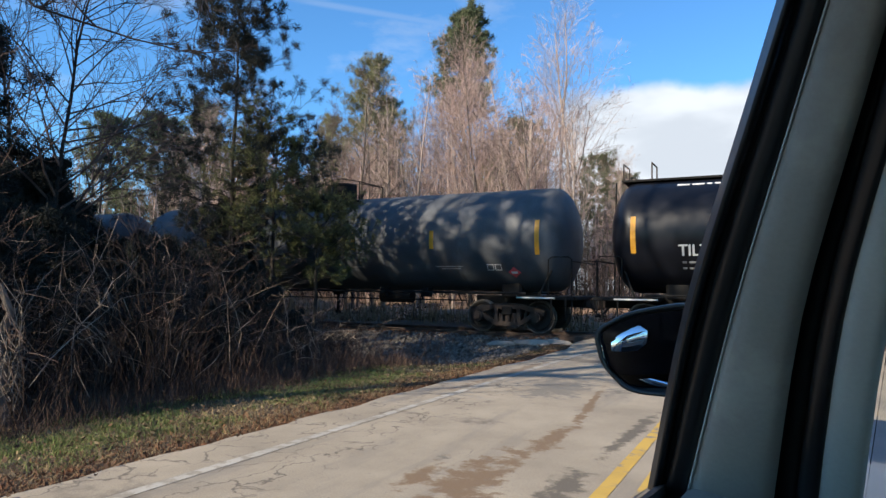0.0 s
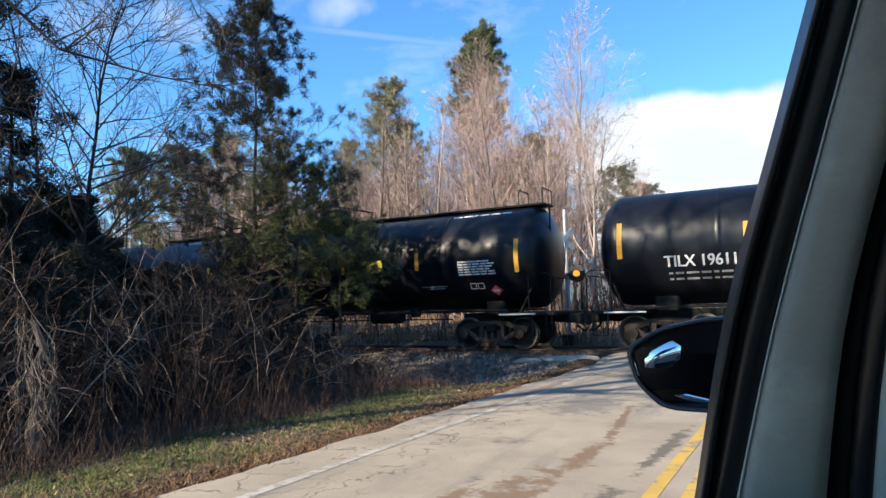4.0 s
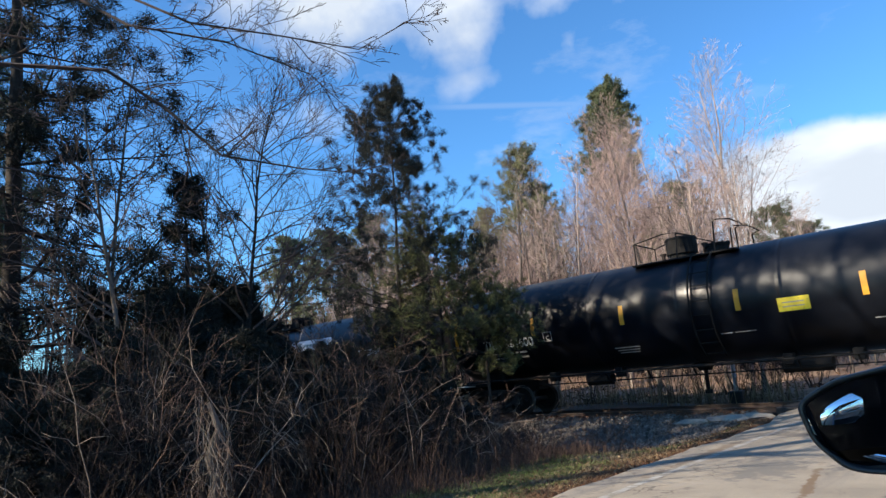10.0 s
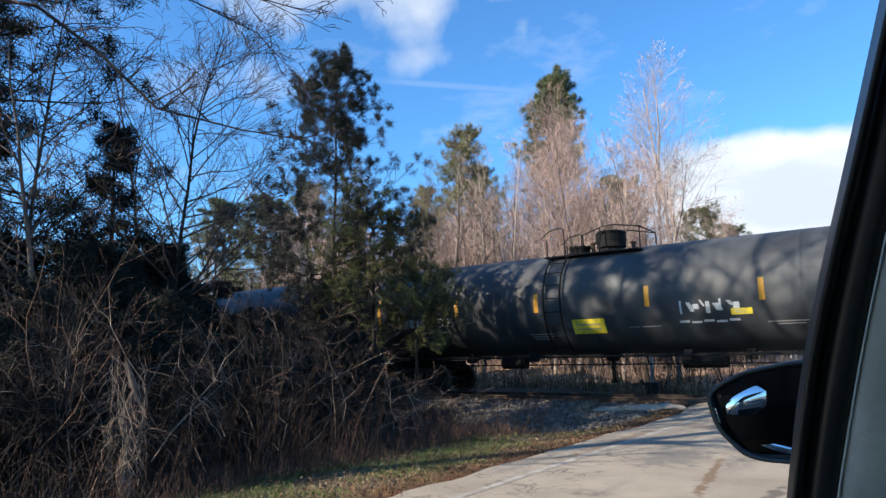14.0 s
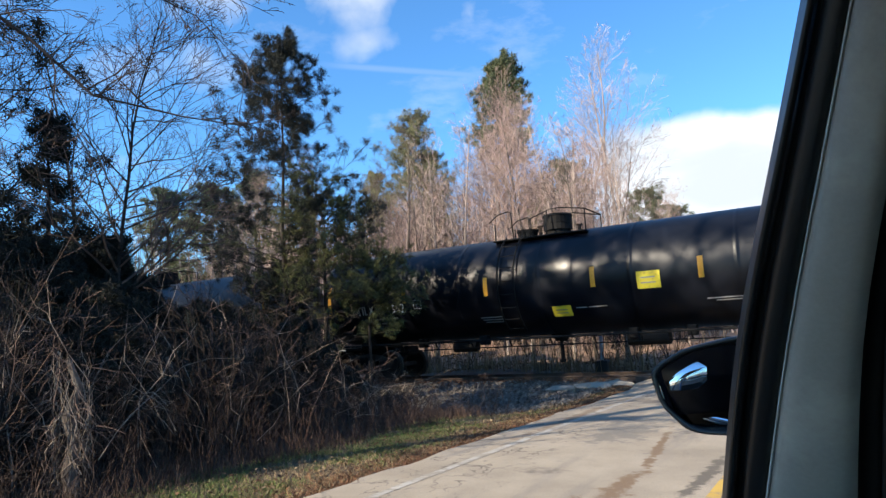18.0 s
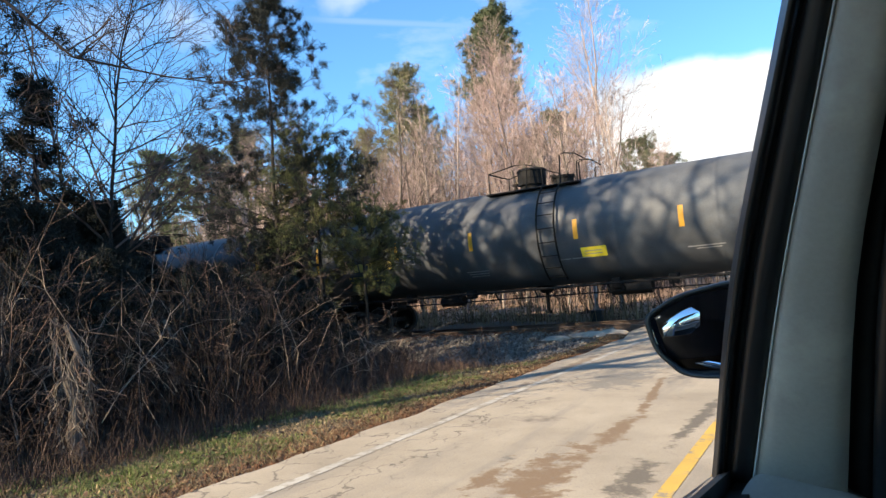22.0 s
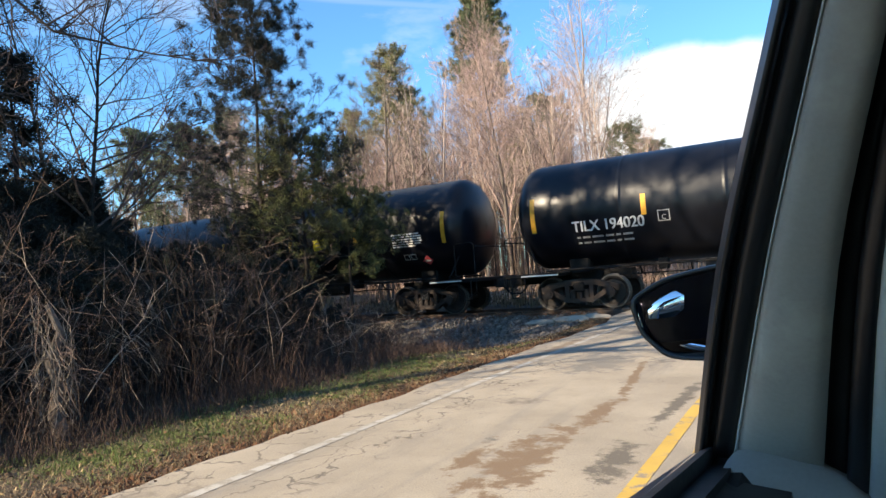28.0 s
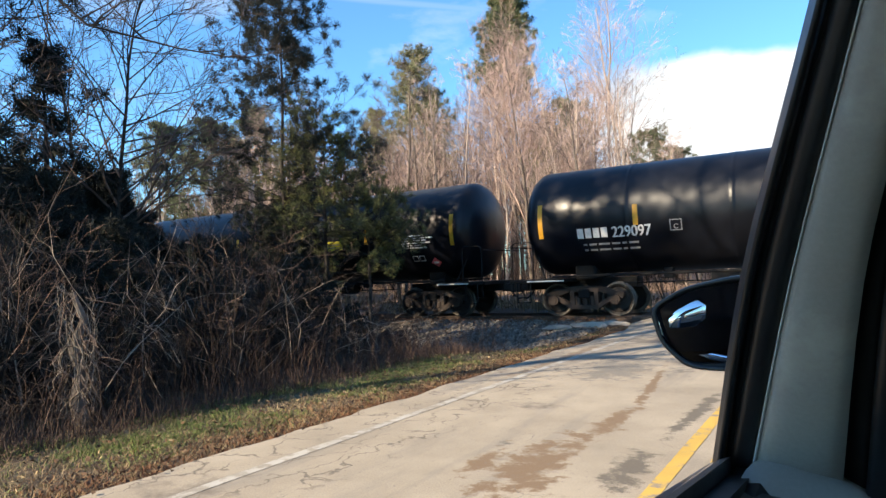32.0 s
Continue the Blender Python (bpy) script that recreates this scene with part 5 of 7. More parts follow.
def prism(rails, depth, name, material, label="", bulge=0.0):
    """A strip between two edges, each a line of points, with depth away from the eye's side and a slightly rounded face."""
    off = Vector(depth)
    a, b = ([Vector(p) for p in r] for r in rails)
    if bulge:
        a, b = smooth_line(a), smooth_line(b)
    n, cols = len(a), 7 if bulge else 2
    grid = []
    for j in range(cols):
        f = j / (cols - 1)
        row = []
        for p, q in zip(a, b):
            lift = Vector((0, -1, 0.15)) * bulge * (1 - (2 * f - 1) ** 4)
            row.append(p.lerp(q, f) + lift)
        grid.append(row)
    grid = [[p + off for p in a]] + grid + [[p + off for p in b]]
    bm = bmesh.new()
    vs = [[bm.verts.new(p) for p in row] for row in grid]
    k = len(vs)
    for j in range(k):
        r0, r1 = vs[j], vs[(j + 1) % k]
        for i in range(n - 1):
            bm.faces.new((r0[i], r0[i + 1], r1[i + 1], r1[i]))
    bm.faces.new([r[0] for r in vs])
    bm.faces.new([r[-1] for r in vs])
    bmesh.ops.recalc_face_normals(bm, faces=bm.faces)
    return part(name, bm, material, suv, label, smooth=bulge > 0)


def smooth_line(p, steps=4):
    """The points drawn through by a smooth curve."""
    out = []
    for i in range(len(p) - 1):
        p0, p1, p2, p3 = p[max(i - 1, 0)], p[i], p[i + 1], p[min(i + 2, len(p) - 1)]
        for k in range(steps):
            t = k / steps
            out.append(0.5 * (2 * p1 + (p2 - p0) * t + (2 * p0 - 5 * p1 + 4 * p2 - p3) * t * t + (3 * p1 - p0 - 3 * p2 + p3) * t ** 3))
    return out + [p[-1]]


def edge(b, m, t, low=0.25, high=1.1):
    """An edge from its lower, middle and upper points, drawn on beyond both ends."""
    b, m, t = Vector(b), Vector(m), Vector(t)
    return [b + (b - m) * low, b, m, t, t + (t - m) * high]


E0 = edge(*PILLAR[0])
E1 = edge(*PILLAR[1])
E2 = edge(*PILLAR[2])
E3 = edge(*PILLAR[3])
E4 = edge(*PILLAR[4])
E5 = edge(*PILLAR[5])
E6 = edge(*PILLAR[6])


def between(a, b, f):
    return [p.lerp(q, f) for p, q in zip(a, b)]


def shifted(a, d):
    return [p + Vector(d) for p in a]


BACK = (-0.01, 0.05, 0.0)
prism((E0, between(E0, E1, 0.2)), BACK, "window_channel", M["frame_gloss"], "glossy black edge of the window channel", bulge=0.004)
prism((shifted(between(E0, E1, 0.2), (0, 0.012, 0)), shifted(between(E0, E1, 0.42), (0, 0.012, 0))), BACK, "window_seal", M["rubber"], "black rubber window seal", bulge=0.004)
prism((between(E0, E1, 0.42), E1), BACK, "door_frame", M["frame_gloss"], "black door frame", bulge=0.004)
prism((E1, E2), (-0.005, 0.04, 0), "trim_edge", M["trim_green"], "thin pale edge of the trim", bulge=0.004)
prism((E2, E3), (0, 0.05, 0), "door_trim", M["trim_grey"], "grey plastic trim of the door frame", bulge=0.008)
prism((shifted(E3, (0, 0.02, 0)), shifted(E4, (0, 0.02, 0))), (0, 0.04, 0), "door_seal", M["rubber"], "black door seal", bulge=0.004)
prism((E4, E5), (0, 0.05, 0), "pillar_edge", M["frame_gloss"], "dark edge of the windscreen pillar", bulge=0.004)
prism((E5, E6), (0, 0.05, 0), "pillar_trim", M["trim_green"], "grey-green windscreen pillar trim", bulge=0.008)

# mirror: a rounded shell, a dark rim, the glass and a wide-angle inset
MC = Vector(MIRROR_AT)


def outline(points, inset, n=6):
    """A closed outline with rounded corners."""
    out, k = [], len(points)
    c = sum((Vector(p) for p in points), Vector((0, 0))) / k
    pts = [c + (Vector(p) - c) * (1 - inset) for p in points]
    for i in range(k):
        p0, p1, p2 = pts[i - 1], pts[i], pts[(i + 1) % k]
        a, b = p1.lerp(p0, 0.3), p1.lerp(p2, 0.3)
        for j in range(n):
            t = j / (n - 1)
            out.append((1 - t) ** 2 * a + 2 * t * (1 - t) * p1 + t * t * b)
    return out


def ring_shell(stations, name, material, parent, cap_last=True, label=""):
    """Skins a stack of outlines: (inset, depth)."""
    bm = bmesh.new()
    rings = []
    for inset, y in stations:
        rings.append([bm.verts.new((p.x, y, p.y)) for p in outline(MIRROR_SHAPE, inset)])
    for r0, r1 in zip(rings[:-1], rings[1:]):
        n = len(r0)
        for i in range(n):
            bm.faces.new((r0[i], r0[(i + 1) % n], r1[(i + 1) % n], r1[i]))
    if cap_last:
        bm.faces.new(rings[-1])
    bmesh.ops.recalc_face_normals(bm, faces=bm.faces)
    return part(name, bm, material, parent, label, smooth=True)


mirror = part("wing_mirror", boxed(-0.10, 0.0, 1.2, 1.28, 1.17, 1.24, 0.02), M["frame_gloss"], suv, "black wing mirror on the driver's door")
ring_shell([(0.17, 1.26), (0.135, 1.222), (0.10, 1.203), (0.03, 1.198), (0.0, 1.203), (-0.02, 1.22), (0.05, 1.27), (0.25, 1.33), (0.6, 1.36)], "mirror_housing", M["frame_gloss"], mirror, True, "black mirror housing")
gl = ring_shell([(0.125, 1.232), (0.124, 1.235)], "mirror_glass", M["mirror"], mirror, True, "dark reflecting glass")
gl.data.polygons.foreach_set("use_smooth", [False] * len(gl.data.polygons))
for q in gl.data.vertices:
    q.co.y += (q.co.x + 0.17) * 0.20
for q in mirror.children[0].data.vertices:
    q.co.y += (q.co.x + 0.17) * 0.20
bm = bmesh.new()
pts = [(-0.283, 1.330), (-0.255, 1.346), (-0.222, 1.357), (-0.213, 1.345), (-0.214, 1.326), (-0.224, 1.313), (-0.25, 1.305), (-0.281, 1.296)]
grid = []
for i in range(9):
    f = i / 8
    row = []
    for x, z in pts:
        cx, cz = -0.249, 1.327
        x, z = cx + (x - cx) * 1.15, cz + (z - cz) * 1.15
        row.append(bm.verts.new((cx + (x - cx) * f, 1.2325 + (cx + (x - cx) * f + 0.17) * 0.20 - 0.014 * (1 - f * f) - 0.005, cz + (z - cz) * f)) if i else None)
    if i == 0:
        tip = bm.verts.new((-0.249, 1.2135 - 0.0158, 1.327))
    grid.append(row)
for i in range(1, 8):
    for k in range(8):
        bm.faces.new((grid[i][k], grid[i][(k + 1) % 8], grid[i + 1][(k + 1) % 8], grid[i + 1][k]))
for k in range(8):
    bm.faces.new((tip, grid[1][k], grid[1][(k + 1) % 8]))
bmesh.ops.recalc_face_normals(bm, faces=bm.faces)
part("blind_spot_mirror", bm, M["mirror_bright"], mirror, "small convex inset mirror", smooth=True)

# added bright strip that stands in for an arc reflected low in the glass
bm = bmesh.new()
rows = []
for k in range(10):
    f = k / 9
    x = -0.252 + 0.125 * f
    z = 1.272 - 0.022 * math.sin(1.4 * f)
    y = 1.2305 + (x + 0.17) * 0.20
    h = 0.0055 * (0.35 + 0.65 * math.sin(math.pi * min(1.0, f + 0.15)))
    rows.append([bm.verts.new((x, y - 0.002, z - h)), bm.verts.new((x, y - 0.006, z - h * 0.2)), bm.verts.new((x, y - 0.002, z + h))])
for r0, r1 in zip(rows[:-1], rows[1:]):
    for i in range(2):
        bm.faces.new((r0[i], r1[i], r1[i + 1], r0[i + 1]))
bmesh.ops.recalc_face_normals(bm, faces=bm.faces)
part("glass_bevel", bm, M["mirror_bright"], mirror, "added bright strip for the arc reflected in the mirror glass", smooth=True)

# door, belt line, dash, roof and the rest of the cabin
XB = -0.19


def near(p):
    """Door parts stand close beside the driver's head."""
    e = Vector((0.008, 0.023, 1.416))
    return e + (Vector(p) - e) * 0.55


prism(([near(p) for p in ((XB, 1.14, 1.105), (XB, 0.4, 1.2), (XB, -0.7, 1.22))], [near(p) for p in ((XB + 0.018, 1.14, 1.112), (XB + 0.018, 0.4, 1.207), (XB + 0.018, -0.7, 1.227))]), (0, 0, -0.03), "belt_moulding", M["frame_gloss"], "black window belt moulding")
prism(([near(p) for p in ((XB + 0.018, 1.12, 1.09), (XB + 0.018, 0.4, 1.185), (XB + 0.018, -0.7, 1.2))], [near(p) for p in ((XB + 0.05, 1.1, 1.095), (XB + 0.05, 0.4, 1.19), (XB + 0.05, -0.7, 1.2))]), (0, 0, -0.1), "window_slot", M["rubber"], "black window slot")
prism(([near(p) for p in ((XB + 0.05, 1.05, 1.09), (XB + 0.05, 0.4, 1.17), (XB + 0.05, -0.7, 1.19))], [near(p) for p in ((XB + 0.13, 1.05, 1.08), (XB + 0.13, 0.4, 1.15), (XB + 0.13, -0.7, 1.17))]), (0, 0, -0.6), "door_panel", M["frame_gloss"], "black inner door panel")
prism(([near(p) for p in ((XB - 0.035, 1.3, 1.06), (XB - 0.03, 0.4, 1.19), (XB - 0.03, -0.7, 1.21))], [near(p) for p in ((XB, 1.14, 1.10), (XB, 0.4, 1.195), (XB, -0.7, 1.215))]), (0, 0, -0.02), "door_shoulder", M["door_paint"], "dark painted door shoulder")
prism(([(XB - 0.02, 1.5, 0.72), (XB - 0.02, -0.9, 0.76)], [near((XB - 0.035, 1.3, 1.06)), near((XB - 0.03, -0.7, 1.21))]), (0.02, 0, 0), "door_skin", M["door_paint"], "dark painted driver's door")
prism(([(XB + 0.01, 1.5, 0.28), (XB + 0.01, -0.9, 0.28)], [(XB - 0.02, 1.5, 0.72), (XB - 0.02, -0.9, 0.76)]), (0.02, 0, 0), "door_lower", M["door_paint"], "dark painted lower door")
part("sail_panel", boxed(-0.098, -0.055, 0.52, 0.66, 1.19, 1.238, 0.01), M["rubber"], suv, "black triangle behind the mirror")
bm = bmesh.new()
dash = [(-0.098, 0.58, 1.19), (-0.082, 0.6, 1.235), (-0.066, 0.618, 1.251), (-0.023, 0.622, 1.244), (0.0, 0.622, 1.237), (0.022, 0.622, 1.222), (0.08, 0.63, 1.17), (0.8, 0.66, 1.1), (1.35, 0.66, 1.05)]
dash = [tuple(p) for p in smooth_line([Vector(p) for p in dash], 5)]
far = [bm.verts.new((x + 0.0, y + 0.10, z - 0.012)) for x, y, z in dash]
top_ = [bm.verts.new(p) for p in dash]
low = [bm.verts.new((x + 0.005, y - 0.05, z - 0.05)) for x, y, z in dash]
low2 = [bm.verts.new((x + 0.005, y - 0.06, z - 0.5)) for x, y, z in dash]
for r0, r1 in ((far, top_), (top_, low), (low, low2)):
    for i in range(len(dash) - 1):
        bm.faces.new((r0[i], r0[i + 1], r1[i + 1], r1[i]))
bmesh.ops.recalc_face_normals(bm, faces=bm.faces)
part("dashboard", bm, M["trim_grey"], suv, "grey moulded end of the dashboard", smooth=True)
part("roof", boxed(-0.1, 1.3, -1.6, 0.42, 1.74, 1.8, 0.02), M["headliner"], suv, "pale headliner under the roof")
part("roof_rail", boxed(-0.16, -0.06, -1.6, 0.26, 1.6, 1.78, 0.02), M["frame_gloss"], suv)
part("centre_pillar", boxed(-0.19, -0.1, -0.5, -0.3, 0.5, 1.7, 0.02), M["frame_gloss"], suv, "black centre pillar")
part("rear_door", boxed(-0.24, -0.14, -1.7, -0.5, 0.4, 1.25, 0.02), M["door_paint"], suv, "dark painted rear door")
rg = part("rear_glass", boxed(-0.19, -0.185, -1.6, -0.5, 1.25, 1.65), M["glass"], suv, "rear door glass")
part("tailgate", boxed(-0.1, 1.3, -1.7, -1.6, 0.4, 1.1, 0.02), M["seat_fabric"], suv)
part("tailgate_header", boxed(-0.1, 1.3, -1.7, -1.6, 1.64, 1.75, 0.02), M["seat_fabric"], suv)
tg = part("tailgate_glass", boxed(-0.06, 1.26, -1.652, -1.647, 1.1, 1.64), M["glass"], suv, "rear window glass")
tg.visible_shadow = rg.visible_shadow = False
part("far_door", boxed(1.3, 1.36, -1.6, 1.0, 0.4, 1.15, 0.02), M["trim_grey"], suv)
part("floor_pan", boxed(-0.3, 1.36, -1.7, 2.9, 0.25, 0.32, 0.02), M["seat_fabric"], suv)
part("seat_back", boxed(0.05, 0.55, -0.75, -0.55, 0.5, 1.35, 0.05), M["seat_fabric"], suv, "dark fabric seat back")
part("bonnet", boxed(-0.28, 1.4, 1.45, 2.9, 0.62, 0.98, 0.1), M["door_paint"], suv, "dark painted bonnet")
part("wing_panel", boxed(-0.33, -0.26, 1.35, 2.9, 0.35, 0.9, 0.03), M["door_paint"], suv)
for x in (-0.2, 1.3):
    for y in (2.2, -1.4):
        bm = bmesh.new()
        rod(bm, (x - 0.11, y, 0.33), (x + 0.11, y, 0.33), 0.33, 28)
        w = part("wheel", bm, M["rubber"], suv, "car wheel")
        bm = bmesh.new()
        rod(bm, (x - 0.12, y, 0.33), (x + 0.12, y, 0.33), 0.2, 20)
        part("rim", bm, M["galvanised"], w)
ws = prism(([p + Vector((0.005, 0.03, 0)) for p in E6], [p + Vector((1.1, 0.05, 0)) for p in E6]), (0, 0.005, 0), "windscreen", M["glass"], "windscreen")
ws.visible_shadow = False

# ---------------------------------------------------------------- crossing signal beyond the line
sig = tagged(new("crossing_signal"), "crossing signal on a metal mast with flashing red lights", "crossing signal")
SX, SY = -7.35, 22.3
sig.matrix_basis = pose(SX, SY, 0.1)
part("mast", rods([(0, 0, 0), (0, 0, 4.6)], 0.065, 12), M["galvanised"], sig, "galvanised mast")
part("base", boxed(-0.22, 0.22, -0.22, 0.22, -0.1, 0.3, 0.03), M["signal_black"], sig)
for k, a in enumerate((45, -45)):
    bm = boxed(-0.48, 0.48, -0.012, 0.012, -0.085, 0.085, 0.004)
    part("crossbuck_blade", bm, M["galvanised"], sig, "weathered back of a crossbuck blade", m=pose(0, -0.09 - 0.03 * k, 3.55, 0, a, 52))
part("crossarm", rods([(-0.42, -0.1, 2.35), (0.42, -0.1, 2.35)], 0.035, 8), M["signal_black"], sig)
for s, mm in ((-1, "lamp_red"), (1, "lamp_amber")):
    bm = bmesh.new()
    rod(bm, (s * 0.38, -0.12, 2.35), (s * 0.38, -0.08, 2.35), 0.3, 24)
    back = part("lamp_background", bm, M["signal_black"], sig, "round black lamp background")
    bm = bmesh.new()
    rod(bm, (s * 0.38, -0.17, 2.35), (s * 0.38, -0.12, 2.35), 0.11, 16)
    part("lens", bm, M[mm], back, "lit lens")

# ---------------------------------------------------------------- trees on the near side of the line
def placed(ob, x, y, turn=0.0, z=None, s=1.0):
    ob.matrix_basis = pose(x, y, ground_height(x, y) - 0.05 if z is None else z, 0, 0, turn)
    ob.scale = (s, s, s)
    return ob


NEAR = dict(needles=M["needle_shaded"], bark=M["bark_dark"])
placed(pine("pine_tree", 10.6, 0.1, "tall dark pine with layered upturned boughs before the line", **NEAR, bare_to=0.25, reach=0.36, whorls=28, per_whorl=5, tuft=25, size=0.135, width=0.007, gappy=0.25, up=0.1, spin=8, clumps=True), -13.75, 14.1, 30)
placed(pine("cedar_tree", 5.9, 0.09, "spreading olive-green cedar in front of the line", M["needle_olive"], M["bark_dark"], bare_to=0.44, reach=0.42, whorls=12, per_whorl=6, tuft=17, size=0.1, width=0.006, gappy=0.2, up=0.08, spin=9, clumps=True, round_top=True), -12.3, 14.1, 80)
placed(pine("cedar_tree", 4.1, 0.07, "dark green cedar at the end of the thicket", M["needle_olive"], M["bark_dark"], bare_to=0.5, reach=0.36, whorls=9, per_whorl=6, tuft=18, size=0.1, width=0.006, gappy=0.2, up=0.1, spin=8, clumps=True, round_top=True), -11.3, 14.7, 200)
# near-black cedar added in place of the shade on the train behind
placed(pine("cedar_tree", 3.9, 0.09, "dark cedar added to stand for shade before the line", **NEAR, bare_to=0.2, reach=0.42, whorls=12, per_whorl=6, tuft=18, size=0.13, width=0.007, gappy=0.25, up=0.15, spin=8, clumps=True), -14.6, 14.6, 20)
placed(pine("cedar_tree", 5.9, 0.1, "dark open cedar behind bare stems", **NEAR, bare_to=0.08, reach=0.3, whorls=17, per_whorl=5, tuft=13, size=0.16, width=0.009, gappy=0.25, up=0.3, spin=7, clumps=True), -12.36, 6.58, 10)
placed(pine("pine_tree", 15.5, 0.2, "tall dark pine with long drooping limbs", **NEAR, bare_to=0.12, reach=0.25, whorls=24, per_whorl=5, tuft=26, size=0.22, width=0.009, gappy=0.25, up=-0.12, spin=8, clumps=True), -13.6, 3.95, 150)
# three unseen cedars added to throw shade over the thicket and verge
placed(pine("cedar_tree", 5.0, 0.14, "unseen dense cedar added to shade the thicket", **NEAR, bare_to=0.05, reach=0.24, whorls=15, per_whorl=7, tuft=26, size=0.2, width=0.014, gappy=0.05, up=0.2, spin=4), -12.2, -1.6, 40)
placed(pine("cedar_tree", 2.8, 0.1, "unseen dense cedar added to shade the verge", **NEAR, bare_to=0.05, reach=0.25, whorls=12, per_whorl=7, tuft=24, size=0.2, width=0.014, gappy=0.1, up=0.2, spin=4), -10.3, -2.6, 90)
placed(pine("cedar_tree", 6.2, 0.14, "unseen dense cedar added for shade behind the thicket", **NEAR, bare_to=0.05, reach=0.26, whorls=14, per_whorl=7, tuft=26, size=0.2, width=0.014, gappy=0.1, up=0.2, spin=4), -16.2, 0.4, 140)
# low near-black cedars added to fill the thicket with the shade between its stems
bush = pine("cedar_bush", 3.2, 0.06, "low near-black cedar bush added as shade among the brambles", **NEAR, bare_to=0.03, reach=0.5, whorls=10, per_whorl=7, tuft=30, size=0.14, width=0.009, gappy=0.05, up=0.25, spin=4)
open_bush = pine("cedar_bush", 3.2, 0.06, "open near-black cedar sapling added as shade behind the brambles", **NEAR, bare_to=0.05, reach=0.4, whorls=13, per_whorl=6, tuft=13, size=0.13, width=0.007, gappy=0.15, up=0.35, spin=7, clumps=True)
open_bush["group"], open_bush["category"] = "cedar bushes of the thicket", "bush"
bush["group"], bush["category"] = "cedar bushes of the thicket", "bush"
BUSHES = [(-15.2, 12.6, 1.12), (-14.0, 10.6, 1.12), (-13.8, 11.6, 1.12), (-16.8, 9.6, 1.12), (-13.6, 8.2, 1.12), (-11.2, 9.2, 0.9), (-14.6, 5.6, 1.12), (-11.6, 4.6, 1.12), (-10.6, 6.8, 0.78), (-11.0, 2.4, 1.12), (-13.0, 1.0, 1.12), (-17.5, 14.0, 1.12), (-20.0, 11.0, 1.12), (-19.5, 15.2, 1.12), (-22.5, 14.5, 1.12), (-9.6, 4.2, 0.78), (-9.4, 6.0, 0.73), (-9.8, 8.0, 0.78), (-10.0, 3.0, 0.95), (-10.8, 5.6, 1.12), (-11.8, 7.4, 1.12), (-12.8, 5.2, 1.12), (-9.2, 9.6, 0.56), (-13.4, 9.6, 1.12), (-15.4, 7.6, 1.12), (-17.0, 11.8, 1.12), (-14.6, 14.6, 1.12), (-16.0, 14.5, 1.12), (-18.2, 15.2, 1.12), (-13.0, 12.2, 1.0), (-15.0, 11.4, 1.05), (-8.9, 5.2, 0.6), (-8.8, 7.2, 0.6), (-8.9, 3.4, 0.7), (-9.6, 10.4, 0.55), (-11.9, 10.2, 0.8), (-12.4, 3.6, 1.1), (-8.4, 4.3, 0.4), (-8.3, 6.4, 0.42), (-8.5, 8.2, 0.42), (-8.3, 2.6, 0.45), (-10.4, 11.6, 0.42), (-11.6, 12.3, 0.5), (-12.6, 13.2, 0.5), (-8.9, 11.0, 0.3), (-12.4, 7.9, 1.1), (-13.4, 6.6, 1.2), (-11.4, 6.3, 1.0), (-14.8, 9.0, 1.2)]
used = set()
for k, (x, y, s) in enumerate(BUSHES):
    tall = -68 < math.degrees(math.atan2(x, y)) < -55
    proto = open_bush if tall and s > 0.7 else bush
    o = copy_thing(proto, pose(0, 0, 0)) if proto.name in used else proto
    used.add(proto.name)
    placed(o, x, y, 67 * k, s=min(s, (1.3 + (0.155 if tall else 0.055) * math.hypot(x, y)) / 3.2))

placed(bare_tree("bare_tree", 8.6, 0.055, M["bark_dark"], M["twig_brown"], "slender bare tree with fine twigs", kids=44, spread=0.9, ratio=0.42, lift=0.03, fine=3, subs=(9, 7), flat=0.006, thin=0.0034), -11.4, 7.3, 40)
for k, (x, y, h) in enumerate(((-14.6, 8.6, 9.0), (-13.0, 5.4, 8.6), (-10.6, 4.6, 6.5))):
    placed(bare_tree("bare_tree", h, 0.06, M["bark_grey"], M["twig_brown"], "slender bare sapling with fine twigs", kids=22, spread=0.85, ratio=0.4, lift=0.03, fine=3, subs=(7, 5), flat=0.006, thin=0.0045), x, y, 80 * k)
placed(bare_tree("bare_tree", 12.0, 0.16, M["bark_grey"], M["twig_brown"], "bare roadside tree with limbs over the verge", kids=12, spread=0.8, ratio=0.4, fine=3, lift=0.05), -10.2, 1.6, 0)
for k, (x, y, h) in enumerate(((-11.2, -3.0, 17.0), (-12.2, -1.4, 17.5), (-14.2, 0.4, 16.0), (-16.8, -0.8, 17.0), (-19.5, 0.8, 17.0))):
    placed(bare_tree("bare_tree", h, 0.3, M["bark_grey"], M["twig_brown"], "tall bare tree beside the road", kids=12, spread=0.75, ratio=0.36, fine=3, lift=0.05, thin=0.012, subs=(6, 4), flat=0.014, fork=0.5), x, y, 50 * k)
# unseen pine added only to keep the sun off the car
placed(pine("pine_tree", 14.0, 0.2, "unseen dense pine added to shade the car", **NEAR, bare_to=0.35, reach=0.14, whorls=18, per_whorl=8, tuft=26, size=0.3, width=0.03, gappy=0.05, up=0.1, spin=4), -6.4, -12.2, 0)
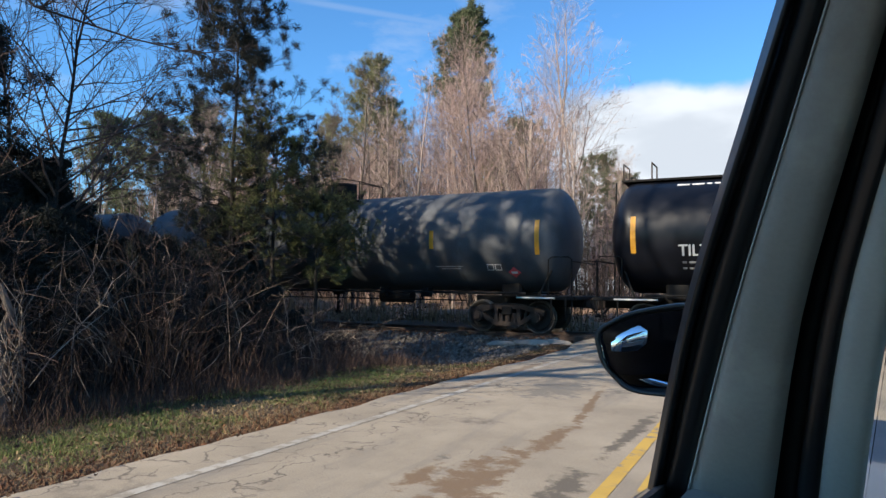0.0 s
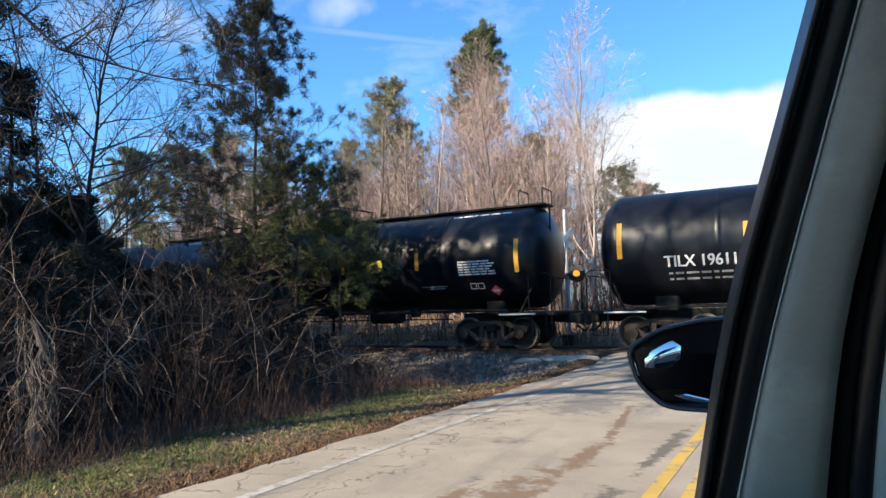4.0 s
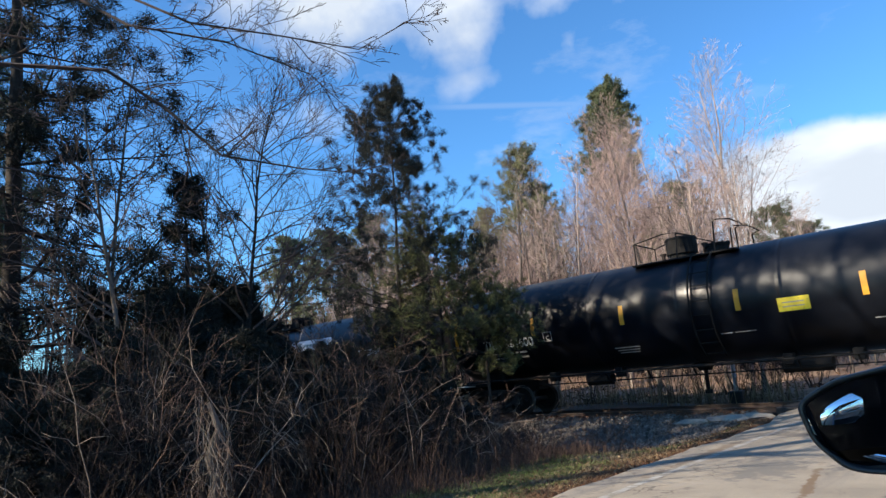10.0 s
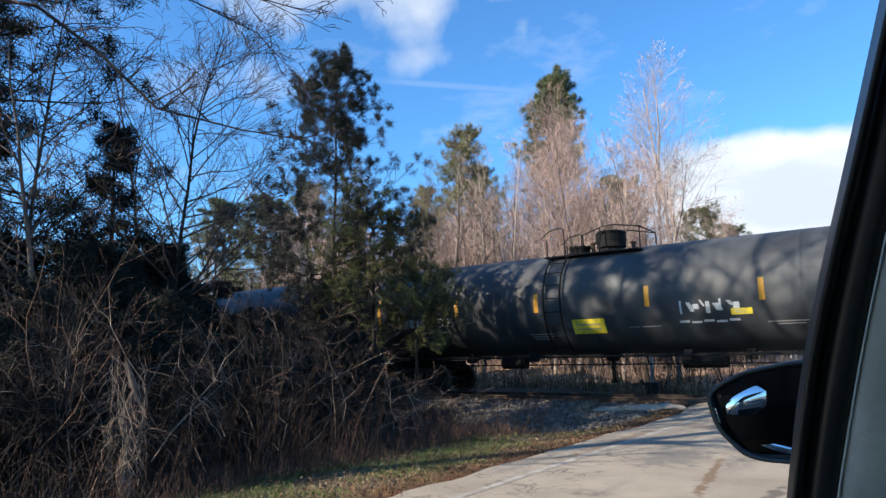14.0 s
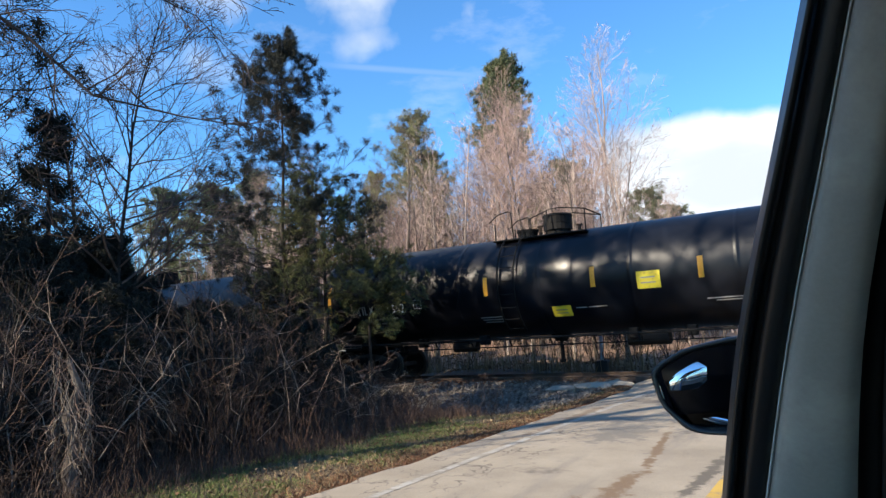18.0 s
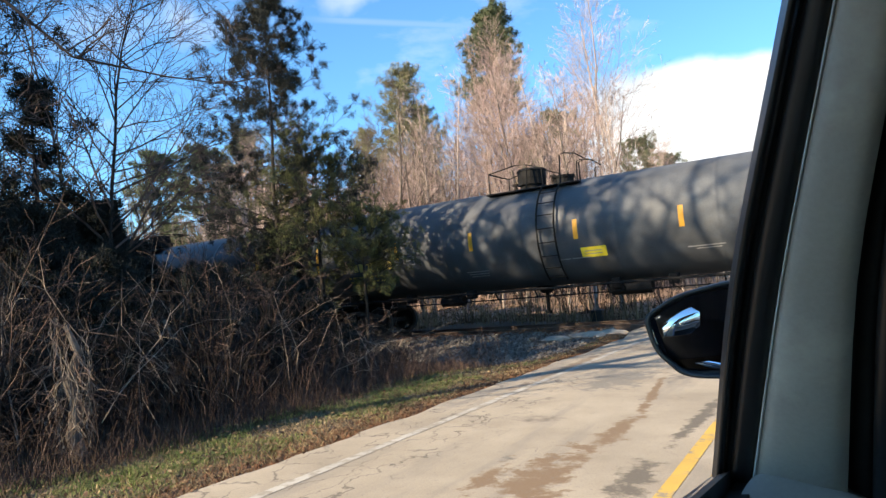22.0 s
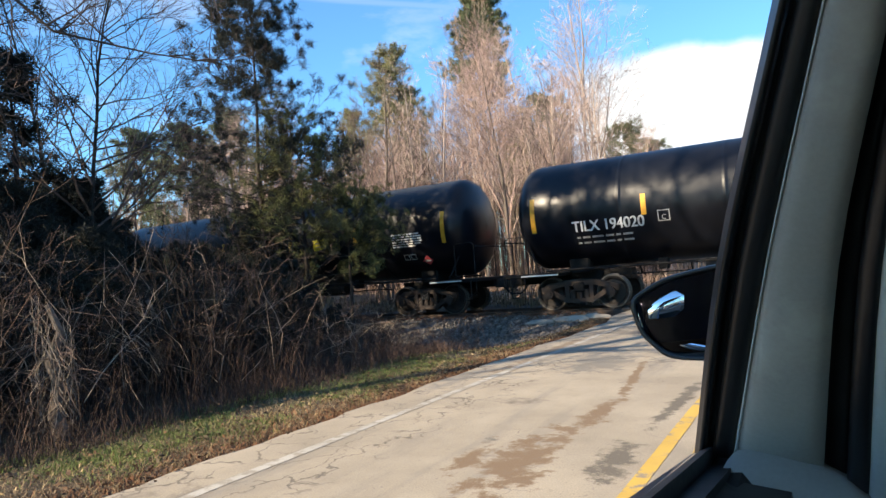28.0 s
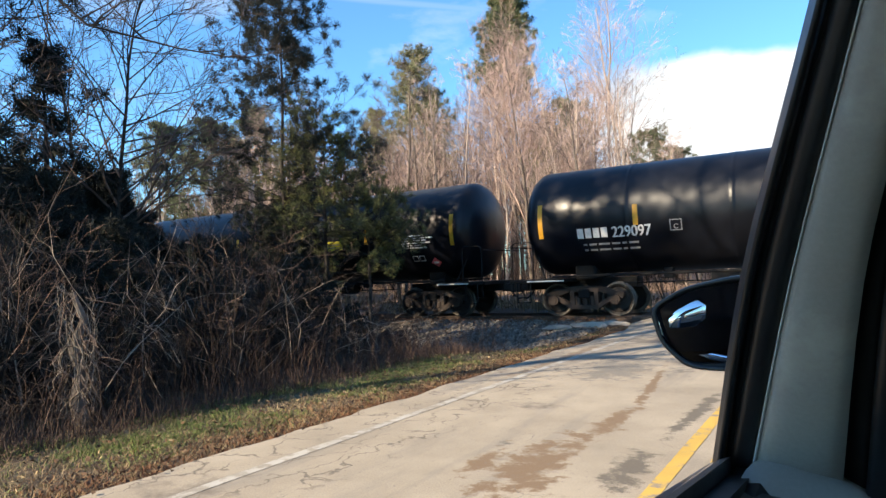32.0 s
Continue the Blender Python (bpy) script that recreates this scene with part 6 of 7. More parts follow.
# long limbs that reach over the verge
global_lines = []
spec_min = 0.004
for pts, r in REACH_LIMBS:
    line_pts = [(*p, r * (1 - 0.85 * k / (len(pts) - 1))) for k, p in enumerate(pts)]
    global_lines.append(line_pts)
    for k in range(len(pts) - 1):
        a, b = np.array(pts[k]), np.array(pts[k + 1])
        for j in range(3):
            q = a + (b - a) * rng.random()
            d = unit(unit(b - a) + rng.normal(0, 0.55, 3))
            grow(global_lines, q, d, rng.uniform(0.5, 1.3), r * 0.35, 0, [(5, 5, 0.6, 0.5, 0.02, 0.13), (4, 3, 0.6, 0.5, 0.02, 0.16), (3, 0, 0.5, 0.5, 0.0, 0.2)])
limb_tree = tagged(new("bare_tree"), "bare tree whose long limbs hang over the verge", "tree")
v, f = tube_data([[(-10.6, 0.8, -0.1, 0.16), (-10.5, 1.0, 2.5, 0.14), (-10.2, 1.4, 5.0, 0.11), (-9.9, 1.9, 7.5, 0.06)]], 8)
part("trunk", mesh_from("trunk", v, f, M["bark_dark"], True), None, limb_tree)
v, f = tube_data(global_lines, 4)
part("crown", mesh_from("crown", v, f, M["twig_shade"]), None, limb_tree, "long bare limbs")

# ---------------------------------------------------------------- thicket
def thicket_point(r):
    y = r.uniform(2.4, 12.6)
    front = -6.75 - 0.25 * max(0, y - 9)
    return front - abs(r.normal(0, 1.7)) - 0.05, y


r2 = np.random.default_rng(11)


def stem_line(r, x, y, h, rad, tilt, sag, n=5):
    d = unit(np.array([r.normal(0.03, tilt), r.normal(0, tilt), 1.0]))
    p, pts = np.array((x, y, ground_height(x, y) - 0.05)), []
    bend = r.normal(0, tilt, 3)
    for i in range(n + 1):
        pts.append((*p, rad * (1 - 0.6 * i / n)))
        d = unit(d + bend * 0.3 + r.normal(0, 0.1, 3) - np.array((0, 0, sag * i)))
        p = p + d * h / n
    return pts


stems = []
for k in range(1700):
    x, y = thicket_point(r2)
    h = r2.uniform(0.5, 1.5) * (1 + 0.35 * min(max(-7.4 - x, 0), 3))
    if y > 8.5:
        h *= 0.62
        if r2.random() < 0.5:
            continue
    stems.append(stem_line(r2, x, y, h, r2.uniform(0.002, 0.005), 0.3, 0.08, 6))
v, f = tube_data(stems, 3)
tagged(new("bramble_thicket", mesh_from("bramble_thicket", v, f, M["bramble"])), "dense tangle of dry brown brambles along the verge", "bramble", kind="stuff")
canes = []
for k in range(620):
    y = r2.uniform(2.4, 12.0)
    x = -6.5 - 0.22 * max(0, y - 9) - abs(r2.normal(0, 0.8)) + 0.25 * noise.noise((0, y * 0.9, 4))
    canes.append(stem_line(r2, x, y, r2.uniform(0.35, 1.25) * (0.7 if y > 9 else 1) * (0.8 + 0.5 * min(max(-7.2 - x, 0), 1)), r2.uniform(0.002, 0.0045), 0.2, 0.04, 5))
    if k % 3 == 0:
        q = np.array(canes[-1][3][:3])
        d2 = unit(np.array((r2.normal(0, 0.5), r2.normal(0, 0.5), 0.7)))
        canes.append([(*(q + d2 * 0.13 * i), 0.0025) for i in range(3)])
for k in range(330):
    x, y = r2.uniform(-12.5, -6.4), r2.uniform(11.2, 13.8)
    canes.append(stem_line(r2, x, y, r2.uniform(0.4, 1.1), r2.uniform(0.0025, 0.005), 0.22, 0.04, 5))
    q = np.array(canes[-1][3][:3])
    d2 = unit(np.array((r2.normal(0, 0.6), r2.normal(0, 0.6), 0.7)))
    canes.append([(*(q + d2 * 0.12 * i), 0.0025) for i in range(3)])
v, f = tube_data(canes, 3)
tagged(new("dry_canes", mesh_from("dry_canes", v, f, M["weed"])), "thin upright dry canes in front of the thicket", "weeds", kind="stuff")
# pale branches that paint sunlit twigs into the dark thicket
pale = []
for k in range(130):
    x, y = thicket_point(r2)
    z = ground_height(x, y) - 0.05
    h = r2.uniform(0.9, 2.6) * (0.5 if y > 8.5 else 1)
    d = unit(np.array([r2.normal(0.1, 0.5), r2.normal(0, 0.5), 0.9]))
    p, pts, rad = np.array((x, y, z + r2.uniform(0, 0.6))), [], r2.uniform(0.004, 0.009)
    for i in range(7):
        pts.append((*p, rad * (1 - 0.12 * i)))
        d = unit(d + r2.normal(0, 0.3, 3))
        p = p + d * h / 6
    pale.append(pts)
    for j in range(3):
        q = np.array(pts[r2.integers(2, 6)][:3])
        d2 = unit(r2.normal(0, 1, 3) + np.array((0, 0, 0.4)))
        pale.append([(*(q + d2 * 0.12 * i + r2.normal(0, 0.02, 3)), rad * 0.5 * (1 - 0.2 * i)) for i in range(4)])
v, f = tube_data(pale, 3)
tagged(new("dead_branches", mesh_from("dead_branches", v, f, M["dead_stem"])), "dead branches with a sunlit pale colour caught in the thicket", "branches", kind="stuff")
# saplings in the lighter stem brown, which carries painted sunlight
sprays = []
for j in range(6):
    lines = []
    spec_min = 0.0018
    for s in range(5):
        a = rng.uniform(0, 6.28)
        grow(lines, (0.2 * math.cos(a), 0.2 * math.sin(a), 0), (0.35 * math.cos(a), 0.35 * math.sin(a), 1), rng.uniform(1.8, 3.2), 0.0055, 0,
             [(9, 6, 0.75, 0.4, 0.02, 0.16), (5, 4, 0.8, 0.5, -0.02, 0.22), (4, 0, 0.7, 0.5, -0.03, 0.25)])
    vv, ff = tube_data(lines, 3)
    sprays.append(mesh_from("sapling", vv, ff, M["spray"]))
for k in range(38):
    y = r2.uniform(2.6, 11.5)
    x = -7.7 - 0.22 * max(0, y - 9) - abs(r2.normal(0, 1.3))
    s = r2.uniform(0.6, 1.15) * (0.5 if y > 9 else 1)
    o = tagged(new("sapling", sprays[k % 6]), "thin leafless sapling with sunlight painted into its twig colour", "sapling", "saplings of the thicket")
    o.matrix_basis = pose(x, y, ground_height(x, y) - 0.05, 0, 0, r2.uniform(0, 360))
    o.scale = (s, s, s)
shrubs = []
for j in range(5):
    lines = []
    spec_min = 0.0028
    for s in range(9):
        a = rng.uniform(0, 6.28)
        grow(lines, (0.15 * math.cos(a), 0.15 * math.sin(a), 0), (0.4 * math.cos(a), 0.4 * math.sin(a), 1), rng.uniform(1.4, 2.9), 0.011, 0,
             [(7, 8, 0.6, 0.45, 0.02, 0.12), (5, 5, 0.7, 0.5, 0.0, 0.18), (4, 0, 0.7, 0.5, 0.0, 0.22)])
    vv, ff = tube_data(lines, 3)
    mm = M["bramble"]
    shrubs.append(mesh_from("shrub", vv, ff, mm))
for k in range(26):
    x, y = thicket_point(r2)
    x -= 0.3
    s = r2.uniform(0.55, 1.0) * (0.45 if y > 8.5 else 1)
    o = tagged(new("shrub", shrubs[k % 5]), "leafless tangled shrub in the thicket", "shrub", "shrubs of the thicket")
    o.matrix_basis = pose(x, y, ground_height(x, y) - 0.05, 0, 0, r2.uniform(0, 360))
    o.scale = (s, s, s)


def vine_stump(x, y, h, seed):
    """A dead trunk wrapped in dry vines, with shoots standing out of it."""
    r = np.random.default_rng(seed)
    t = tagged(new("vine_stump"), "dead trunk wrapped in dry tan vines at the verge", "stump")
    v, f = tube_data([[(0.05 * math.sin(2 * k), 0.05 * math.cos(3 * k), h * k / 5, 0.09 - 0.012 * k) for k in range(6)]], 8)
    part("trunk", mesh_from("trunk", v, f, M["bark_grey"], True), None, t)
    vines, shoots = [], []
    for k in range(46):
        a, turn, z0 = r.uniform(0, 6.28), r.normal(0, 1.6), r.uniform(0, 0.35) * h
        top = r.uniform(0.55, 1.08) * h
        vines.append([((0.1 + 0.13 * r.random()) * math.cos(a + turn * i / 7) + r.normal(0, 0.03), (0.1 + 0.13 * r.random()) * math.sin(a + turn * i / 7) + r.normal(0, 0.03), z0 + (top - z0) * i / 7, 0.006 - 0.0005 * i) for i in range(8)])
    for k in range(60):
        a, z = r.uniform(0, 6.28), r.uniform(0.25, 1.0) * h
        d, p, q = np.array((math.cos(a), math.sin(a), r.uniform(-0.3, 0.6))), np.array((0.1 * math.cos(a), 0.1 * math.sin(a), z)), []
        n, ln = 5, r.uniform(0.25, 0.75)
        for i in range(n + 1):
            q.append((*p, 0.005 - 0.0005 * i))
            d = unit(d + r.normal(0, 0.22, 3) - np.array((0, 0, 0.12)))
            p = p + d * ln / n
        shoots.append(q)
    v, f = tube_data(vines, 3)
    part("vine_tangle", mesh_from("vine_tangle", v, f, M["dead_stem"]), None, t, "dry tan vines")
    v, f = tube_data(shoots, 3)
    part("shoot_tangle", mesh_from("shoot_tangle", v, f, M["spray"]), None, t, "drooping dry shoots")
    t.matrix_basis = pose(x, y, ground_height(x, y) - 0.05)


vine_stump(-7.1, 4.12, 1.45, 41)
vine_stump(-8.3, 6.2, 1.4, 43)
vine_stump(-9.3, 8.3, 1.4, 44)
for k, (x, y, h, lean) in enumerate(((-7.7, 3.85, 1.7, (-0.15, 0.1, 1)), (-8.6, 4.0, 2.0, (0.25, -0.1, 1)), (-9.4, 7.6, 1.9, (0.1, 0.25, 1)), (-9.9, 9.8, 1.6, (0.4, 0.2, 1)), (-10.6, 11.6, 1.8, (0.6, 0.1, 1)))):
    lines = []
    spec_min = 0.004
    grow(lines, (0, 0, 0), lean, h, 0.015, 0, [(8, 5, 0.6, 0.5, 0.0, 0.12), (6, 3, 0.7, 0.5, 0.0, 0.2), (4, 0, 0.7, 0.5, 0.0, 0.25)])
    t = tagged(new("dead_sapling"), "bleached dead sapling leaning out of the thicket", "sapling", "dead saplings")
    v, f = tube_data(lines[:1], 6)
    part("trunk", mesh_from("trunk", v, f, M["dead_stem"], True), None, t)
    v, f = tube_data(lines[1:], 4)
    part("branches", mesh_from("branches", v, f, M["dead_stem"]), None, t)
    t.matrix_basis = pose(x, y, ground_height(x, y) - 0.05, 0, 0, 0)


def tuft_mesh(name, count, place, lo, hi, width, material, seed, flop=0.35):
    r = np.random.default_rng(seed)
    xy = np.array([place(r) for _ in range(count)])
    z = np.array([ground_height(x, y) for x, y in xy]) - 0.03
    n = len(xy)
    c = np.column_stack((xy, z))
    h = r.uniform(lo, hi, n)[:, None]
    d = np.column_stack((r.normal(0, flop, n), r.normal(0, flop, n), np.ones(n)))
    d /= np.linalg.norm(d, axis=1)[:, None]
    a = r.uniform(0, 6.28, n)
    side = np.column_stack((np.cos(a), np.sin(a), np.zeros(n))) * width
    bend = np.column_stack((r.normal(0, 0.5, n), r.normal(0, 0.5, n), -0.2 * np.ones(n)))
    v = np.empty((n, 5, 3))
    mid = c + d * h * 0.6
    v[:, 0], v[:, 1], v[:, 2], v[:, 3], v[:, 4] = c - side, c + side, mid + side * 0.7, mid - side * 0.7, mid + (d * 0.5 + bend * 0.4) * h * 0.6
    k = np.arange(n)[:, None] * 5
    faces = (k + np.array([0, 1, 2, 3])).tolist() + (k + np.array([3, 2, 4])).tolist()
    return mesh_from(name, v.reshape(-1, 3), faces, material)


def verge(r):
    while True:
        x, y = r.uniform(-6.8, -4.6), r.uniform(0.5, 15.5)
        if r.random() < 0.1 + 0.9 * (noise.noise((x * 1.3, y * 0.9, 5)) > 0.02) and x < -5.05 - 0.3 * noise.noise((0, y, 0)):
            return x, y


r4 = np.random.default_rng(51)
CLUMPS = [(*verge(r4), r4.uniform(0.04, 0.13)) for k in range(1500)]


def clumped(r):
    x, y, w = CLUMPS[r.integers(len(CLUMPS))]
    return x + r.normal(0, w), y + r.normal(0, w)


tagged(new("grass", tuft_mesh("grass", 56000, clumped, 0.02, 0.085, 0.003, M["grass"], 3, 0.95)), "short patchy green winter grass on the verge", "grass", kind="stuff")
tagged(new("dry_grass", tuft_mesh("dry_grass", 40000, lambda r: (-4.7 - abs(r.normal(0, 1.3)), r.uniform(0.5, 16.5)), 0.03, 0.12, 0.0028, M["grass_dry"], 4, 1.5)), "matted straw-coloured dead grass along the road's edge", "grass", kind="stuff")
tagged(new("dead_weeds", tuft_mesh("dead_weeds", 6500, lambda r: (-6.3 - abs(r.normal(0, 0.8)) - 0.2 * noise.noise((0, r.random() * 9, 0)), r.uniform(0.5, 12.0)), 0.08, 0.42, 0.0035, M["weed"], 6, 0.45)), "tall dead weeds before the thicket", "weeds", kind="stuff")


def leaves(name, count, place, size, material, label, seed):
    r = np.random.default_rng(seed)
    xy = np.array([place(r) for _ in range(count)])
    z = np.array([max(ground_height(x, y), -9) for x, y in xy]) + r.uniform(0.0, 0.05, count)
    c = np.column_stack((xy, z))
    q = r.normal(0, 1, (count, 2, 3)) * np.array((1, 1, 0.45))
    q /= np.linalg.norm(q, axis=2)[:, :, None]
    s = size * r.uniform(0.5, 1.3, count)[:, None]
    v = np.stack((c - q[:, 0] * s, c + q[:, 1] * s * 0.6, c + q[:, 0] * s, c - q[:, 1] * s * 0.6), axis=1)
    return tagged(new(name, mesh_from(name, v.reshape(-1, 3), np.arange(count * 4).reshape(-1, 4).tolist(), material)), label, "leaves", kind="stuff")


leaves("fallen_leaves", 3600, lambda r: (-4.5 - abs(r.normal(0, 1.5)), r.uniform(0.5, 16.5)), 0.022, M["leaf_dry"], "dry brown leaves scattered over the verge", 8)
tagged(new("pine_straw", tuft_mesh("pine_straw", 26000, lambda r: (-4.5 - abs(r.normal(0, 0.42)) + 0.08 * noise.noise((0, r.random() * 40, 0)), r.uniform(0.5, 17.0)), 0.02, 0.07, 0.006, M["straw"], 14, 1.2)), "reddish pine straw along the edge of the road", "straw", kind="stuff")
leaves("pale_leaves", 900, lambda r: (-4.9 - abs(r.normal(0, 1.3)), r.uniform(0.5, 16.0)), 0.024, M["grass_dry"], "pale curled leaves scattered over the verge", 18)
r5 = np.random.default_rng(61)
shoulder = []
for k in range(2600):
    x, y = r5.uniform(-19, -5.4), TY - 1.35 - abs(r5.normal(0, 0.28))
    z = bed_height(x, y) + r5.uniform(0.01, 0.07)
    d = unit(r5.normal(0, 1, 3) * np.array((1, 1, 0.4))) * r5.uniform(0.05, 0.14)
    shoulder.append([(x, y, z, 0.012), (x + d[0], y + d[1], z + abs(d[2]), 0.004)])
v, f = ribbon_data(shoulder)
tagged(new("dry_litter", mesh_from("dry_litter", v, f, M["straw"])), "reddish dead weeds along the shoulder of the line", "weeds", kind="stuff")
leaves("woodland_leaves", 9000, lambda r: (r.uniform(-30, 2), 22.3 + abs(r.normal(0, 4))), 0.09, M["leaf_dry"], "brown leaves on the bank behind the line", 9)

# ---------------------------------------------------------------- woods beyond the line
limb_share = 0.36
KINDS = {"pale": ("bark_pale", "twig_pale", "tall bare tree with a pale straight trunk", dict(kids=24, spread=0.6, ratio=0.34, subs=(7, 5), thin=0.005, fork=0.3)),
         "brown": ("bark_grey", "twig_brown", "bare brown woodland tree", dict(kids=26, spread=0.7, ratio=0.36, subs=(7, 5), thin=0.005, fork=0.25)),
         "red": ("bark_grey", "twig_red", "bare tree with a dense fan of reddish twigs", dict(kids=42, spread=0.52, ratio=0.42, subs=(9, 7), thin=0.0042, fork=0.14)),
         "vase": ("bark_pale", "twig_haze", "tall bare tree with a wide hazy crown", dict(kids=15, spread=0.6, ratio=0.42, subs=(9, 9), thin=0.0034, fork=0.4))}
protos = {kind: [] for kind in KINDS}
for kind, (bark, twig, words, shape) in KINDS.items():
    for j in range(2 if kind in ("red", "vase") else 3):
        t = bare_tree("bare_tree", 12.0, 0.1, M[bark], M[twig], words, lift=0.05, fine=3, flat=0.015, **shape)
        t["group"] = "bare trees of the wood"
        protos[kind].append(t)
limb_share = 0.62
first = {id(t): True for ts in protos.values() for t in ts}


def plant(proto, x, y, s, turn):
    z = ground_height(x, y) - 0.1
    if first.pop(id(proto), None):
        proto.matrix_basis = pose(x, y, z, 0, 0, turn)
        proto.scale = (s, s, s)
        return proto
    o = copy_thing(proto, pose(x, y, z, rng.normal(0, 1.5), rng.normal(0, 1.5), turn))
    o.scale = (s, s, s)
    return o


for k in range(210):
    y = 25.0 + 40 * rng.random() ** 1.2
    x = -0.30 * y - rng.uniform(-1, 1.15) * y * 0.75 - 1
    if x > -4.5 and x < 4.5:
        continue
    kind = ("pale", "brown", "brown", "red")[rng.integers(4)]
    s = rng.uniform(0.6, 1.05) * (0.85 if x > -6 else 1.0) * (0.6 if -0.27 < x / y < 0 else 1.0)
    plant(protos[kind][rng.integers(len(protos[kind]))], x, y, s, rng.uniform(0, 360))
for k in range(190):
    y = 23.6 + 14 * rng.random() ** 1.3
    x = rng.uniform(-50, -5.5) if k % 6 else rng.uniform(4.5, 14)
    if k > 155:
        x, y = rng.uniform(-34, -23), rng.uniform(0, 15)
    o = tagged(new("shrub", shrubs[k % 5]), "leafless brown shrub on the wooded bank", "shrub", "shrubs of the bank")
    s = rng.uniform(0.7, 1.5)
    o.matrix_basis = pose(x, y, ground_height(x, y) - 0.05, 0, 0, rng.uniform(0, 360))
    o.scale = (s, s, s)
for x, y, s, kind in FAR_BARE:
    plant(protos[kind][rng.integers(len(protos[kind]))], x, y, s, rng.uniform(0, 360))


def stem_wood(name, count, seed, material, label, y0, y1, h0, h1, west=None, w=1.0):
    """A crowd of slender leafless stems, each with forked twigs."""
    r = np.random.default_rng(seed)
    lines = []
    for k in range(count):
        y = r.uniform(y0, y1)
        x = -0.32 * y + r.uniform(-1, 1) * y * 0.85
        if west:
            x = r.uniform(*west)
            if 15.5 < y < 22.5:
                continue
        elif -5.5 < x < 5:
            continue
        low = 0.6 if -0.27 < x / max(y, 1) < 0 else 1.0
        h, b = r.uniform(h0, h1) * low, np.array((x, y, ground_height(x, y) - 0.1))
        lean = np.array((r.normal(0, 0.04), r.normal(0, 0.04), 1.0))
        sway = r.normal(0, 0.12, 2)
        at = lambda f: b + lean * h * f + np.array((sway[0], sway[1], 0)) * math.sin(3.0 * f)
        lines.append([(*at(f), w * (0.045 * (1 - 0.85 * f) + 0.006)) for f in (0, 0.25, 0.5, 0.75, 1.0)])
        for j in range(16):
            f = r.uniform(0.25, 1.0)
            az = r.uniform(0, 6.28)
            ln = h * r.uniform(0.1, 0.24) * (1.2 - f)
            d = unit(np.array((math.cos(az), math.sin(az), r.uniform(0.4, 1.5)))) * ln
            p = at(f)
            mid = p + d * 0.55 + r.normal(0, 0.06 * ln, 3)
            end = p + d + np.array((0, 0, 0.25 * ln))
            lines.append([(*p, 0.011 * w), (*mid, 0.008 * w), (*end, 0.004 * w)])
            for q, l2 in ((mid, 0.5), (p + d * 0.3, 0.45), (p + d * 0.8, 0.4)):
                d2 = unit(unit(d) + r.normal(0, 0.45, 3)) * ln * l2
                lines.append([(*q, 0.006 * w), (*(q + d2), 0.003 * w)])
    v, f = ribbon_data(lines)
    tagged(new(name, mesh_from(name, v, f, material)), label, "woods", kind="stuff")


def stem_wood_end():
    """Trees that close the view where the road bends away."""
    for k in range(34):
        x = -16 + 34 * (k + rng.random()) / 34
        plant(protos[("pale", "brown", "red")[k % 3]][k % 2], x, rng.uniform(72, 92), rng.uniform(0.5, 0.75), rng.uniform(0, 360))
        if k % 3 == 0:
            plant(pines[k % 2 + 1], x + 0.7, rng.uniform(66, 84), rng.uniform(0.5, 0.75), rng.uniform(0, 360))
    for k in range(40):
        x = rng.uniform(-16, 18)
        o = tagged(new("shrub", shrubs[k % 5]), "leafless brown shrub where the road bends", "shrub", "shrubs of the bank")
        o.matrix_basis = pose(x, rng.uniform(62, 76), 0.6, 0, 0, rng.uniform(0, 360))
        o.scale = (1.6, 1.6, 1.5)


stem_wood("distant_wood", 520, 24, M["twig_pale"], "crowded slender bare trees west of the thicket", 6, 52, 5.0, 9.5, (-58, -23), 1.2)
stem_wood("distant_wood", 380, 25, M["twig_brown"], "crowded brown bare trees west of the thicket", 6, 52, 4.0, 9.0, (-58, -23), 1.2)
stem_wood("distant_wood", 300, 21, M["twig_pale"], "crowded slender bare trees far behind the line", 36, 66, 7, 12.5)
stem_wood("distant_wood", 420, 23, M["twig_brown"], "crowded brown bare trees behind the line", 34, 70, 5, 11)
stem_wood("distant_wood", 420, 22, M["twig_red"], "crowded reddish bare saplings behind the line", 28, 58, 4, 9)
r3 = np.random.default_rng(31)
weeds = []
for k in range(1500):
    x, y = r3.uniform(-30, -5.6), 21.6 + abs(r3.normal(0, 1.3))
    h = r3.uniform(0.4, 1.5)
    z = ground_height(x, y) - 0.35
    weeds.append([(x, y, z, 0.014), (x + r3.normal(0, 0.05), y, z + h * 0.6, 0.012), (x + r3.normal(0, 0.12), y, z + h, 0.006)])
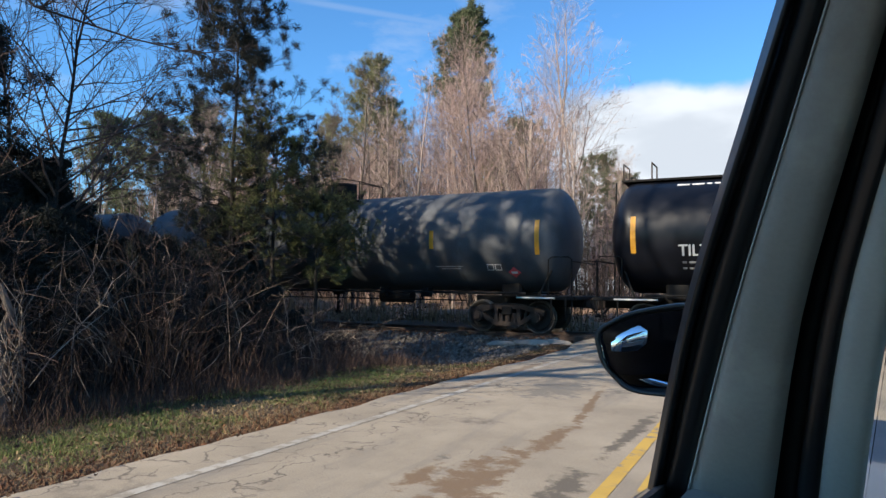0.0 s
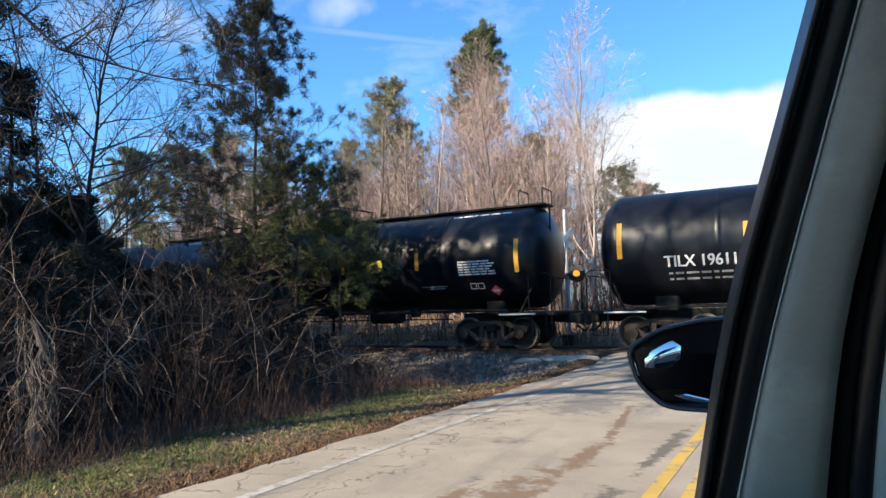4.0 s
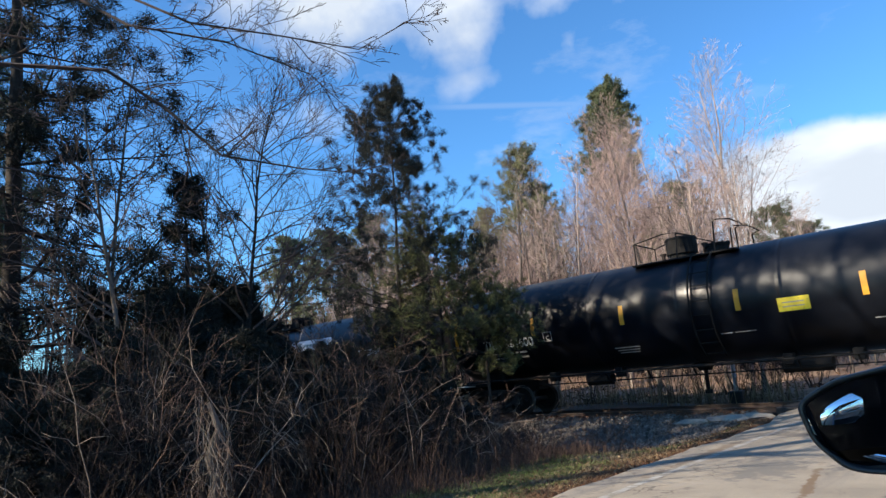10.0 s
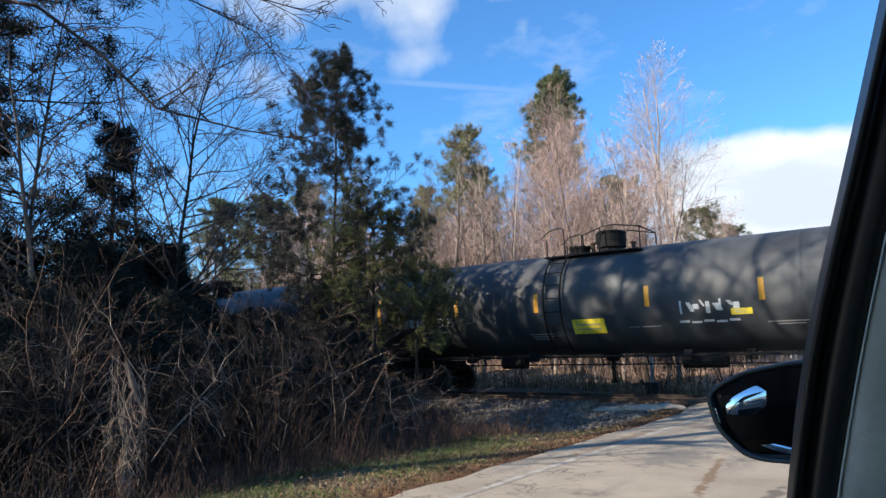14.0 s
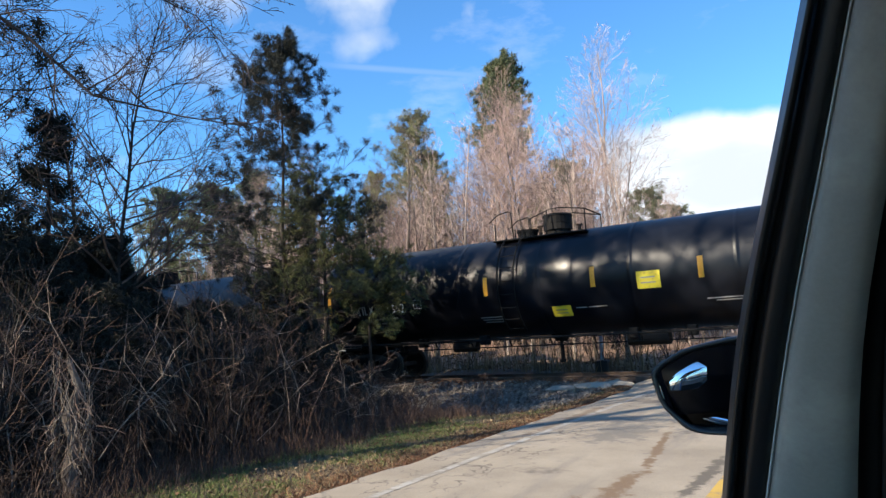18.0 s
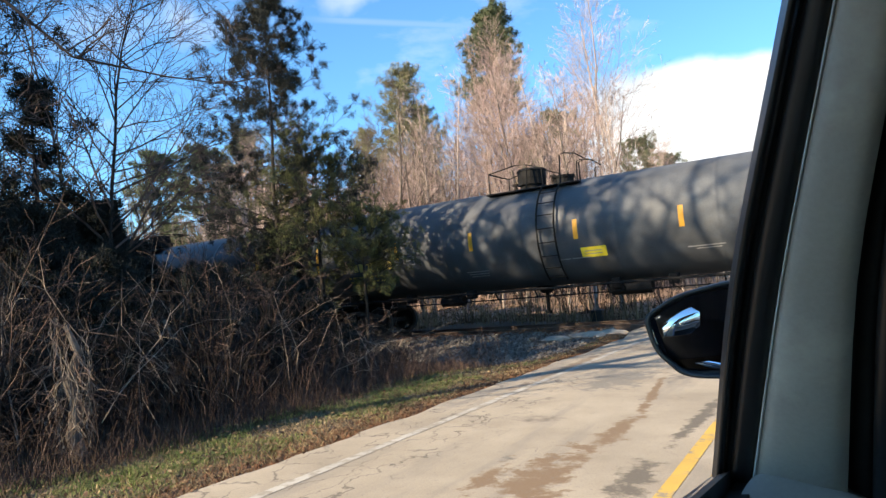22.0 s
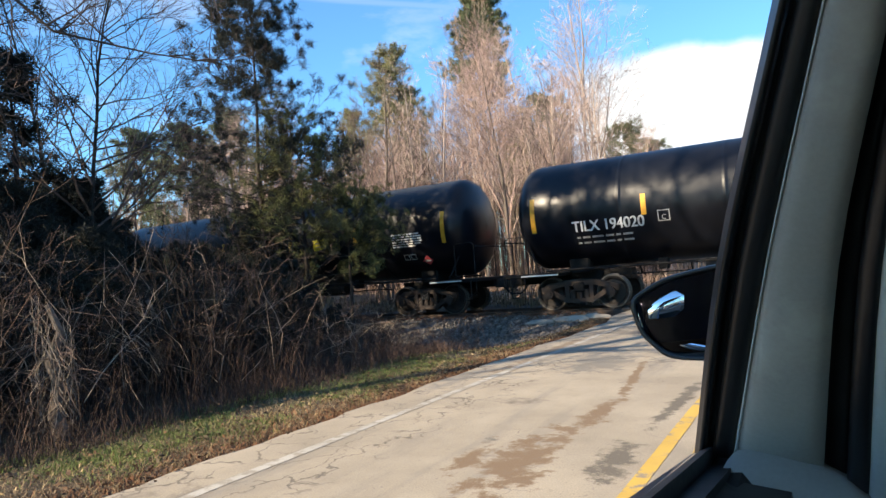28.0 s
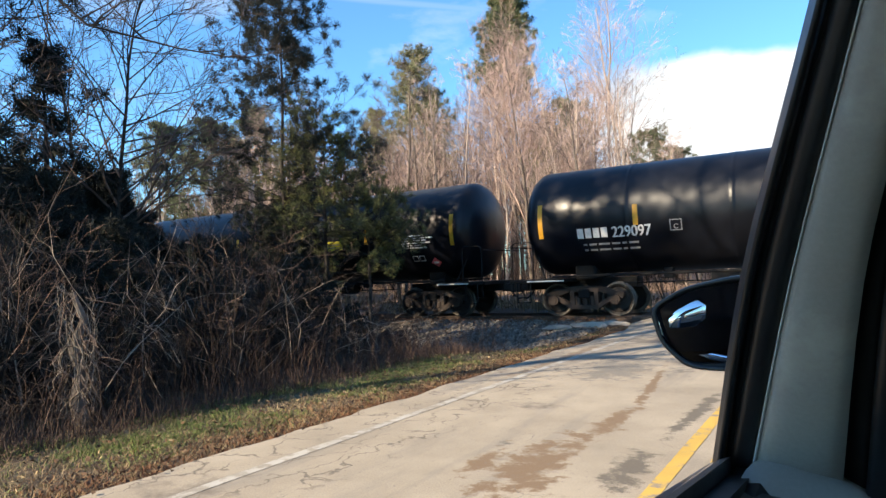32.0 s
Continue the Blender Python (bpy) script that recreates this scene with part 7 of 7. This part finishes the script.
v, f = ribbon_data(weeds)
tagged(new("bank_weeds", mesh_from("bank_weeds", v, f, M["grass_dry"])), "dead upright weeds on the bank behind the line", "weeds", kind="stuff")
pines = []
for j in range(3):
    # the third pine takes the needles with sunlight painted in
    t = pine("pine_tree", 14.0, 0.12, ("tall green pine with a dense top in the wood", "bushy green pine in the wood", "broad olive pine with sunlight painted into its needles")[j], M[("needle_mid", "needle_mid", "needle_far")[j]], M["bark_pale"], bare_to=(0.6, 0.18, 0.3)[j],
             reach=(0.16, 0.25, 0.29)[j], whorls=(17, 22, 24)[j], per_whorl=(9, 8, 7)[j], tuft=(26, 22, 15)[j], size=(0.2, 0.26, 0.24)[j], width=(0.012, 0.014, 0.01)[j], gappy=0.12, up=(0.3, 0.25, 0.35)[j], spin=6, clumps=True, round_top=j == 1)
    t["group"] = "pines of the wood"
    pines.append(t)
    first[id(t)] = True
stem_wood_end()
# unseen pines added west of the thicket to shade the far end of the train
for k, (x, y) in enumerate(((-22, 2.5), (-25.5, 4.5), (-29, 5), (-32, 7), (-36, 6), (-27, 1), (-40, 8))):
    plant(pines[1], x, y, 1.0 + 0.06 * (k % 3), 70 * k)
for x, y, s, j in FAR_PINES:
    plant(pines[j], x, y, s, rng.uniform(0, 360))
for k in range(26):
    y = rng.uniform(38, 66)
    x = -0.3 * y - rng.uniform(-1.1, 1.1) * y * 0.8
    if -5 < x < 5:
        continue
    plant(pines[rng.integers(3)], x, y, rng.uniform(0.55, 0.85) * (0.6 if -0.27 < x / y < 0 else 1.0), rng.uniform(0, 360))
# trees behind the car, on both sides of the road
for k in range(46):
    side = -1 if k % 2 else 1
    x = side * rng.uniform(9, 26) - 2
    y = rng.uniform(-48, -6) if side < 0 else rng.uniform(-45, 12)
    if side < 0:
        x -= 7
    if side > 0 and y > 4:
        x += 6
    kind = ("pale", "brown", "red")[k % 3]
    if k % 3 == 0:
        plant(pines[k % 3], x, y, rng.uniform(0.6, 0.8), rng.uniform(0, 360))
    else:
        plant(protos[kind][k % 2], x, y, rng.uniform(0.7, 1.0), rng.uniform(0, 360))


motions()
